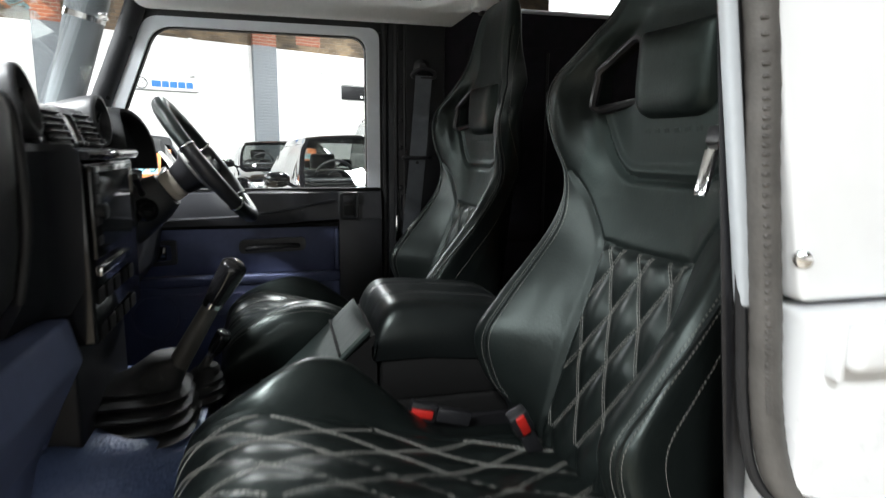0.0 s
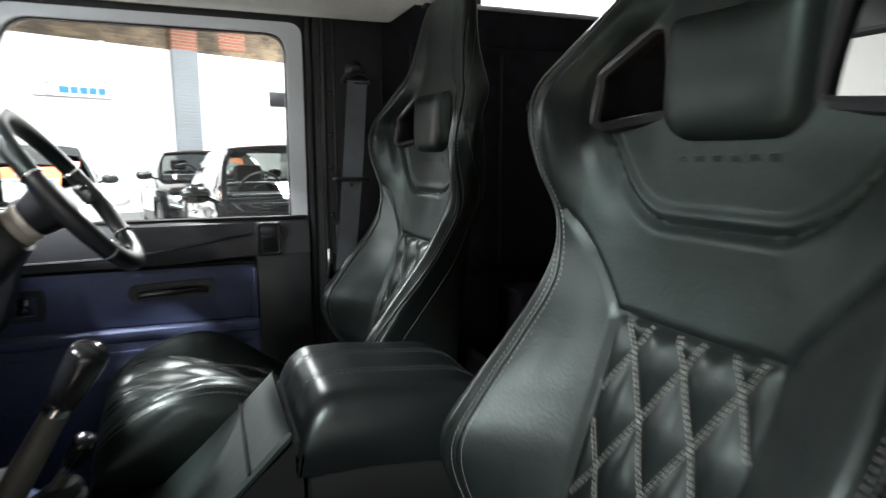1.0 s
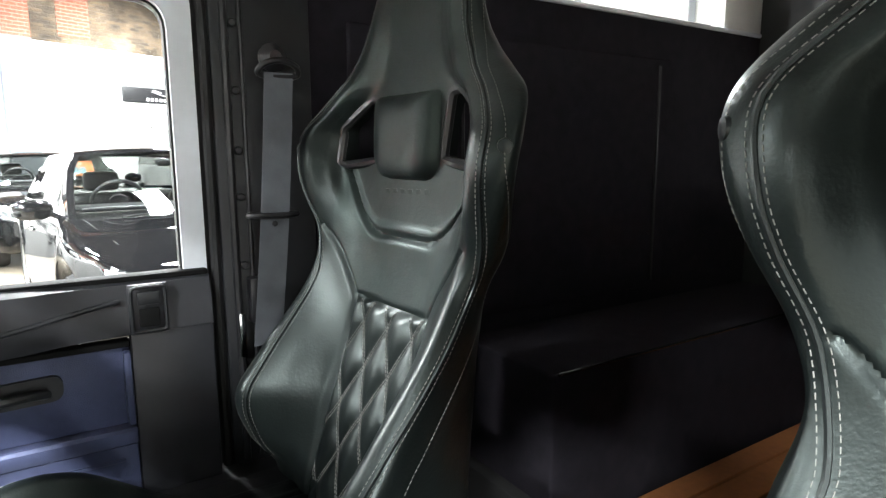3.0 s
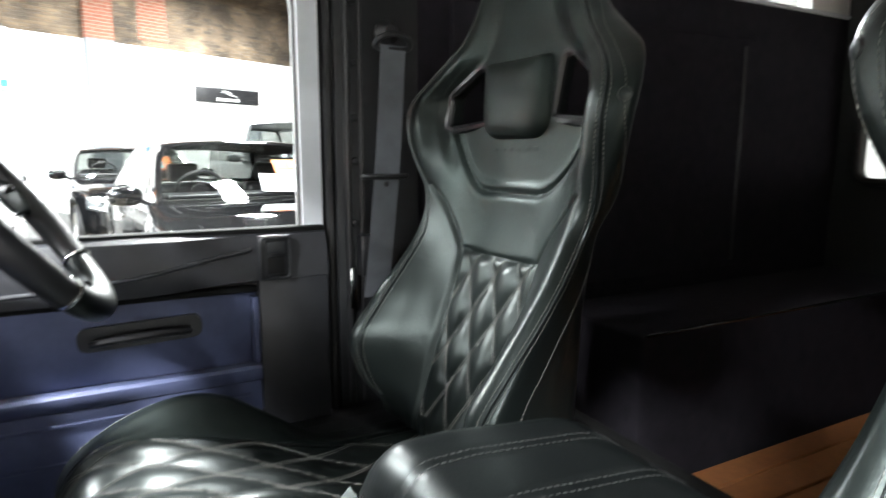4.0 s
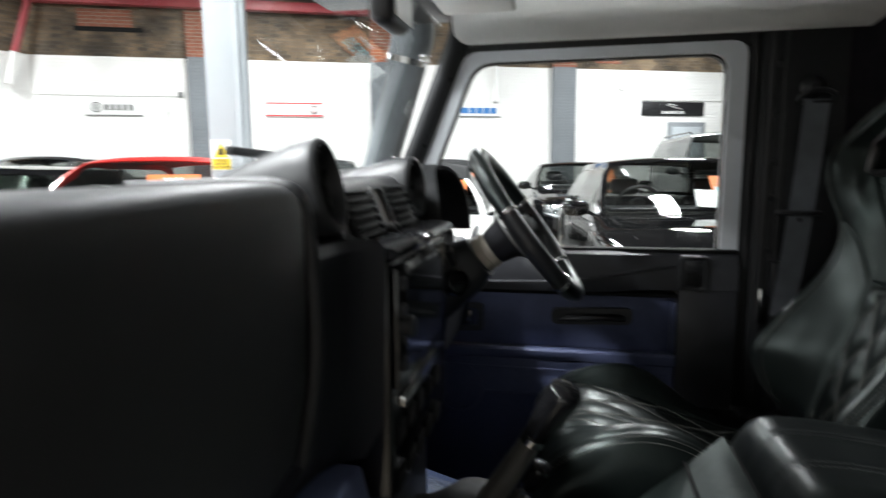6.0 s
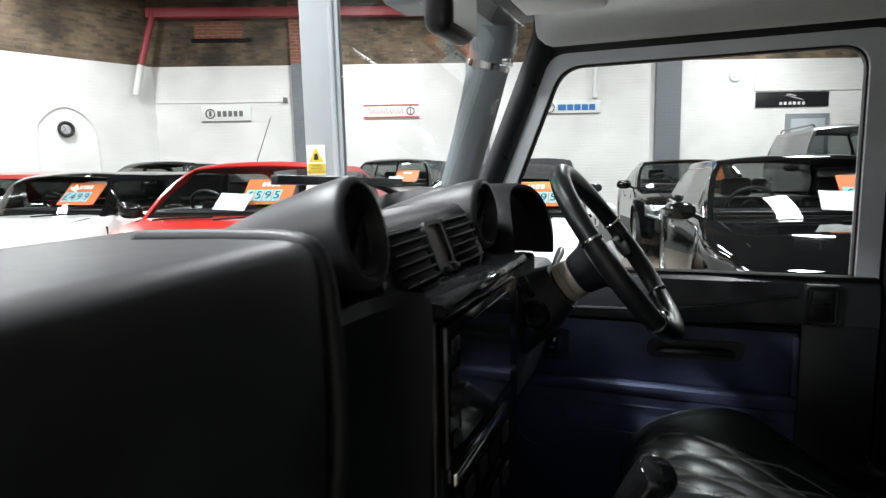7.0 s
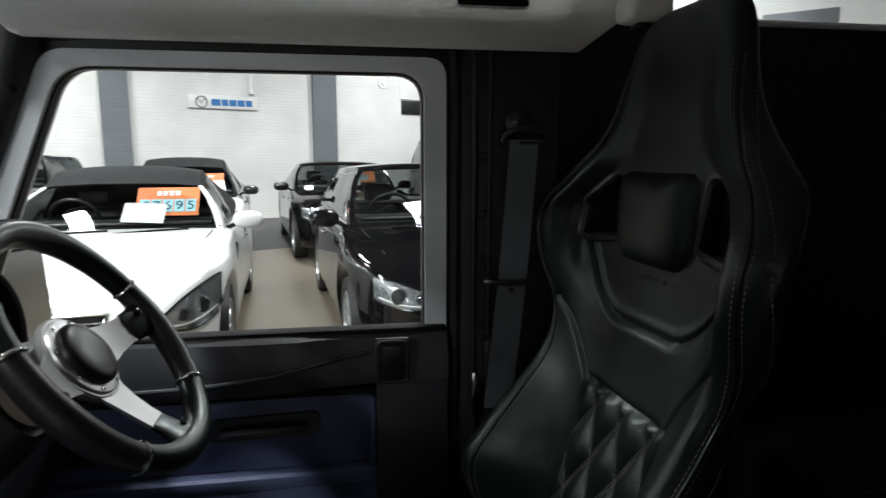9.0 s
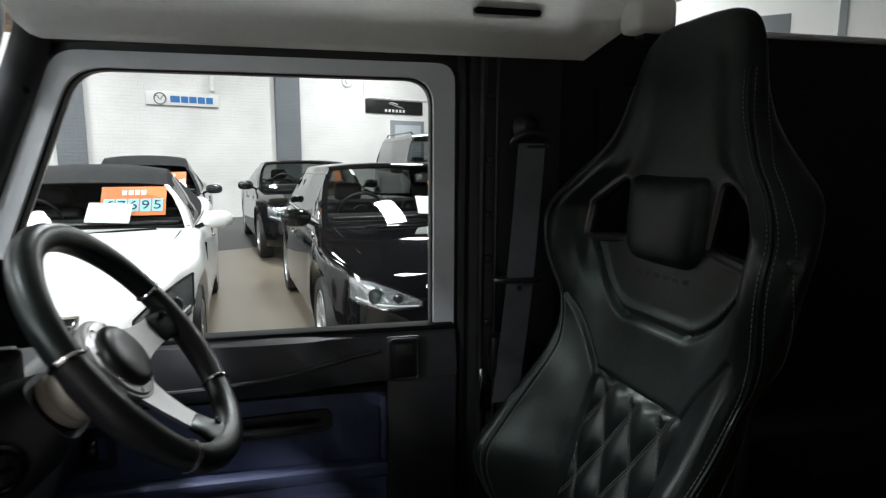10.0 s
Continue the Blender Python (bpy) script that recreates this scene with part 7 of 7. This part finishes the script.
    # wiper arms and bonnet lines
    for s in (0.05, -0.5):
        part("wiper_arm", tube([(x_ws + 0.10 - 0.02 * abs(s), s, belt + 0.002), (x_ws + 0.06, s + 0.28, belt + 0.015), (x_ws + 0.02, s + 0.50, belt + 0.018)], 0.008, 6), BLACK, car)
    for s in (1, -1):
        part("bonnet_line", tube([(x_ws + 0.02, s * hw * 0.80, hood1 + 0.012), (L / 2 - 0.55, s * hw * 0.74, (hood0 + hood1) / 2 + 0.024), (L / 2 - 0.20, s * hw * 0.60, hood0 + 0.004)], 0.004, 5), BLACK, car)
    if style.get("roof_bars"):
        for s in (1, -1):
            part("roof_bar", tube([(x_rt0 - 0.25, s * wr * 0.92, zr + 0.0), (x_rt0 - 0.35, s * wr * 0.92, zr + 0.035), (x_rt1 + 0.3, s * wr * 0.92, zr + 0.035), (x_rt1 + 0.2, s * wr * 0.92, zr - 0.01)], 0.016, 8), GLOSS, car)
    if style.get("aerial"):
        part("aerial", tube([(x_rt0 - 0.1, 0, zr + 0.02), (x_rt0 - 0.45, 0, zr + 0.45)], 0.004, 5), BLACK, car)
    car.matrix_world = m
    return m, x_ws, x_rt0, belt, zr


def price_board(m, x_ws, x_rt0, belt, zr, y, digits, paper_y=None):
    slope = (x_rt0 - x_ws) / (zr - belt)
    z = belt + 0.20
    bm_ = m @ axis_pose((x_ws + slope * (z - belt) - 0.09, y, z), (0.70, 0, 0.72), (0, 1, 0))
    b = empty("price_board", bm_, "orange price board with pale blue figure cards behind the windscreen", "price board", "price boards")
    part("board", box((-0.23, -0.15, -0.003), (0.23, 0.15, 0.0), 0.002, 1), ORANGE).parent = b
    for k in range(4):
        part("letter_bar", box((-0.085 + k * 0.045, 0.06, 0.0005), (-0.085 + k * 0.045 + 0.034, 0.11, 0.002), 0.0004, 1), PAPER).parent = b
    for k, ch in enumerate(digits):
        x = -0.17 + k * 0.085
        part("figure_card", box((x - 0.037, -0.11, 0.0005), (x + 0.037, 0.02, 0.002), 0.0004, 1), CYAN).parent = b
        lettering("figure", ch, 0.125, SIGN_BLACK, Matrix.Translation((x, -0.048, 0.003))).parent = b
    if paper_y is not None:
        z = belt + 0.125
        pm = m @ axis_pose((x_ws + slope * (z - belt) - 0.025, paper_y, z), (0.66, 0, 0.75), (0.10, 1, 0))
        p = empty("price_sheet", pm, "white paper sheet lying against the windscreen", "paper sheet", "paper sheets")
        wave = [0.0012 * math.sin(k * 0.8) for k in range(25)]
        part("sheet", loft([[(-0.15 + 0.3 * k / 24, -0.10, h), (-0.15 + 0.3 * k / 24, 0.10, h), (-0.15 + 0.3 * k / 24, 0.10, h - 0.001), (-0.15 + 0.3 * k / 24, -0.10, h - 0.001)] for k, h in enumerate(wave)]), PAPER).parent = p


HATCH = dict(wheelbase=2.60, front_overhang=0.87, nose_z=0.72, hood_z=0.92, belt_z=0.94, deck_z=0.97, cabin=(0.29, 0.45, 0.84, 0.97), grille=(0.36, 0.36, 0.70), rings=True, chrome=True, lamp_size=(0.19, 0.062), spokes=10)
COUPE = dict(wheelbase=2.81, front_overhang=0.86, nose_z=0.74, hood_z=0.94, belt_z=0.95, deck_z=0.98, cabin=(0.32, 0.47, 0.70, 0.90), grille=(0.38, 0.34, 0.68), rings=True, chrome=True, lamp_size=(0.21, 0.07), spokes=5, b_post=0.5)
CABRIO = dict(roof_width=0.60, head_drop=0.10, wheelbase=2.76, front_overhang=0.82, nose_z=0.75, hood_z=0.90, belt_z=0.91, deck_z=0.96, cabin=(0.33, 0.455, 0.64, 0.82), soft=True, roof=SOFT_TOP, grille=(0.34, 0.42, 0.66), chrome=True, lamp_size=(0.13, 0.095), lamp_y=0.80, lamp_drop=0.05, spokes=5, b_post=0.6)
SMALL = dict(wheelbase=2.47, front_overhang=0.72, nose_z=0.78, hood_z=0.95, belt_z=0.98, deck_z=1.0, cabin=(0.30, 0.40, 0.90, 0.98), grille=(0.34, 0.42, 0.62), round_lamp=True, lamp_y=0.70, lamp_back=0.30, spokes=5, aerial=False, mirror=P_BLACK, pillar=P_BLACK)
OFFROAD = dict(wheelbase=2.88, front_overhang=0.86, nose_z=1.02, hood_z=1.12, belt_z=1.16, deck_z=1.16, cabin=(0.28, 0.37, 0.94, 0.99), grille=(0.42, 0.66, 0.86), lamp_size=(0.17, 0.10), sweep=0.05, wheel=0.38, roof_bars=True, spokes=6)
SUPERMINI = dict(wheelbase=2.54, front_overhang=0.86, nose_z=0.74, hood_z=0.97, belt_z=0.99, deck_z=1.02, cabin=(0.24, 0.42, 0.80, 0.98), mirror=P_BLACK, grille=(0.40, 0.30, 0.50), lamp_size=(0.20, 0.10), sweep=0.40, lamp_back=0.36, spokes=7, aerial=True)

near_hatch = build_car("black five-door hatchback facing the doorway", P_BLACK, (0.376, 5.1), (0.115, -0.993), 4.25, 1.79, 1.42, HATCH)
price_board(*near_hatch, 0.41, "£106", 0.15)
far_coupe = build_car("black coupe parked near the wall", P_BLACK, (-0.42, 10.2), (0.157, -0.988), 4.63, 1.85, 1.40, COUPE)
price_board(*far_coupe, 0.3, "£899", 0.1)
white_cabrio = build_car("white cabriolet with a black canvas top", P_WHITE, (-2.13, 5.12), (0.1, -1), 4.70, 1.79, 1.40, CABRIO)
price_board(*white_cabrio, 0.36, "£7695", 0.21)
far_cabrio = build_car("dark cabriolet with a black canvas top near the pier", P_DARK, (-2.75, 9.6), (0.12, -1), 4.6, 1.78, 1.47, CABRIO)
price_board(*far_cabrio, 0.35, "£64")
tall_estate = build_car("tall grey off-road estate with roof bars", P_GREY, (2.15, 11.3), (0.07, -0.997), 4.8, 1.92, 1.89, OFFROAD)
price_board(*tall_estate, 0.5, "£83", -0.1)
round_hatch = build_car("white three-door hatchback with a black roof", P_WHITE, (-6.44, 4.15), (0.08, -1), 3.70, 1.68, 1.41, dict(SMALL, roof=P_BLACK))
price_board(*round_hatch, 0.30, "£499")
redcar = build_car("red supermini with a steep windscreen", P_RED, (-4.28, 4.29), (0.19, -0.98), 4.0, 1.68, 1.47, SUPERMINI)
price_board(*redcar, 0.30, "£595", 0.05)
silver = build_car("silver three-door hatchback with round headlights", P_SILVER, (-5.75, 10.6), (0.1, -1), 3.80, 1.78, 1.53, dict(SMALL, roof=P_BLACK))
price_board(*silver, 0.30, "£", 0.1)
build_car("dark grey saloon parked by the side wall", P_DARK, (-9.0, 7.6), (0.1, -1), 4.5, 1.80, 1.56, dict(COUPE, rings=False))
build_car("red hatchback parked by the side wall", P_RED, (-9.2, 4.3), (0.0, -1), 4.0, 1.75, 1.45, dict(HATCH, rings=False))
